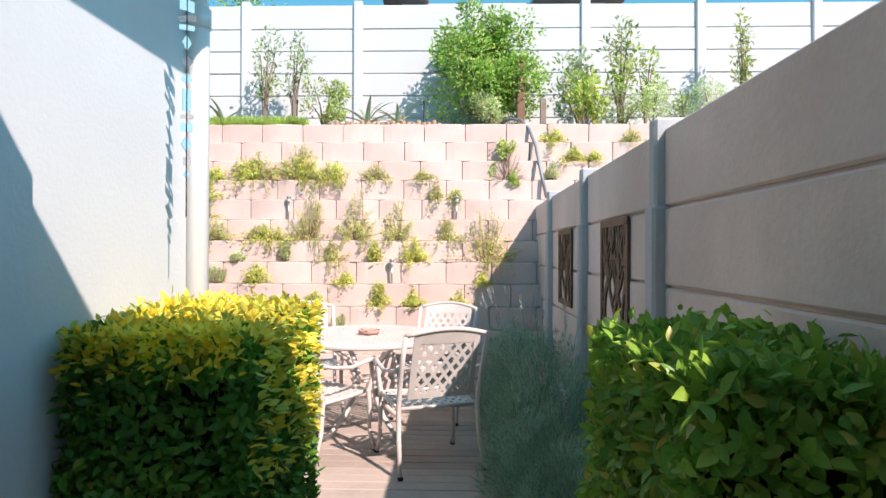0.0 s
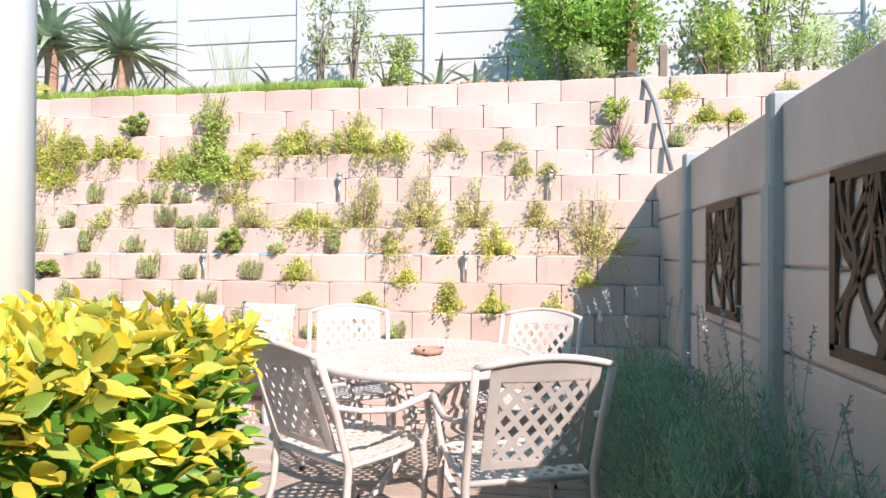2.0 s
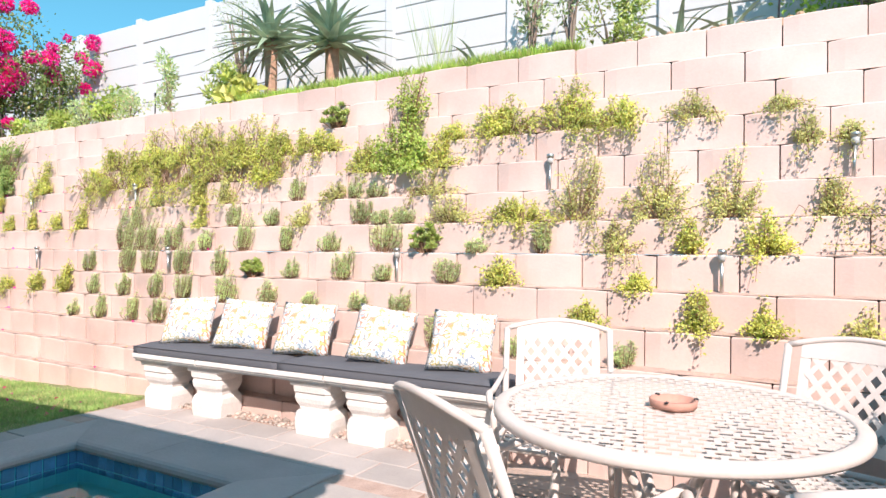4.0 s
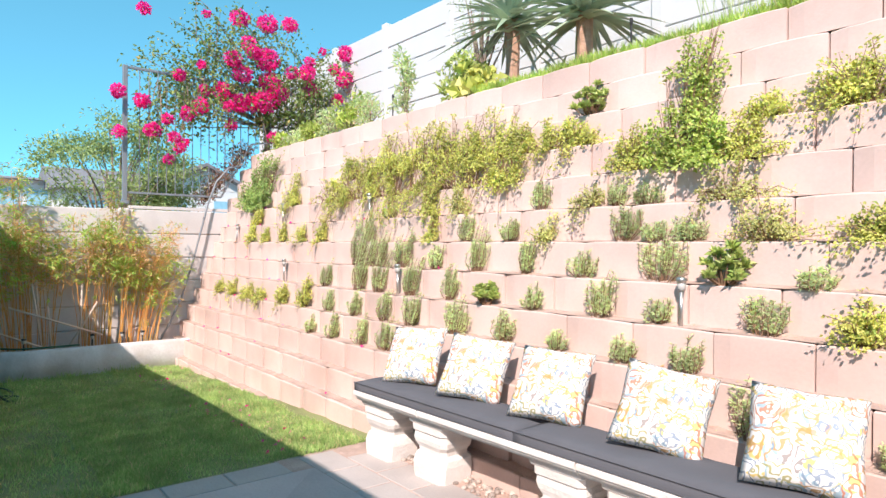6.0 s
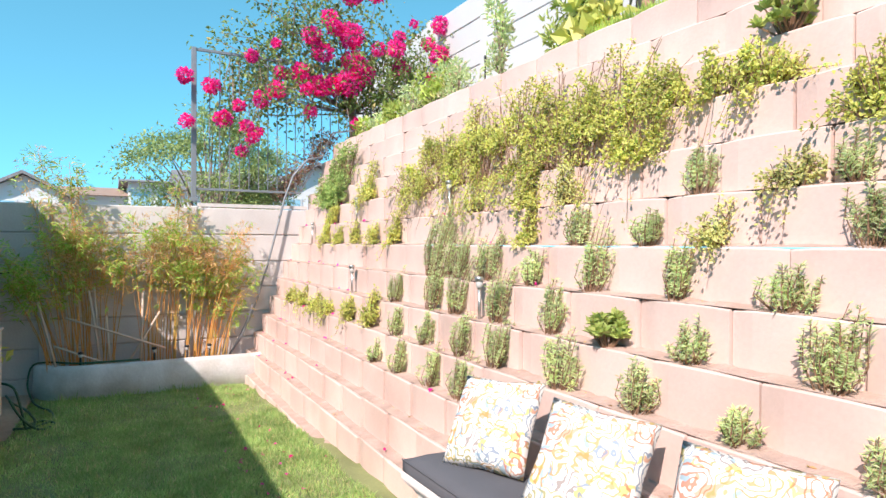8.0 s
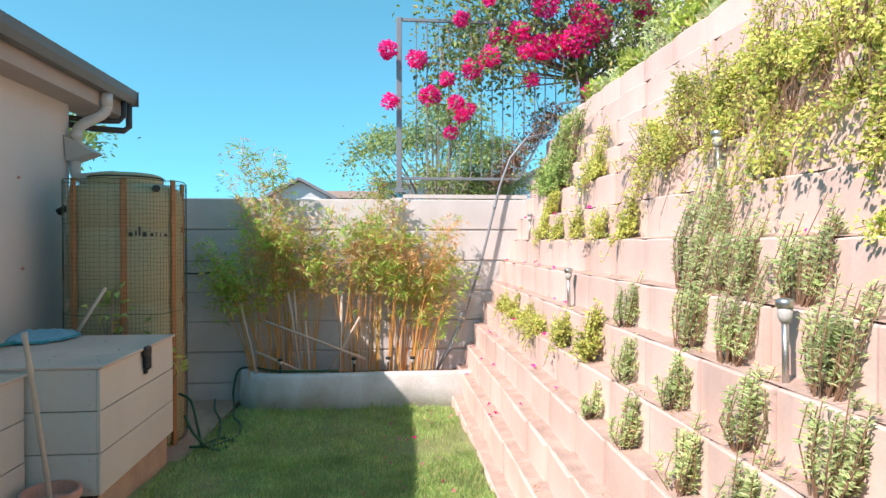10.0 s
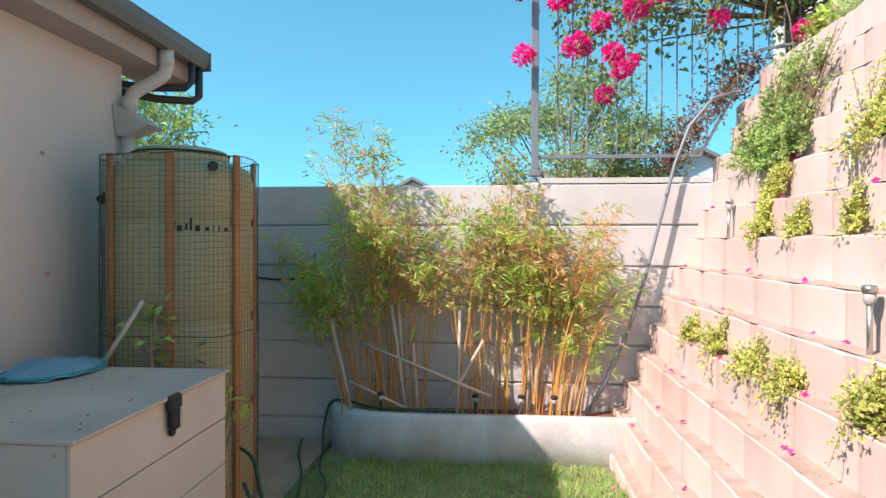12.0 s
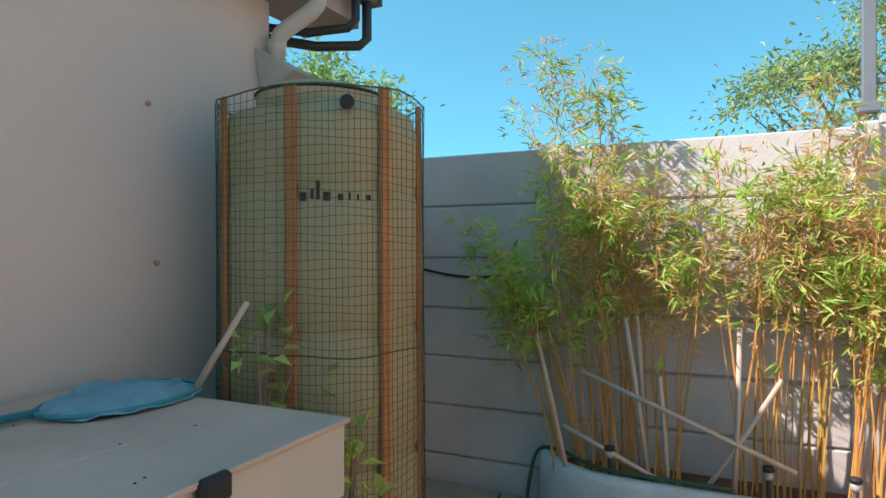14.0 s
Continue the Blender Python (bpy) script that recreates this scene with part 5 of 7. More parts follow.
# ---- steel bar fence ----
bars = thing("steel_bar_fence", "grey steel bar fence on top of the concrete fence", "fence")
part("fence_post", boxed(-10.90, -10.84, 5.50, 5.56, 2.06, 3.97, 0.004), M_BAR, bars)
part("post_base", boxed(-10.92, -10.82, 5.48, 5.58, 2.03, 2.075, 0.004), M_BAR, bars)
part("bottom_rail", boxed(-10.885, -10.855, 5.56, 6.88, 2.175, 2.205, 0.003), M_BAR, bars)
b = bmesh.new()
tube(b, [(-10.87, 6.88, 2.19), (-10.87, 7.35, 3.05), (-10.87, 8.7, 3.3)], 0.016, 4)
part("sloping_rail", b, M_BAR, bars)
part("top_rail", boxed(-10.885, -10.855, 5.56, 8.75, 3.93, 3.965, 0.003), M_BAR, bars)
part("fence_post", boxed(-10.90, -10.84, 8.70, 8.76, 2.9, 3.97, 0.004), M_BAR, bars)
y = 5.72
while y < 8.68:
    z0 = 2.19 if y < 6.88 else (2.19 + (y - 6.88) / 0.47 * 0.86 if y < 7.35 else 3.05 + (y - 7.35) / 1.35 * 0.25)
    b = bmesh.new()
    tube(b, [(-10.87, y, z0), (-10.87, y, 3.945)], 0.007, 6)
    part("bar", b, M_BAR, bars)
    y += 0.122

pipe("irrigation_pipe", [(-10.60, 5.92, 0.10), (-10.62, 6.08, 0.34), (-10.64, 6.24, 0.70), (-10.66, 6.40, 1.20), (-10.67, 6.54, 1.75), (-10.68, 6.63, 2.10), (-10.67, 6.74, 2.40), (-10.66, 6.92, 2.62), (-10.64, 7.08, 2.66)], 0.014, M_BAR, "dark grey irrigation pipe climbing the wall corner", collars=(((-10.67, 6.56, 1.84), (-10.675, 6.58, 1.90)),))
pipe("irrigation_pipe", [(-10.45, 5.9, 0.12), (-10.5, 6.05, 0.38), (-10.52, 6.15, 0.60), (-10.56, 6.2, 0.74)], 0.012, M_BAR, "thin grey hose beside the planter")
pipe("irrigation_pipe", [(0.95, 6.93, 1.98), (0.90, 7.03, 2.28), (0.86, 7.16, 2.58), (0.80, 7.30, 2.80), (0.72, 7.42, 2.93), (0.60, 7.55, 2.97), (0.5, 7.7, 2.95)], 0.018, M_BAR, "grey irrigation hose hanging over the wall top", collars=(((0.885, 7.07, 2.36), (0.878, 7.09, 2.40)),))

# ---- plants in the steps of the wall ----
def arcs(r, base, mid, top, per):
    """Points along bent shoots: per points on each, bunched away from the foot."""
    u = r.uniform(0.12, 1.0, (len(base), per, 1)) ** 0.85
    b_, m_, t_ = base[:, None], mid[:, None], top[:, None]
    p = b_ * (1 - u) ** 2 + 2 * m_ * u * (1 - u) + t_ * u * u
    d = 2 * (m_ - b_) * (1 - u) + 2 * (t_ - m_) * u
    return p.reshape(-1, 3), unit(d.reshape(-1, 3)), u.reshape(-1)


def grow(kind, k, x, h, w, seed):
    """Shoots (foot, bend, tip) and leaves of one wall plant, in metres round its foot."""
    r = np.random.default_rng(seed)
    thick, wid, six, fold, gap = 0.0022, 0.7, True, 0.3, None
    if kind == "herb":
        h, w = h * 1.1, w * 1.12
        n_s, per, wid, six = int(9 + 46 * w + 18 * h), int(22 + 50 * h), 0.24, False
        a, rad = r.uniform(0, 6.28, n_s), np.sqrt(r.uniform(0, 1, n_s))
        lx, ly = rad * np.cos(a) * w / 2, rad * np.sin(a) * min(w / 2, 0.075)
        top = np.stack([lx, ly - 0.02, h * r.uniform(0.55, 1.18, n_s) * (1 - 0.30 * rad ** 2)], 1)
        base = np.stack([lx * 0.45, ly * 0.4, np.zeros(n_s)], 1)
        mid = (base + top) / 2 + np.stack([lx * 0.3, ly * 0.3, np.zeros(n_s)], 1)
        mid += r.normal(0, 0.010, (n_s, 3))
        size, out, up = (0.020, 0.034), 1.0, 0.40
    elif kind in ("lime", "sparse"):
        bushy = kind == "lime"
        n_s, per = (int(14 + 75 * w), int(22 + 40 * h)) if bushy else (int(16 + 46 * w), int(22 + 44 * h))
        side = r.normal(0, 0.24, n_s) * w * (1.2 if bushy else 1.6)
        rise = h * r.uniform(0.15, 1.0, n_s)
        rise *= np.clip(1.15 - 0.7 * np.abs(side) / (w * 0.5), 0.3, 1)
        top = np.stack([side, -np.abs(r.normal(0.02, 0.06, n_s)), rise], 1)
        fall = r.random(n_s) < ((0.16 if w > 0.32 else 0.05) if bushy else 0.18)
        top[fall, 2] = -r.uniform(0.02, 0.16, fall.sum())
        top[fall, 1] = -0.10 - 0.05 * r.random(fall.sum())
        base = np.stack([side * 0.25, np.zeros(n_s), np.zeros(n_s)], 1)
        mid = (base + top) / 2 + r.normal(0, 0.02, (n_s, 3)) + np.array([0, -0.02, 0.03])
        mid[fall] = np.stack([top[fall, 0] * 0.7, np.full(fall.sum(), -0.07), np.full(fall.sum(), 0.07)], 1)
        size, out, up = ((0.014, 0.024) if bushy else (0.012, 0.021)), 0.7, 0.4
    elif kind == "mat":
        n_s, per, gap = int(95 * w), 62, 0.02
        side = r.uniform(-0.62, 0.62, n_s) * w
        rise = h * r.uniform(-0.15, 1.0, n_s)
        tails = r.random(n_s) < 0.20
        rise[tails] = -r.uniform(0.1, 0.34, tails.sum())
        top = np.stack([side, -0.05 - 0.10 * r.random(n_s), rise], 1)
        top[tails, 1] -= 0.10
        base = np.stack([side * 0.55, np.zeros(n_s), np.full(n_s, 0.01)], 1)
        mid = np.stack([side * 0.8 + r.normal(0, 0.04, n_s), -0.05 - 0.07 * r.random(n_s), np.maximum(0.06, rise * 0.8) + r.normal(0, 0.03, n_s)], 1)
        size, out, up = (0.014, 0.025), 0.6, 0.35
    elif kind == "rosette":
        n_s, per, wid, fold = 24, 14, 0.5, 0.45
        a, rad = r.uniform(0, 6.28, n_s), np.sqrt(r.uniform(0, 1, n_s))
        top = np.stack([rad * np.cos(a) * w * 0.40, rad * np.sin(a) * min(0.36 * w, 0.10) - 0.03, h * (0.85 - 0.45 * rad ** 2) * r.uniform(0.25, 1, n_s)], 1)
        base = top * np.array([0.3, 0.3, 0.0])
        mid = (base + top) / 2
        size, out, up, thick = (0.040, 0.062), 0.8, 0.75, 0.006
    else:
        n_s, per, gap = int(46 + 90 * w * h), 54, 0.0
        z = r.uniform(-0.06, 1.0, n_s)
        reach = w * 0.5 * (np.clip(1.05 - 0.75 * z, 0.22, 1) if kind == "bush" else np.clip(1.15 - 0.6 * np.abs(z - 0.45), 0.4, 1))
        side = reach * r.uniform(-1, 1, n_s)
        top = np.stack([side, -0.03 - 0.16 * r.random(n_s) * (1 - 0.5 * z), z * h], 1)
        base = np.stack([side * 0.15, np.zeros(n_s), np.maximum(0, z - 0.45) * h * 0.9], 1)
        mid = (base + top) / 2 + np.stack([side * 0.2, np.full(n_s, -0.03), np.full(n_s, 0.03)], 1)
        size, out, up = (0.018, 0.031), 0.8, 0.5
    P, T, u = arcs(r, base, mid, top, per)
    n_ = len(P)
    ring_ = r.normal(0, 1, (n_, 3))
    ring_ -= T * np.sum(ring_ * T, 1, keepdims=True)
    D = unit(ring_) * out + T * up + np.array([0, -0.12, 0.1])
    if kind not in ("herb", "rosette"):
        P = P + r.normal(0, 0.016, (n_, 3))
    if kind == "rosette":
        P = np.repeat(top, per, 0)
        el = np.tile(np.linspace(0.1, 1.3, per), n_s)
        az = np.tile(np.arange(per) * 2.4, n_s) + np.repeat(r.uniform(0, 6, n_s), per)
        D = np.stack([np.cos(az) * np.cos(el), np.sin(az) * np.cos(el), np.sin(el)], 1)
    # leaves keep in front of the block faces behind them
    back = 0.035 + SET_BACK * np.floor(np.maximum(P[:, 2], 0) / ROW_H) - 0.02 * (P[:, 2] > ROW_H)
    front = np.where(P[:, 2] < 0, -0.075, 9.0)
    P[:, 1] = np.minimum(np.minimum(P[:, 1] + SET_BACK * 0.75 * np.maximum(P[:, 2], 0) / ROW_H, back), front)
    keep_ = np.ones(n_, bool)
    if gap is not None:
        lump = np.array([noise.noise(Vector((p[0] + x, p[2] + 0.31 * k, seed * 0.1)) * 5.5) for p in P])
        keep_ = lump + r.normal(0, 0.10, n_) > -0.10 + gap
    shoots_ = []
    for a, b, c in zip(base, mid, top):
        pts = [np.array(q) for q in (a, b, c)]
        for q in pts:
            q[1] = min(q[1] + SET_BACK * 0.75 * max(q[2], 0) / ROW_H, 0.03 + SET_BACK * math.floor(max(q[2], 0) / ROW_H), 9.0 if q[2] >= 0 else -0.07)
        shoots_.append(pts)
    return shoots_, thick, P[keep_], D[keep_], r.uniform(*size, n_)[keep_], wid, six, fold


LAB = {"herb": ("small upright herb bush with grey-green leaves in the wall step", "herb bush"),
       "lime": ("bright lime-green trailing shrub growing in the wall step", "shrub"),
       "sparse": ("sparse twiggy creeper with small yellowish leaves on the wall", "creeper"),
       "rosette": ("round fleshy green succulent growing in the wall step", "succulent"),
       "mat": ("thick mat of yellow-green creeper hanging over the wall", "creeper"),
       "bush": ("large bright green leafy bush growing in the wall step", "bush"),
       "creeper": ("dark green leafy creeper climbing at the wall end", "creeper")}
NAME = {"herb": "herb_bush", "lime": "trailing_shrub", "sparse": "wall_creeper", "rosette": "succulent", "mat": "hanging_creeper", "bush": "leafy_bush", "creeper": "climbing_creeper"}
LEAF = {"herb": LF_HERB, "lime": LF_LIME, "sparse": LF_SPARSE, "rosette": LF_SUCC, "mat": LF_LIME, "bush": LF_BUSH, "creeper": LF_DARK}
prnd = random.Random(21)


def step_plant(kind, x, k, h, w, dy=0.05, dz=0.0):
    """One plant of height h and width w rooted in the soil on top of row k."""
    shoots_, thick, P, D, S, wid, six, fold = grow(kind, k, x, h, w, prnd.randrange(10 ** 6))
    foot = np.array([x, row_y(k) + dy, row_top(k) - 0.005 + dz])
    t_ = thing(NAME[kind], *LAB[kind], at=pose(*foot), group=LAB[kind][1] + "s in the wall")
    stems = bmesh.new()
    for pts in shoots_:
        tube(stems, pts, [thick * 1.3, thick, thick * 0.6], 4, False)
    tagged(part("stemwork", stems, M_TWIG, t_), kind="stuff")
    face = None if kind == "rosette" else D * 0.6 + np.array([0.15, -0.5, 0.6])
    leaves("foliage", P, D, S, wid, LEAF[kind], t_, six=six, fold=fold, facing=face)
    return t_


for x, h, w in ((-6.92, .15, .11), (-6.47, .23, .16), (-5.97, .23, .16), (-5.57, .25, .21), (-2.55, .24, .18), (-1.23, .14, .16), (-1.95, .12, .14)):
    step_plant("herb", x, 2, h, w)
for x, h, w in ((-9.78, .24, .2), (-9.3, .28, .20), (-8.75, .20, .24), (-8.4, .15, .26), (-7.78, .25, .24), (-7.22, .40, .2)):
    step_plant("lime", x, 3, h, w)
for x, h, w in ((-6.73, .22, .15), (-6.23, .24, .15), (-5.73, .24, .15), (-5.34, .27, .22), (-4.77, .26, .24), (-4.26, .20, .17), (-3.78, .13, .13), (-3.29, .14, .16), (-2.89, .16, .19)):
    step_plant("herb", x, 3, h, w)
for x, h, w in ((-1.5, .16, .26), (-0.83, .29, .20), (-0.48, .22, .18)):
    step_plant("lime", x, 3, h, w)
step_plant("sparse", 0.0, 3, .2, .16)
for x, h, w in ((-6.96, .23, .16), (-6.34, .42, .28), (-5.98, .33, .24), (-5.48, .30, .27), (-4.97, .26, .17), (-4.08, .15, .15), (-3.53, .25, .21), (-3.13, .13, .17), (-2.56, .18, .22)):
    step_plant("herb", x, 4, h, w)
step_plant("rosette", -4.53, 4, .19, .26)
for x, h, w in ((-2.15, .26, .24), (-1.2, .11, .18), (0.24, .13, .15)):
    step_plant("lime", x, 4, h, w)
for x, h, w in ((-6.5, .55, .33), (-6.17, .36, .28), (-5.76, .30, .25), (-5.26, .22, .16), (-4.77, .31, .22), (-4.24, .24, .14), (-3.74, .15, .22), (-3.19, .27, .28), (-2.37, .1, .16), (-1.87, .19, .13)):
    step_plant("herb", x, 5, h, w)
step_plant("rosette", -2.81, 5, .27, .26)
for x, h, w in ((-1.38, .26, .3), (0.29, .72, .52)):
    step_plant("sparse", x, 5, h, w)
for x, h, w in ((-0.89, .24, .14), (-0.49, .3, .25)):
    step_plant("lime", x, 5, h, w)
for x, h, w in ((-9.42, .42, .2), (-8.93, .2, .15), (-8.42, .26, .13), (-7.9, .25, .17), (-7.42, .38, .2), (-5.43, .3, .14), (-2.07, .2, .52)):
    step_plant("lime", x, 6, h, w)
for x, h, w in ((-4.98, .2, .18), (-4.5, .18, .15), (-3.52, .21, .22), (-3.06, .14, .22), (-3.3, .12, .15)):
    step_plant("herb", x, 6, h, w)
for x, h, w in ((-4.1, .27, .18), (-2.63, .28, .32), (-1.64, .62, .40), (-1.09, .66, .42), (-0.66, .52, .34), (-0.15, .28, .27)):
    step_plant("sparse", x, 6, h, w)
for x, h, w in ((-6.23, .15, .14), (-4.28, .21, .15), (-3.62, .18, .12), (-3.41, .13, .20)):
    step_plant("herb", x, 7, h, w)
for x, h, w in ((-3.84, .27, .17), (-2.89, .26, .32), (-5.2, .3, .2)):
    step_plant("sparse", x, 7, h, w)
step_plant("lime", -5.58, 7, .38, .18)
step_plant("lime", -8.44, 8, .14, .14)
for x, h, w in ((-0.26, .22, .15), (-0.05, .12, .14)):
    step_plant("sparse", x, 8, h, w)
for x, k, h, w in ((-7.45, 8, .30, .62), (-6.95, 8, .46, .6), (-6.4, 8, .50, .6), (-5.85, 8, .50, .6), (-5.3, 8, .50, .6), (-4.8, 8, .46, .5), (-7.1, 9, .36, .5), (-6.6, 9, .46, .6), (-6.05, 9, .50, .6), (-5.5, 9, .48, .6), (-4.95, 9, .46, .6), (-4.45, 9, .26, .55)):
    step_plant("mat", x, k, h, w)
step_plant("lime", -8.6, 8, .52, .36)
for x, h, w in ((-2.32, .38, .6), (-1.81, .46, .58), (-1.42, .24, .46), (-2.78, .16, .3), (-4.1, .2, .4)):
    step_plant("lime", x, 9, h, w)
for x, h, w in ((-0.93, .22, .36), (-0.41, .12, .25)):
    step_plant("sparse", x, 9, h, w)
step_plant("bush", 0.54, 9, .50, .52, dz=-0.02)
step_plant("bush", -3.22, 8, .92, .72)
step_plant("lime", -3.58, 8, .34, .40)
step_plant("lime", -2.86, 8, .24, .40)
step_plant("creeper", -9.9, 8, .85, .80)
step_plant("creeper", -9.5, 8, .78, .70)
step_plant("lime", -9.4, 7, .25, .22)
step_plant("rosette", -4.06, 10, .28, .38)
for x, k, h, w in ((1.06, 11, .2, .26), (1.28, 10, .16, .28), (1.52, 10, .12, .16)):
    step_plant("lime", x, k, h, w)
step_plant("herb", 1.02, 9, .18, .18)
step_plant("sparse", 1.95, 11, .2, .2)

# ---- upper bed ----
def aloe(x, y, trunk, n_l, length, label, seed, name="aloe_plant"):
    r = random.Random(seed)
    z0 = bed_z(x, y)
    t_ = thing(name, label, "aloe")
    if trunk:
        b_ = bmesh.new()
        tube(b_, [(x, y, z0 - 0.05), (x + 0.02, y, z0 + trunk * 0.5), (x, y, z0 + trunk)], [0.075, 0.07, 0.085], 8)
        part("trunk", b_, M_ALOE_TRUNK, t_, "rough red-brown trunk")
    b_ = bmesh.new()
    for i in range(n_l):
        a = i * 2.399 + r.uniform(-0.2, 0.2)
        el = r.uniform(0.35, 1.4) if i < n_l * 0.6 else r.uniform(-0.5, 0.35)
        L_ = length * r.uniform(0.7, 1.1)
        c = Vector((x, y, z0 + trunk + (r.uniform(-0.16, 0.06) * trunk if trunk else 0)))
        d = Vector((math.cos(a) * math.cos(el), math.sin(a) * math.cos(el), math.sin(el)))
        side = d.cross(Vector((0, 0, 1))).normalized()
        w0 = (0.040 if trunk > 0.1 else 0.034) * (length / 0.5)
        rows_ = []
        for s in range(6):
            u = s / 5
            p = c + d * L_ * u + Vector((math.cos(a), math.sin(a), 0)) * 0.28 * L_ * u * u - Vector((0, 0, 0.34 * L_ * u ** 2.2))
            w_ = w0 * (1 - u ** 1.5) + 0.001
            rows_.append([b_.verts.new(p - side * w_), b_.verts.new(p - Vector((0, 0, w_ * 0.5))), b_.verts.new(p + side * w_)])
        for q, q2 in zip(rows_, rows_[1:]):
            b_.faces.new((q[0], q[1], q2[1], q2[0]))
            b_.faces.new((q[1], q[2], q2[2], q2[1]))
    part("foliage", b_, LF_ALOE, t_)
    return t_


aloe(-5.87, 8.15, 0.84, 64, 0.66, "tall tree aloe with drooping grey-green leaves", 1)
aloe(-4.93, 8.15, 0.66, 72, 0.70, "tall tree aloe with dense drooping leaves", 2)
aloe(-5.35, 8.3, 0.06, 18, 0.42, "low aloe clump at the foot of the tree aloes", 9)
aloe(-3.10, 8.2, 0.04, 13, 0.50, "slender green aloe in the upper bed", 3)
aloe(-3.95, 8.15, 0.02, 10, 0.30, "small green aloe in the grass", 4)
aloe(-1.21, 8.2, 0.04, 16, 0.52, "grey-green agave in front of the white fence", 5, "agave_plant")
aloe(-0.80, 8.15, 0.04, 14, 0.46, "grey-green agave beside the large shrub", 6, "agave_plant")


def shrub(name, label, category, x, y, h, w, n_l, size, material, seed, trunk=0.1, wid=0.5, blobs=9, slim=1.0, up=0.5, z0=None):
    """A shrub or sapling: forked stems with leaves in uneven clumps."""
    r = np.random.default_rng(seed)
    z0 = bed_z(x, y) if z0 is None else z0
    t_ = thing(name, label, category)
    st = bmesh.new()
    P, D = [], []
    for i in range(blobs):
        a = r.uniform(0, 6.28)
        rad = w / 2 * math.sqrt(r.uniform(0, 1)) * 0.85
        zz_ = trunk + (h - trunk) * (0.12 + 0.78 * (i + 0.5) / blobs)
        env = math.sin(math.pi * min(1, max(0.08, (zz_ - trunk * 0.6) / (h - trunk * 0.6)))) ** 0.6
        c = np.array([x + rad * math.cos(a) * env, y + rad * math.sin(a) * 0.7 * env, z0 + zz_])
        tube(st, [(x, y, z0 - 0.03), (x + (c[0] - x) * 0.35, y + (c[1] - y) * 0.35, z0 + zz_ * 0.55), tuple(c)], [0.016 * h + 0.004, 0.009 * h + 0.003, 0.004], 5, False)
        n_ = max(4, int(n_l / blobs * r.uniform(0.5, 1.5)))
        q = r.normal(0, 1, (n_, 3))
        q = q / np.linalg.norm(q, axis=1, keepdims=True) * (r.uniform(0.15, 1, (n_, 1)) ** 0.5)
        rr_ = np.array([w * 0.26, w * 0.2, (h - trunk) * 0.17 + 0.02])
        P.append(c + q * rr_)
        D.append(q + r.normal(0, 0.5, (n_, 3)) + np.array([0, 0, up]))
    P, D = np.concatenate(P), np.concatenate(D)
    if n_l > 1000:
        full = np.array([noise.noise(Vector(p) * 4.2) + 0.5 * noise.noise(Vector(p) * 9.1) for p in P]) + r.normal(0, 0.08, len(P)) > -0.26
        P, D = P[full], D[full]
    FC = unit(P - np.array([x, y, z0 + h * 0.45])) + np.array([0, -0.3, 0.4])
    tagged(part("stemwork", st, M_BARK, t_), kind="stuff")
    leaves("foliage", P, D, RNG.uniform(0.65, 1.2, len(P)) * size, wid, material, t_, facing=FC)
    return t_


shrub("garden_shrub", "large rounded bright green shrub against the white fence", "shrub", 0.38, 8.35, 1.40, 1.62, 15000, 0.058, LF_SHRUB, 1, 0.05, 0.6, 34)
shrub("garden_shrub", "leading green shoots above the large shrub", "shrub", 0.30, 8.40, 1.68, 0.75, 2200, 0.058, LF_SHRUB, 2, 0.6, 0.6, 9)
shrub("garden_shrub", "low grey-green bush at the foot of the large shrub", "shrub", 0.40, 7.95, 0.40, 0.6, 900, 0.05, LF_HERB, 3, 0.02, 0.4, 8)
shrub("garden_shrub", "rounded olive-green bush on the wall top", "shrub", -1.73, 7.95, 0.62, 0.62, 1500, 0.05, LF_SUCC, 4, 0.05, 0.45, 10)
shrub("young_tree", "slender young citrus tree with pale leaves", "young tree", -2.62, 8.4, 1.30, 0.50, 420, 0.075, LF_GREY, 5, 0.30, 0.4, 9)
shrub("young_tree", "slim young tree with grey-green leaves", "young tree", -2.22, 8.4, 1.20, 0.40, 300, 0.075, LF_GREY, 6, 0.35, 0.4, 8)
shrub("young_tree", "pale leafy shrub with open branches", "shrub", 1.50, 8.0, 0.95, 0.62, 620, 0.07, LF_GREY, 7, 0.1, 0.6, 11)
shrub("young_tree", "slim sapling with olive leaves by the white fence", "young tree", 2.12, 8.4, 1.42, 0.45, 420, 0.085, LF_SUCC, 8, 0.25, 0.42, 10)
shrub("young_tree", "side branch sapling with olive leaves", "young tree", 2.45, 8.4, 1.0, 0.45, 260, 0.08, LF_SUCC, 9, 0.2, 0.42, 7)
shrub("young_tree", "thin tall sapling with olive leaves", "young tree", 3.74, 8.4, 1.55, 0.32, 330, 0.08, LF_SUCC, 10, 0.3, 0.42, 9)
shrub("garden_shrub", "leafy green plant hanging over the wall top", "shrub", 1.48, 7.55, 0.66, 0.5, 560, 0.075, LF_BUSH, 11, 0.02, 0.6, 9)
for i, (x, w_) in enumerate(((2.0, 0.5), (2.35, 0.5), (2.7, 0.5), (3.05, 0.5))):
    shrub("ground_cover", "low mound of green and reddish ground cover", "ground cover", x, 7.75, 0.50 + 0.05 * (i % 2), w_ + 0.15, 1300, 0.035, LF_HERB if i % 2 else LF_DARK, 30 + i, 0.0, 0.5, 9)
shrub("garden_shrub", "rounded succulent bush on the wall top", "shrub", -6.15, 7.7, 0.52, 0.60, 800, 0.07, LF_SUCC, 12, 0.04, 0.45, 9)
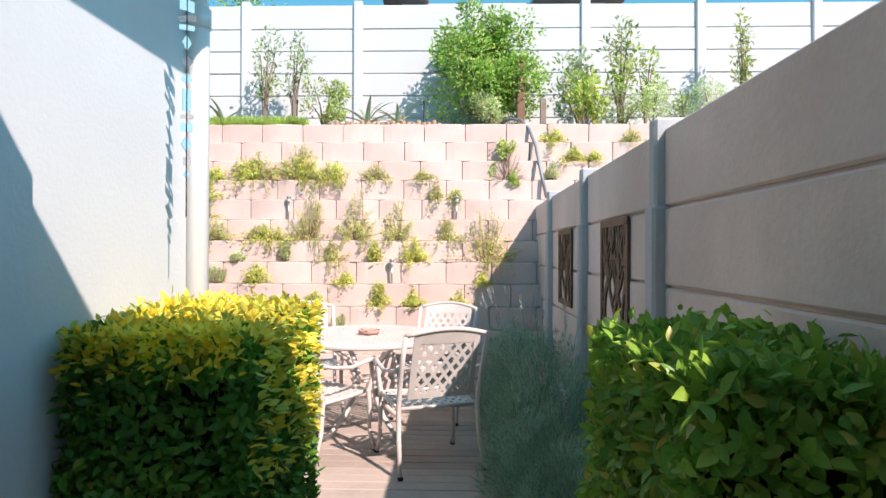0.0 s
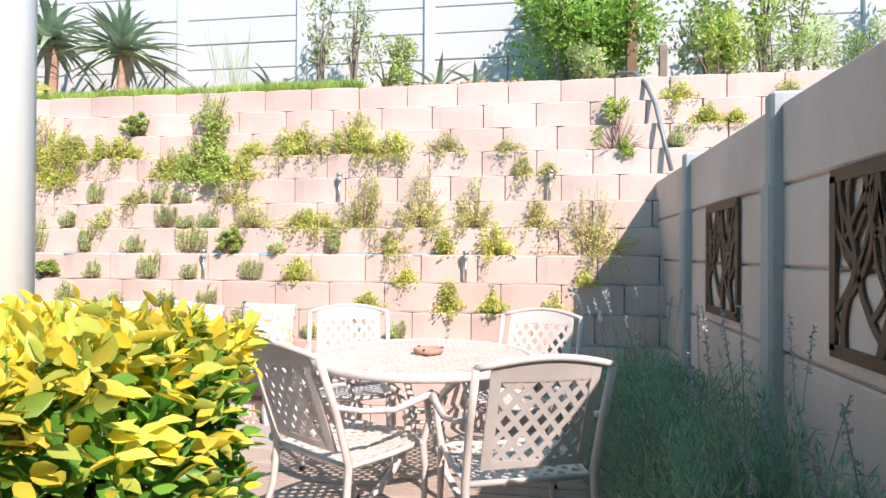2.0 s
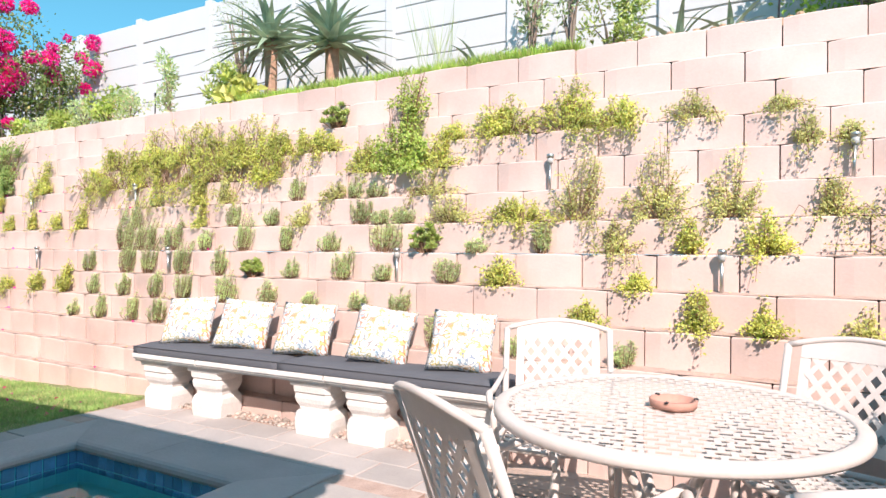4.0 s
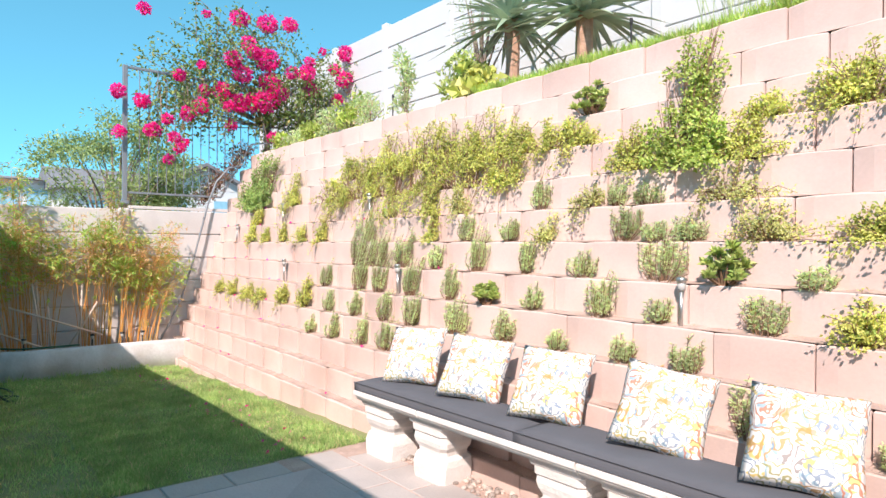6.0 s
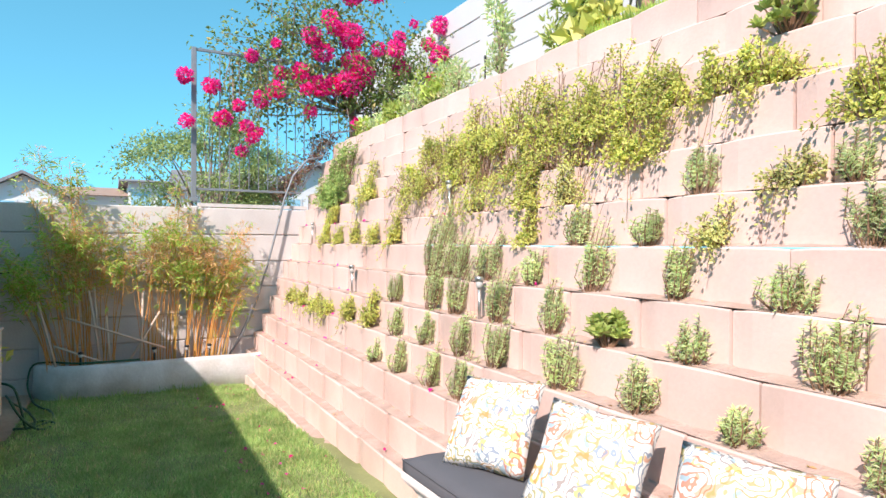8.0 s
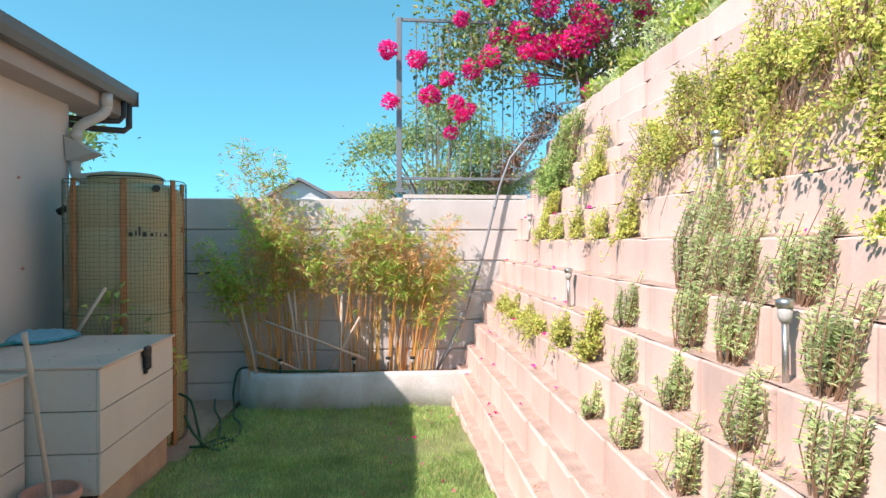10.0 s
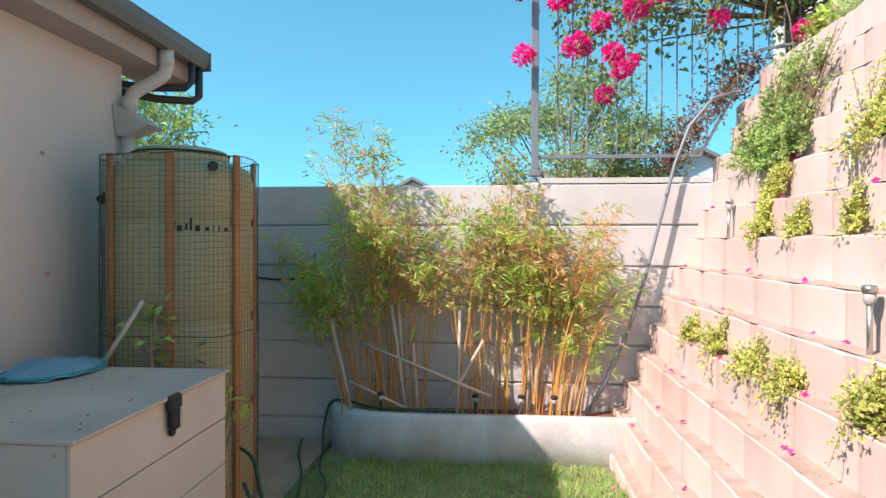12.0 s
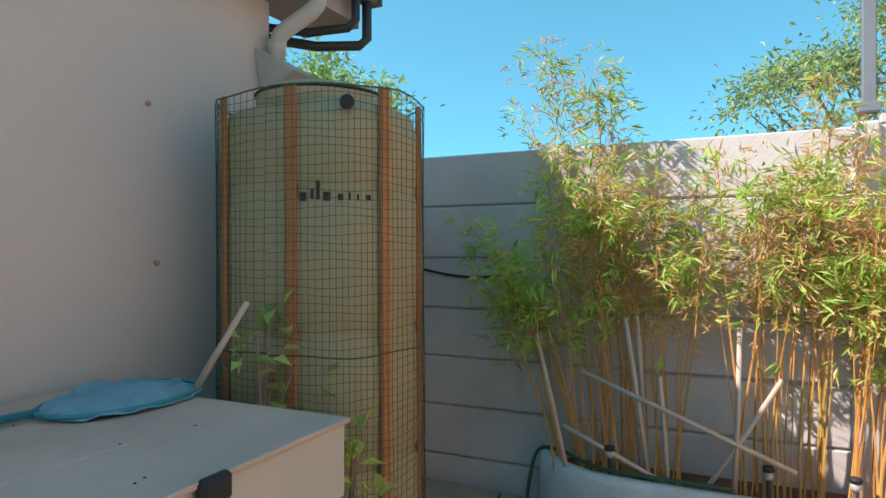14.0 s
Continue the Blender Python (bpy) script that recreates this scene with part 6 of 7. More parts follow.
shrub("garden_shrub", "pale prickly pear clump on the wall top", "cactus", -5.85, 7.62, 0.34, 0.42, 120, 0.13, LF_LIME, 13, 0.02, 0.8, 6)
shrub("garden_shrub", "upright column of leafy green stems on the wall top", "shrub", -7.05, 7.65, 0.78, 0.32, 700, 0.06, LF_HERB, 14, 0.02, 0.4, 9)
shrub("feathery_tree", "thin feathery pale green branches by the white fence", "young tree", -6.5, 8.3, 1.45, 0.9, 900, 0.055, LF_GREY, 15, 0.4, 0.25, 14, up=-0.4)
for i, (x, h, w_) in enumerate(((-7.75, .42, .5), (-8.25, .5, .6), (-8.75, .42, .6), (-9.3, .3, .55), (-9.8, .26, .5), (-10.2, .24, .4))):
    shrub("garden_shrub", "leafy green bush growing along the wall top", "shrub", x, 7.6, h, w_, 620, 0.07 if i % 2 else 0.05, LF_BUSH if i % 2 else LF_HERB, 40 + i, 0.02, 0.5, 8)

post = thing("timber_post", "short weathered timber post beside the large shrub", "post")
part("post_shaft", boxed(0.72, 0.82, 7.98, 8.08, bed_z(0.77, 8.0) - 0.05, 3.86, 0.008), M_TWIG, post)
post = thing("timber_post", "short grey timber peg at the wall top", "post")
part("post_shaft", boxed(0.96, 1.03, 7.55, 7.61, 2.8, 3.22, 0.006), M_BARK, post)

logs = thing("log_edging", "row of upright brown log stakes edging the bed", "edging")
lm = bmesh.new()
lathe(lm, ((0.028, 0), (0.029, 0.20), (0.024, 0.215)), 8)
log_me = bpy.data.meshes.new("log")
lm.to_mesh(log_me)
lm.free()
log_me.materials.append(M_LOG)
for i in range(22):
    x = -1.55 + 0.062 * i
    piece("log", log_me, pose(x, 7.60 + 0.015 * math.sin(i * 0.9), 2.735 + 0.015 * math.sin(i * 2.3)), logs)

stakelet = thing("irrigation_stake", "thin black irrigation stake in the upper bed", "irrigation stake", group="irrigation stakes")
b = bmesh.new()
tube(b, [(0, 0, -0.05), (0, 0, 0.30)], 0.008, 6)
part("stake", b, M_DARK, stakelet)
b = bmesh.new()
lathe(b, ((0.010, 0.29), (0.014, 0.31), (0.012, 0.34)), 8)
part("spray_head", b, M_DARK, stakelet)
for i, (x, y) in enumerate(((-4.1, 7.7), (-1.98, 7.6), (-0.45, 7.75), (-7.25, 7.6), (0.05, 7.6))):
    m = pose(x, y, bed_z(x, y), 0, 2 * math.sin(i), 0)
    if i == 0:
        stakelet.matrix_world = m
    else:
        copy_thing(stakelet, m)

# long grass along the wall top
n = 6500
gx = RNG.uniform(-5.6, -1.85, n)
gy = 7.46 + np.abs(RNG.normal(0, 0.16, n))
gz = np.array([bed_z(a, c) for a, c in zip(gx, gy)])
gd = np.stack([RNG.normal(0, 0.35, n), RNG.normal(-0.15, 0.35, n), np.ones(n)], 1)
tagged(leaves("long_grass", np.stack([gx, gy, gz], 1), gd, RNG.uniform(0.07, 0.17, n), 0.08, LF_GRASS_TOP), "long bright green grass along the wall top", "grass", kind="stuff")
tuft = thing("grass_tuft", "tall thin ornamental grass tuft before the white fence", "grass tuft")
n = 45
a = RNG.uniform(0, 6.28, n)
leaves("blade_tuft", np.stack([-3.6 + RNG.normal(0, 0.1, n), 8.25 + RNG.normal(0, 0.06, n), np.full(n, 3.05)], 1), np.stack([0.3 * np.cos(a), 0.3 * np.sin(a), np.ones(n)], 1), RNG.uniform(0.3, 1.0, n), 0.010, LF_GREY, tuft)

# ---- hedges ----
def hedge(label, x0, x1, y0, y1, z1, n_side, n_top, gold, seed, leaf):
    green = LF_HEDGE if gold else LF_HEDGE_SHADE
    r = np.random.default_rng(seed)
    t_ = thing("clipped_hedge", label, "hedge")
    inner = bmesh.new()
    for i in range(60):
        p = Vector((r.uniform(x0 + .12, x1 - .12), r.uniform(y0 + .12, y1 - .12), 0))
        q = Vector((r.uniform(x0 + .04, x1 - .04), r.uniform(y0 + .04, y1 - .04), r.uniform(0.4, z1 - 0.05)))
        tube(inner, [p, p.lerp(q, 0.5) + Vector((r.normal(0, .04), r.normal(0, .04), 0)), q], [0.010, 0.007, 0.003], 4, False)
    tagged(part("branchwork", inner, M_TWIG, t_), kind="stuff")

    def bulge(p):
        return 0.035 * noise.noise(Vector(p) * 3.1) + 0.02 * noise.noise(Vector(p) * 7.7)

    P, D, NN = [], [], []
    areas = [("x", x0, -1, (y1 - y0) * z1), ("x", x1, 1, (y1 - y0) * z1), ("y", y0, -1, (x1 - x0) * z1), ("y", y1, 1, (x1 - x0) * z1)]
    tot = sum(a[3] for a in areas)
    for ax, v, sg, ar in areas:
        m_ = int(n_side * ar / tot)
        for _ in range(m_):
            d_in = abs(r.normal(0, 0.055))
            if ax == "x":
                p = [v, r.uniform(y0, y1), z1 * r.uniform(0.02, 1) ** 0.9]
                nrm = np.array([sg, 0, 0.0])
            else:
                p = [r.uniform(x0, x1), v, z1 * r.uniform(0.02, 1) ** 0.9]
                nrm = np.array([0, sg, 0.0])
            rnd_e = 0.05 * max(0, (p[2] - (z1 - 0.10)) / 0.10) ** 2
            p = np.array(p) + nrm * (bulge(p) - d_in - rnd_e)
            P.append(p)
            NN.append(nrm + np.array([0, 0, 0.35]))
            D.append(nrm * 0.35 + r.normal(0, 0.6, 3) + np.array([0, 0, 0.15]))
    n_ = len(P)
    leaves("foliage", P, D, r.uniform(0.7, 1.2, n_) * leaf, 0.55, green, t_, fold=0.2, six="fine", facing=NN)
    P, D = [], []
    for _ in range(n_top):
        p = [r.uniform(x0 + 0.02, x1 - 0.02), r.uniform(y0 + 0.03, y1 - 0.03), z1]
        p = np.array(p) + np.array([0, 0, bulge(p) - abs(r.normal(0, 0.05)) + (0.05 * r.random() if r.random() < 0.2 else 0)])
        P.append(p)
        D.append(np.array([0, 0, 0.45]) + r.normal(0, 0.6, 3))
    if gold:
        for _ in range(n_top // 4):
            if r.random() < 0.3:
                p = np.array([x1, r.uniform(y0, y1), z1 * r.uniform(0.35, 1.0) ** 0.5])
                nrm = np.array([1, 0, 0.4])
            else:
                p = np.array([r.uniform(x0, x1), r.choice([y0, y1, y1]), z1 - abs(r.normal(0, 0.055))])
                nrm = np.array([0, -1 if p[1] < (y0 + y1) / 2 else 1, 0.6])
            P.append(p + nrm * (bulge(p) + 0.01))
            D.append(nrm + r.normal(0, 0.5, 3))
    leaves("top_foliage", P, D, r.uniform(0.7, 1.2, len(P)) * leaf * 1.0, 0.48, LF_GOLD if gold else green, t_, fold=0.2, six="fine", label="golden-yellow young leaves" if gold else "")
    # plain near-black box standing in for the shade deep inside the hedge
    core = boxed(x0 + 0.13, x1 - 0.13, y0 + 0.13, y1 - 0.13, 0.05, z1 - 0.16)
    cv = part("shade_core", core, mat("hedge_inner_shade", (0.03, 0.035, 0.015), 0.95, 0.5, 18, 80, 0.6), t_)
    return t_


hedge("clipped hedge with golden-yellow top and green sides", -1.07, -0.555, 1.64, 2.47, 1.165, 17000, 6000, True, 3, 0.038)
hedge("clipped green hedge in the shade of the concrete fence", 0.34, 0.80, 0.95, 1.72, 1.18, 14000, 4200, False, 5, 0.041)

# ---- lavender ----
def lavender(x, y, h, w, seed):
    r = np.random.default_rng(seed)
    t_ = thing("lavender_bush", "grey-green lavender bush spilling over the deck edge", "lavender", group="lavender along the fence")
    n_ = 10000
    a = r.uniform(0, 6.28, n_)
    el = np.arcsin(r.uniform(0.0, 1, n_))
    rad = r.uniform(0.5, 1.0, n_) ** 0.5
    P = np.stack([x + w / 2 * rad * np.cos(a) * np.cos(el), y + w / 2 * 1.15 * rad * np.sin(a) * np.cos(el), 0.02 + h * rad * np.sin(el)], 1)
    wob = np.array([noise.noise(Vector(p) * 4) for p in P])[:, None]
    ctr = np.array([x, y, h * 0.1])
    P = ctr + (P - ctr) * (1 + 0.30 * wob)
    D = unit(P - ctr) * 0.7 + r.normal(0, 0.6, (n_, 3)) + np.array([0, 0, 0.45])
    P[:, 0] = np.minimum(P[:, 0], 0.76)
    leaves("foliage", P, D, r.uniform(0.025, 0.055, n_), 0.15, LF_LAV, t_)
    st = bmesh.new()
    FP, FD = [], []
    for i in range(5 if y < 4.8 else 13):
        q = r.normal(0, 1, 3)
        q = q / np.linalg.norm(q)
        q[2] = abs(q[2]) + 0.6
        p0 = ctr + np.array([q[0] * w * 0.35, q[1] * w * 0.4, h * 0.6])
        p1 = p0 + np.array([q[0] * 0.14 - 0.03, q[1] * 0.12, 0.34 + 0.26 * r.random()])
        p1[0] = min(p1[0], 0.78)
        tube(st, [p0, (p0 + p1) / 2 + np.array([0, 0, 0.02]), p1], [0.0025, 0.002, 0.0015], 3, False)
        for s in range(30):
            FP.append(p1 - (p1 - p0) * 0.009 * s)
            FD.append(r.normal(0, 1, 3) + np.array([0, 0, 0.8]))
    tagged(part("flower_stemwork", st, LF_LAV, t_), kind="stuff")
    tagged(leaves("bloom", FP, FD, 0.014, 0.6, LF_LAVF, t_), "faded lilac flower spikes", kind="stuff")
    return t_


for i, (x, y, h, w_) in enumerate(((0.50, 2.35, 0.72, 0.62), (0.48, 2.9, 0.80, 0.66), (0.47, 3.45, 0.82, 0.66), (0.48, 4.0, 0.80, 0.62), (0.48, 4.55, 0.80, 0.60), (0.42, 5.1, 0.78, 0.56))):
    lavender(x, y, h, w_, 50 + i)

# leafy plant in front of the tank, with a leaning stick
shrub("vine_plant", "young green vine climbing the tank net", "vine", -8.86, 3.28, 0.70, 0.62, 70, 0.09, LF_DARK, 70, 0.1, 0.7, 9, z0=0.46)
shrub("vine_plant", "small yellow-green vine shoot beside the tank", "vine", -8.80, 3.72, 0.5, 0.3, 26, 0.10, LF_LIME, 71, 0.25, 0.5, 6, z0=0.20)
s = thing("garden_stake", "bleached wooden stick leaning on the tank net", "stake")
b = bmesh.new()
tube(b, [(-8.70, 3.09, 0.79), (-8.80, 3.27, 1.14)], [0.014, 0.012], 7)
part("shaft", b, M_STAKE, s, smooth=True)

# ---- bougainvillea ----
boug = thing("bougainvillea", "large bougainvillea with magenta flowers over the bar fence", "bougainvillea")
br = np.random.default_rng(77)
st = bmesh.new()
root = np.array([-11.15, 7.75, 2.6])
P, D, FP, FD = [], [], [], []
tube(st, [root, root + np.array([0.02, -0.03, 0.7]), root + np.array([0.05, -0.1, 1.4])], [0.06, 0.05, 0.04], 8)
for i in range(120):
    u, w_ = br.uniform(-1, 1), br.uniform(-1, 1)
    yy = 7.4 + 1.75 * u
    zc = 3.75 + 0.55 * (1 - u * u)
    top = np.array([-10.95 + br.normal(0, 0.3), yy, zc + 0.85 * w_ * (1 - 0.3 * u * u)])
    mid = root * 0.35 + top * 0.65 + np.array([0, 0, 0.25]) + br.normal(0, 0.15, 3)
    base = root + np.array([0, 0, 0.8])
    if i % 3 == 0:
        tube(st, [base, mid, top], [0.012, 0.007, 0.003], 4, False)
    for j in range(85):
        q = br.uniform(0.5, 1.0)
        p = base * (1 - q) ** 2 + 2 * mid * q * (1 - q) + top * q * q
        P.append(p + br.normal(0, 0.13, 3))
        D.append(br.normal(0, 1, 3) + np.array([0.2, 0, -0.1]))
for i in range(16):
    yy, zz_ = br.uniform(6.2, 8.6), br.uniform(3.6, 4.6)
    p0 = np.array([-10.9, yy, zz_])
    tip = p0 + np.array([br.uniform(-0.2, 0.3), br.normal(-0.35, 0.5), br.uniform(0.1, 0.9)])
    tube(st, [p0, (p0 + tip) / 2 + np.array([0, 0, 0.12]), tip], [0.008, 0.006, 0.003], 4, False)
    for j in range(34):
        q = br.uniform(0.1, 1)
        P.append(p0 + (tip - p0) * q + np.array([0, 0, 0.24 * q * (1 - q)]) + br.normal(0, 0.03, 3))
        D.append(br.normal(0, 1, 3))
for i in range(34):
    yy = br.uniform(5.9, 8.8)
    p0 = np.array([-10.95 + br.normal(0, 0.15), yy, br.uniform(3.4, 4.0)])
    tip = p0 + np.array([br.uniform(-0.1, 0.25), br.normal(-0.05, 0.25), -br.uniform(0.4, 1.0)])
    tube(st, [p0 + np.array([0, 0, 0.3]), (p0 + tip) / 2 + np.array([0.1, 0, 0.1]), tip], [0.007, 0.005, 0.003], 4, False)
    for j in range(48):
        q = br.uniform(0.0, 1)
        P.append(p0 + (tip - p0) * q + br.normal(0, 0.07, 3))
        D.append(br.normal(0, 1, 3) + np.array([0, 0, -0.4]))
flower_at = [(5.40, 3.56, .10), (5.72, 3.48, .11), (5.43, 3.0, .08), (5.86, 3.08, .10), (5.75, 4.80, .08), (6.05, 3.25, .08), (6.2, 3.9, .08), (6.32, 3.36, .10), (6.52, 3.52, .11), (6.62, 3.78, .08), (6.85, 3.80, .14), (6.9, 3.55, .08), (7.0, 4.3, .12), (7.12, 3.66, .17), (7.15, 4.1, .13), (7.1, 4.95, .14), (7.3, 4.45, .12), (7.25, 4.6, .10), (7.35, 3.7, .15), (7.52, 3.72, .18), (7.55, 4.38, .20), (7.62, 4.05, .17), (7.7, 3.85, .15), (7.6, 5.0, .16), (7.9, 5.0, .12), (7.95, 4.25, .09), (8.2, 4.28, .12), (8.35, 4.05, .14), (8.3, 4.5, .07), (8.75, 4.45, .10), (8.9, 4.3, .14), (8.95, 4.75, .14), (8.8, 3.95, .10), (7.7, 3.2, .09), (6.15, 3.0, .08), (6.2, 2.85, .07), (6.1, 2.7, .06), (6.3, 2.95, .06), (7.0, 3.3, .07), (6.5, 4.1, .06), (8.5, 4.7, .05), (6.6, 4.9, .05)]
for yy, zz_, rad in flower_at:
    c = np.array([-10.72 + br.normal(0, 0.06), yy, zz_])
    n_ = int(380 * (rad / 0.15) ** 1.6)
    q = br.normal(0, 1, (n_, 3))
    q = q / np.linalg.norm(q, axis=1, keepdims=True) * br.uniform(0.3, 1, (n_, 1)) ** 0.5
    FP.append(c + q * rad * np.array([0.7, 0.85, 0.75]) * (1 + 0.3 * br.random()))
    FD.append(q + br.normal(0, 0.6, (n_, 3)))
tagged(part("branchwork", st, M_BARK, boug), kind="stuff")
P, D = np.asarray(P), np.asarray(D)
airy = np.array([noise.noise(Vector(p) * 2.3) + 0.6 * noise.noise(Vector(p) * 5.1) for p in P]) + br.normal(0, 0.1, len(P)) > -0.24 - 0.16 * (P[:, 2] - 3.7)
leaves("foliage", P[airy], D[airy], br.uniform(0.04, 0.085, airy.sum()), 0.6, LF_BOUG, boug)
FP, FD = np.concatenate(FP), np.concatenate(FD)
leaves("bloom", FP, FD, br.uniform(0.035, 0.055, len(FP)), 0.85, M_PETAL, boug, label="magenta papery flowers")

# withered creeper hanging on the sloping end of the bar fence
dead = thing("withered_creeper", "withered red-brown creeper tangled on the bar fence end", "creeper")
dr = np.random.default_rng(31)
st = bmesh.new()
LF_DEAD = leaf_mat("withered_leaf", (0.20, 0.10, 0.08), (0.40, 0.24, 0.17), (0.36, 0.38, 0.16), 0.7, 0.2, 0.15)
P, D = [], []
for i in range(70):
    u = dr.uniform(0, 1)
    foot = np.array([-10.95 + dr.normal(0, 0.05), 6.62 + 0.75 * u + dr.normal(0, 0.05), 2.02 + 1.0 * u + dr.normal(0, 0.05)])
    tip = foot + np.array([dr.normal(0, 0.08), dr.normal(-0.05, 0.10), dr.uniform(-0.02, 0.20)])
    tube(st, [foot, (foot + tip) / 2 + dr.normal(0, 0.02, 3), tip], [0.004, 0.003, 0.002], 4, False)
    q = dr.uniform(0, 1, (34, 1))
    P.append(foot + (tip - foot) * q + dr.normal(0, 0.035, (34, 3)))
    D.append(dr.normal(0, 1, (34, 3)) + np.array([0, 0, -0.4]))
tagged(part("stemwork", st, M_TWIG, dead), kind="stuff")
leaves("foliage", np.concatenate(P), np.concatenate(D), dr.uniform(0.025, 0.05, 70 * 34), 0.5, LF_DEAD, dead)

# ---- trees and houses beyond ----
def tree(label, x, y, z0, h, w, n_l, seed, size=0.11, material=LF_TREE, flat=0.6):
    r = np.random.default_rng(seed)
    t_ = thing("garden_tree", label, "tree")
    st = bmesh.new()
    tube(st, [(x, y, z0), (x + 0.05, y, z0 + h * 0.3), (x, y + 0.05, z0 + h * 0.62)], [0.10, 0.08, 0.05], 8)
    P, D = [], []
    for i in range(42):
        a, rad = r.uniform(0, 6.28), w / 2 * math.sqrt(r.uniform(0.02, 1))
        c = np.array([x + rad * math.cos(a), y + rad * math.sin(a), z0 + h * (0.60 + 0.38 * r.random() * (1 - 0.5 * (2 * rad / w) ** 2))])
        tube(st, [(x, y, z0 + h * r.uniform(0.25, 0.55)), (x + (c[0] - x) * 0.5, y + (c[1] - y) * 0.5, c[2] - 0.1 * h), tuple(c)], [0.035, 0.018, 0.006], 5, False)
        n_ = n_l // 42
        q = r.normal(0, 1, (n_, 3)) * np.array([0.16, 0.16, 0.10]) * w * 0.42
        P.append(c + q)
        D.append(q * 2 + r.normal(0, 0.6, (n_, 3)) + np.array([0, 0, -0.1]))
    part("trunk", st, M_BARK, t_)
    P, D = np.concatenate(P), np.concatenate(D)
    airy_ = np.array([noise.noise(Vector(p) * 1.9) + 0.6 * noise.noise(Vector(p) * 4.6) for p in P]) + r.normal(0, 0.08, len(P)) > -0.20
    P, D = P[airy_], D[airy_]
    leaves("crown", P, D, RNG.uniform(0.6, 1.2, len(P)) * size, 0.4, material, t_)


tree("feathery grey-green tree beyond the bar fence", -15.2, 6.3, -2.0, 6.5, 3.0, 20000, 3, 0.085)
tree("green tree behind the house corner", -13.2, 0.2, -2.0, 6.2, 2.4, 9000, 6, 0.10, LF_DARK)
tree("dark green tree beyond the white fence", -5.5, 17.0, 0.0, 8.9, 4.0, 5000, 7, 0.16, LF_DARK)


def far_house(name, label, x, y, w, d, z0, zw, zr, roof, wall, along="y"):
    """A plain house: walls, a gabled roof with eaves, and windows in its near side."""
    t_ = thing(name, label, "house")
    part("wall_shell", boxed(x - d, x, y - w / 2, y + w / 2, z0, zw, 0.0), wall, t_)
    b_ = bmesh.new()
    if along == "y":
        v_ = [b_.verts.new(c) for c in ((x + 0.5, y - w / 2 - 0.4, zw), (x + 0.5, y + w / 2 + 0.4, zw), (x - d - 0.5, y + w / 2 + 0.4, zw), (x - d - 0.5, y - w / 2 - 0.4, zw), (x - d / 2, y - w / 2 - 0.4, zr), (x - d / 2, y + w / 2 + 0.4, zr))]
        for f in ((0, 1, 5, 4), (2, 3, 4, 5), (0, 4, 3), (1, 2, 5), (3, 2, 1, 0)):
            b_.faces.new([v_[i] for i in f])
        part("roof", b_, roof, t_)
    else:
        v_ = [b_.verts.new(c) for c in ((x + 0.4, y - w / 2 - 0.5, zw - 0.1), (x + 0.4, y, zr), (x + 0.4, y + w / 2 + 0.5, zw - 0.1), (x - d, y - w / 2 - 0.5, zw - 0.1), (x - d, y, zr), (x - d, y + w / 2 + 0.5, zw - 0.1))]
        for f in ((0, 1, 4, 3), (1, 2, 5, 4)):
            b_.faces.new([v_[i] for i in f])
        r_ = part("roof", b_, roof, t_)
        so = r_.modifiers.new("thickness", "SOLIDIFY")
        so.thickness = 0.14
        b_ = bmesh.new()
        b_.faces.new([b_.verts.new(c) for c in ((x + 0.01, y - w / 2, zw - 0.02), (x + 0.01, y + w / 2, zw - 0.02), (x + 0.01, y, zr - 0.18))])
        part("gable", b_, wall, t_)
    for q in (-0.28, 0.2):
        wdw = part("window", boxed(x, x + 0.04, y + q * w - 0.5, y + q * w + 0.5, zw - 1.5, zw - 0.4), wall, t_)
        part("pane", boxed(x + 0.041, x + 0.05, y + q * w - 0.42, y + q * w + 0.42, zw - 1.43, zw - 0.47), M_GLASSY, wdw)
    return t_


far_house("house", "white gabled house with grey roof seen over the fence", -35, 1.3, 2.6, 6, -2.0, 3.75, 4.6, M_ROOF_TILE, M_HOUSE_WHITE, "x")
far_house("house", "house with brown tiled roof seen over the fence", -37, 4.6, 5.6, 7, -2.0, 3.75, 4.42, M_ROOF_BROWN, M_HOUSE_WHITE)
far_house("house", "white house with grey roof beyond the bar fence", -34, 11.0, 6.5, 6, -2.0, 3.95, 5.2, M_ROOF_TILE, M_HOUSE_WHITE)
far_house("house", "white gabled house beyond the bougainvillea", -30, 12.8, 4.2, 6, -2.0, 3.9, 5.1, M_ROOF_TILE, M_HOUSE_WHITE, "x")
far_house("house", "white flat-topped house with grey eave far off", -36, 6.6, 2.4, 5, -2.0, 4.4, 4.75, M_ROOF_TILE, M_HOUSE_WHITE)
far_house("house", "grey-roofed low house far beyond the fence", -38, -3.2, 5.0, 6, -2.0, 3.3, 4.0, M_ROOF_TILE, M_HOUSE_WHITE)
nb = thing("house", "neighbouring white house behind the white fence", "house")
part("wall_shell", boxed(-1.3, 3.2, 14.0, 20.0, 0.0, 6.9), M_HOUSE_WHITE, nb)
part("roof", boxed(-1.7, -0.7, 13.6, 20.0, 6.9, 7.1), M_ROOF_TILE, nb)
part("roof", boxed(1.6, 3.6, 13.6, 20.0, 6.9, 7.1), M_ROOF_TILE, nb)

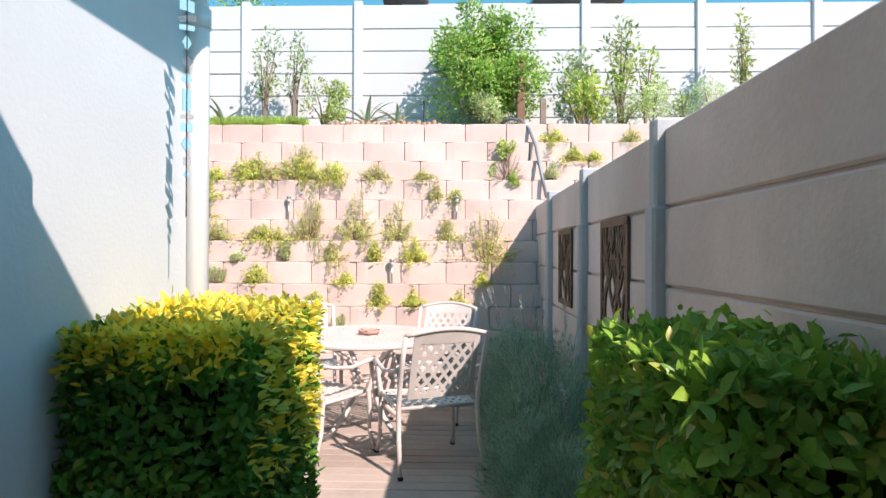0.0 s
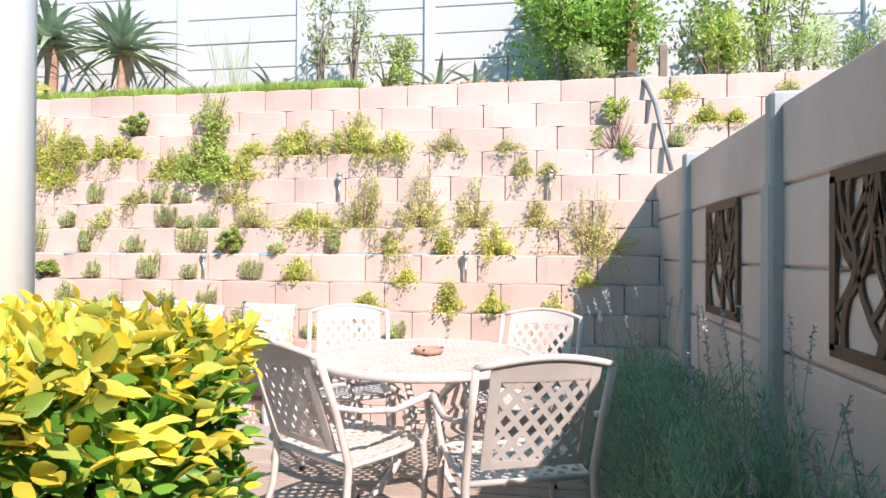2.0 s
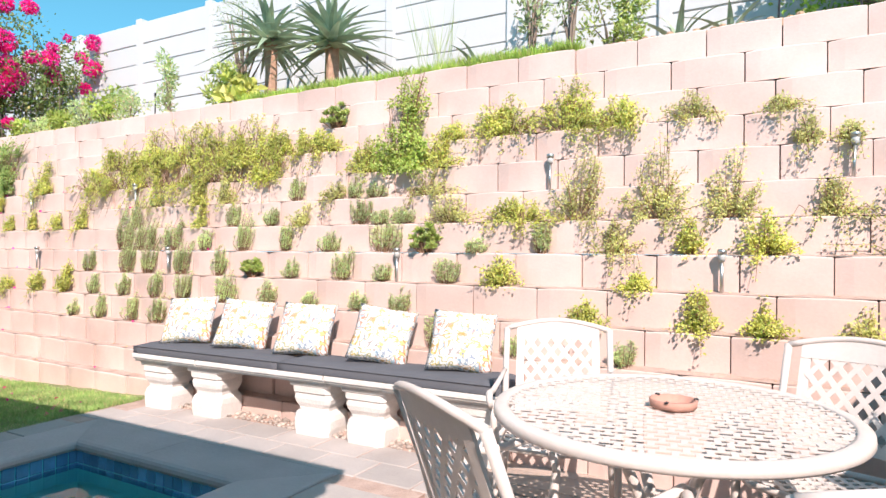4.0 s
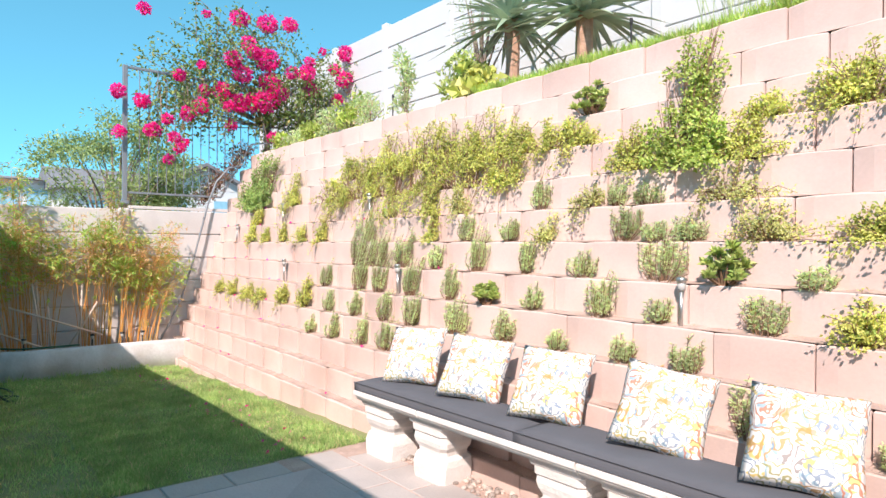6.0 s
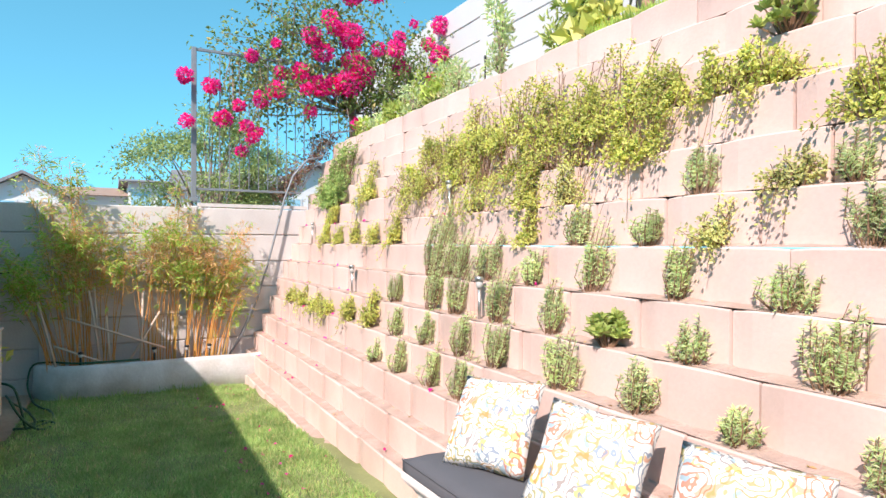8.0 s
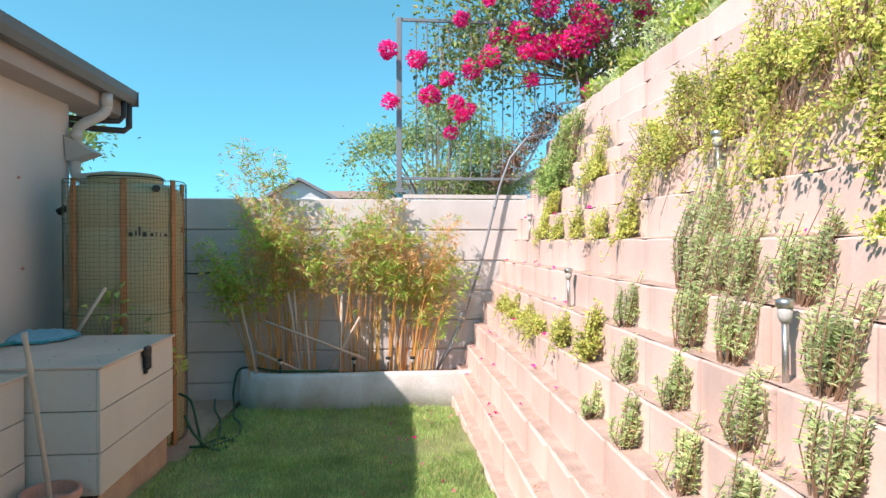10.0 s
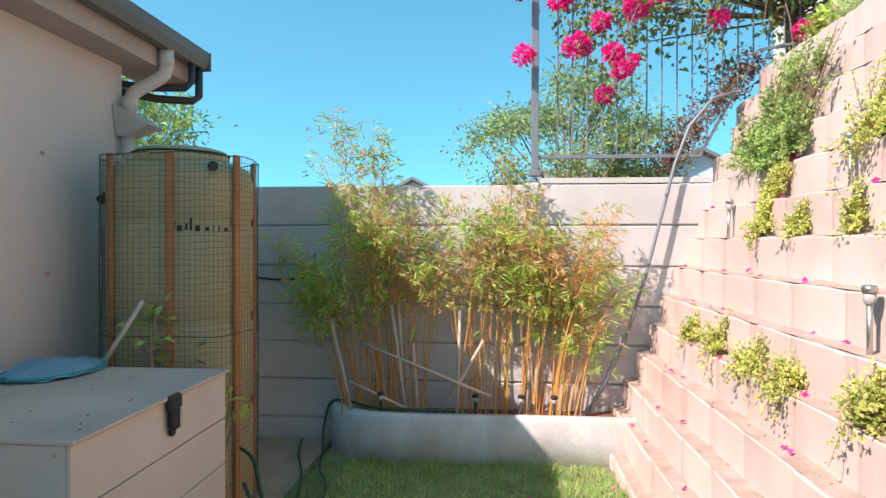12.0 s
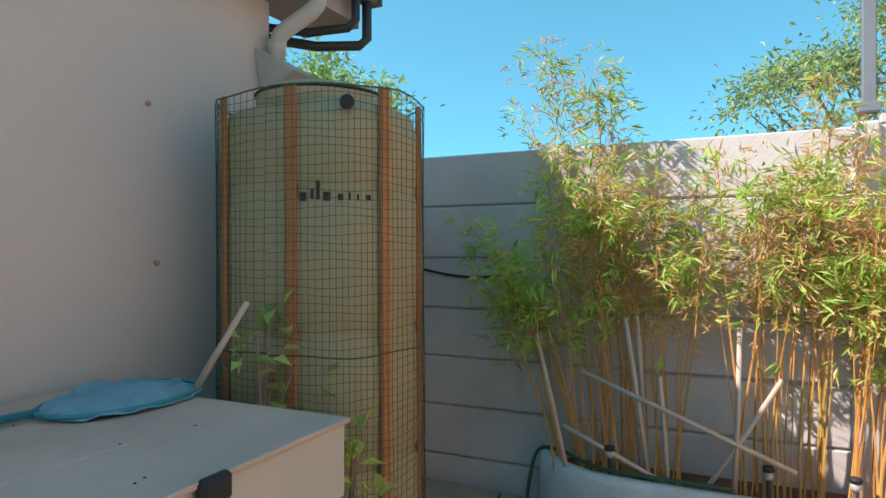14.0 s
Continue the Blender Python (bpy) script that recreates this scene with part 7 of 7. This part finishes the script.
# pebbles under the bench
n = 420
bm = bmesh.new()
pr_ = random.Random(9)
for i in range(n):
    x, y = pr_.uniform(-5.0, -1.95), pr_.uniform(5.98, 6.16)
    r_ = pr_.uniform(0.010, 0.026)
    q = bmesh.ops.create_icosphere(bm, subdivisions=1, radius=r_)
    bmesh.ops.transform(bm, matrix=pose(x, y, r_ * 0.3 - 0.005, 0, 0, pr_.uniform(0, 360)) @ Matrix.Diagonal((1.2, 0.9, 0.65, 1)), verts=q["verts"])
tagged(obj("pebbles", bm, M_PEBBLE, smooth=True), "grey and brown pebbles under the stone bench", "pebbles", kind="stuff")

# fallen petals on the lawn and the steps
n = 60
lx, ly = RNG.uniform(-10.1, -5.3, n), RNG.uniform(5.5, 6.05, n) - np.abs(RNG.normal(0, 0.25, n))
lz = -0.205 * (-5.24 - lx) / 5.5 + 0.012
sk = RNG.integers(0, 9, 50)
sx = -10.6 + np.abs(RNG.normal(0, 2.2, 50))
sy = np.array([row_y(int(k)) + 0.05 for k in sk]) + RNG.uniform(-0.03, 0.03, 50)
sz = np.array([row_top(int(k)) + 0.012 for k in sk])
PP = np.concatenate([np.stack([lx, ly, lz], 1), np.stack([sx, sy, sz], 1)])
PD = RNG.normal(0, 1, PP.shape) * np.array([1, 1, 0.25])
tagged(leaves("fallen_petals", PP, PD, RNG.uniform(0.03, 0.05, len(PP)), 0.8, M_PETAL), "fallen magenta petals on grass and wall steps", "petals", kind="stuff")
n = 700
sk = RNG.integers(0, 12, n)
sx = RNG.uniform(-10.5, 0.7, n)
PP = np.stack([sx, np.array([row_y(int(k)) + 0.06 for k in sk]) + RNG.uniform(-0.03, 0.04, n), np.array([row_top(int(k)) + 0.006 for k in sk])], 1)
tagged(leaves("leaf_litter", PP, RNG.normal(0, 1, PP.shape) * np.array([1, 1, 0.2]), RNG.uniform(0.012, 0.03, n), 0.4, LF_STRAW), "dry brown leaf litter on the wall steps", "leaf litter", kind="stuff")

# ---- grass of the lawn ----
n = 115000
gx = RNG.uniform(-10.25, -5.2, n)
gy = RNG.uniform(2.7, 6.12, n)
gx[:40000] = RNG.uniform(-8.6, -5.2, 40000)
gy[:40000] = RNG.uniform(4.3, 6.12, 40000)
edge_w = np.array([noise.noise(Vector((a * 1.5, c * 1.5, 0))) for a, c in zip(gx[::1], gy[::1])])
keep = (gy < 6.02 + 0.06 * edge_w) & ~((gx < -8.7) & (gy < 3.85)) & ~((gx > -8.75) & (gx < -6.1) & (gy < 3.42)) & ~((gx < -7.4) & (gy < 3.84)) & ((gx > -10.2) | (gy < 3.9))
keep &= RNG.random(n) < 0.75 + 0.5 * edge_w
gx, gy, edge_w = gx[keep], gy[keep], edge_w[keep]
n = len(gx)
gz = -0.205 * (-5.24 - gx) / 5.5 - 0.012
gd = np.stack([RNG.normal(0, 0.55, n), RNG.normal(0, 0.55, n), np.ones(n)], 1)
tagged(leaves("lawn_grass", np.stack([gx, gy, gz], 1), gd, RNG.uniform(0.025, 0.056, n) * (1 + 0.5 * edge_w), 0.12, LF_GRASS, droop=0.25), "short green grass covering the lawn", "grass", kind="stuff")
n = 380
cx = RNG.choice([-10.1, -9.95, -10.05, -9.2], n)
cy = RNG.choice([4.75, 5.25, 5.55, 4.2], n) + RNG.normal(0, 0.07, n)
tagged(leaves("grass_clumps", np.stack([cx + RNG.normal(0, 0.04, n), cy, np.full(n, -0.19)], 1), np.stack([RNG.normal(0.15, 0.4, n), RNG.normal(0, 0.4, n), np.ones(n)], 1), RNG.uniform(0.05, 0.13, n), 0.08, LF_GRASS, droop=0.3), "longer grass clumps along the white kerb", "grass", kind="stuff")

# ---- pieces of deck, paving and pool rim ----
deck = thing("floor_deck", "weathered brown wooden deck boards", "deck", kind="structure")
bm = boxed(-2.02, 0.82, 0, 0.119, -0.04, -0.006, 0.004)
deck_me = bpy.data.meshes.new("deck_board")
bm.to_mesh(deck_me)
bm.free()
deck_me.materials.append(M_DECK)
y = -2.95
while y < 6.1:
    piece("deck_board", deck_me, pose(0, y, 0.003 * math.sin(y * 9)), deck)
    y += 0.125

paving = thing("pavement_stones", "grey-brown paving stones between bench and pool", "paving", kind="structure")
tm = {}


def stone(x0, x1, y0, y1, name, parent, material, z=0.0, thick=0.05, bevel=0.006):
    key = (round(x1 - x0, 3), round(y1 - y0, 3), name)
    if key not in tm:
        q = boxed(-(x1 - x0) / 2, (x1 - x0) / 2, -(y1 - y0) / 2, (y1 - y0) / 2, -thick, 0, bevel)
        me_ = bpy.data.meshes.new(name)
        q.to_mesh(me_)
        q.free()
        me_.materials.append(material)
        tm[key] = me_
    piece(name, tm[key], pose((x0 + x1) / 2, (y0 + y1) / 2, z + 0.002 * math.sin(x0 * 17 + y0 * 31)), parent)


for j in range(2):
    x = -5.18 + (0.19 if j else 0)
    while x < -2.1:
        stone(x, x + 0.37, 5.44 + 0.275 * j, 5.707 + 0.275 * j, "paving_stone", paving, M_PAVE)
        x += 0.38
for x in (-5.18, ):
    y = 3.02
    while y < 5.3:
        stone(x, x + 0.24, y, y + 0.37, "paving_stone", paving, M_PAVE)
        y += 0.38
y = 3.02
while y < 5.3:
    stone(-2.62, -2.06, y, y + 0.37, "paving_stone", paving, M_PAVE)
    y += 0.38

coping = thing("pool_coping", "grey stone coping round the pool edge", "coping", kind="structure")
NOSE = ((0.03, -0.058), (0.008, -0.052), (0.0, -0.034), (0.004, -0.014), (0.016, 0.0), (0.04, 0.007), (0.415, 0.007), (0.425, 0.0), (0.425, -0.06))


def coping_run(length, cuts, at):
    """One side of the rim: stones with a rounded inner nose, mitred at both corners."""
    for i, (a, c) in enumerate(zip(cuts, cuts[1:])):
        bm_ = bmesh.new()
        first, last = i == 0, i == len(cuts) - 2
        e0 = [bm_.verts.new((a + (0.0008 - d if first else 0.0015), d, z)) for d, z in NOSE]
        e1 = [bm_.verts.new((c - (0.0008 - d if last else 0.0015), d, z)) for d, z in NOSE]
        for q in range(len(NOSE)):
            bm_.faces.new((e0[q], e1[q], e1[(q + 1) % len(NOSE)], e0[(q + 1) % len(NOSE)]))
        bm_.faces.new(e0)
        bm_.faces.new(e1[::-1])
        st_ = part("coping_stone", bm_, M_COPING, coping)
        st_.matrix_world = at


LX, LY = px1 - px0 - 0.06, py1 - py0 - 0.06
coping_run(LX, (0, 0.62, LX), pose(px0 + 0.03, py1 - 0.03, 0))
coping_run(LX, (0, 0.7, LX), pose(px1 - 0.03, py0 + 0.03, 0, 0, 0, 180))
coping_run(LY, (0, 0.55, 1.1, LY), pose(px0 + 0.03, py0 + 0.03, 0, 0, 0, 90))
coping_run(LY, (0, 0.5, 1.05, LY), pose(px1 - 0.03, py1 - 0.03, 0, 0, 0, -90))

tile_bm = boxed(-0.038, 0.038, -0.004, 0.004, -0.042, 0.042, 0.003)
tile_me = bpy.data.meshes.new("pool_tile")
tile_bm.to_mesh(tile_me)
tile_bm.free()
tile_me.materials.append(M_POOLTILE)
for j in range(2):
    z = -0.098 - 0.088 * j
    x = px0 + 0.04
    while x < px1:
        piece("pool_tile", tile_me, pose(x, py1 - 0.003, z), pool)
        x += 0.0815
    y = py0 + 0.04
    while y < py1:
        piece("pool_tile", tile_me, pose(px0 + 0.003, y, z, 0, 0, 90), pool)
        y += 0.0815
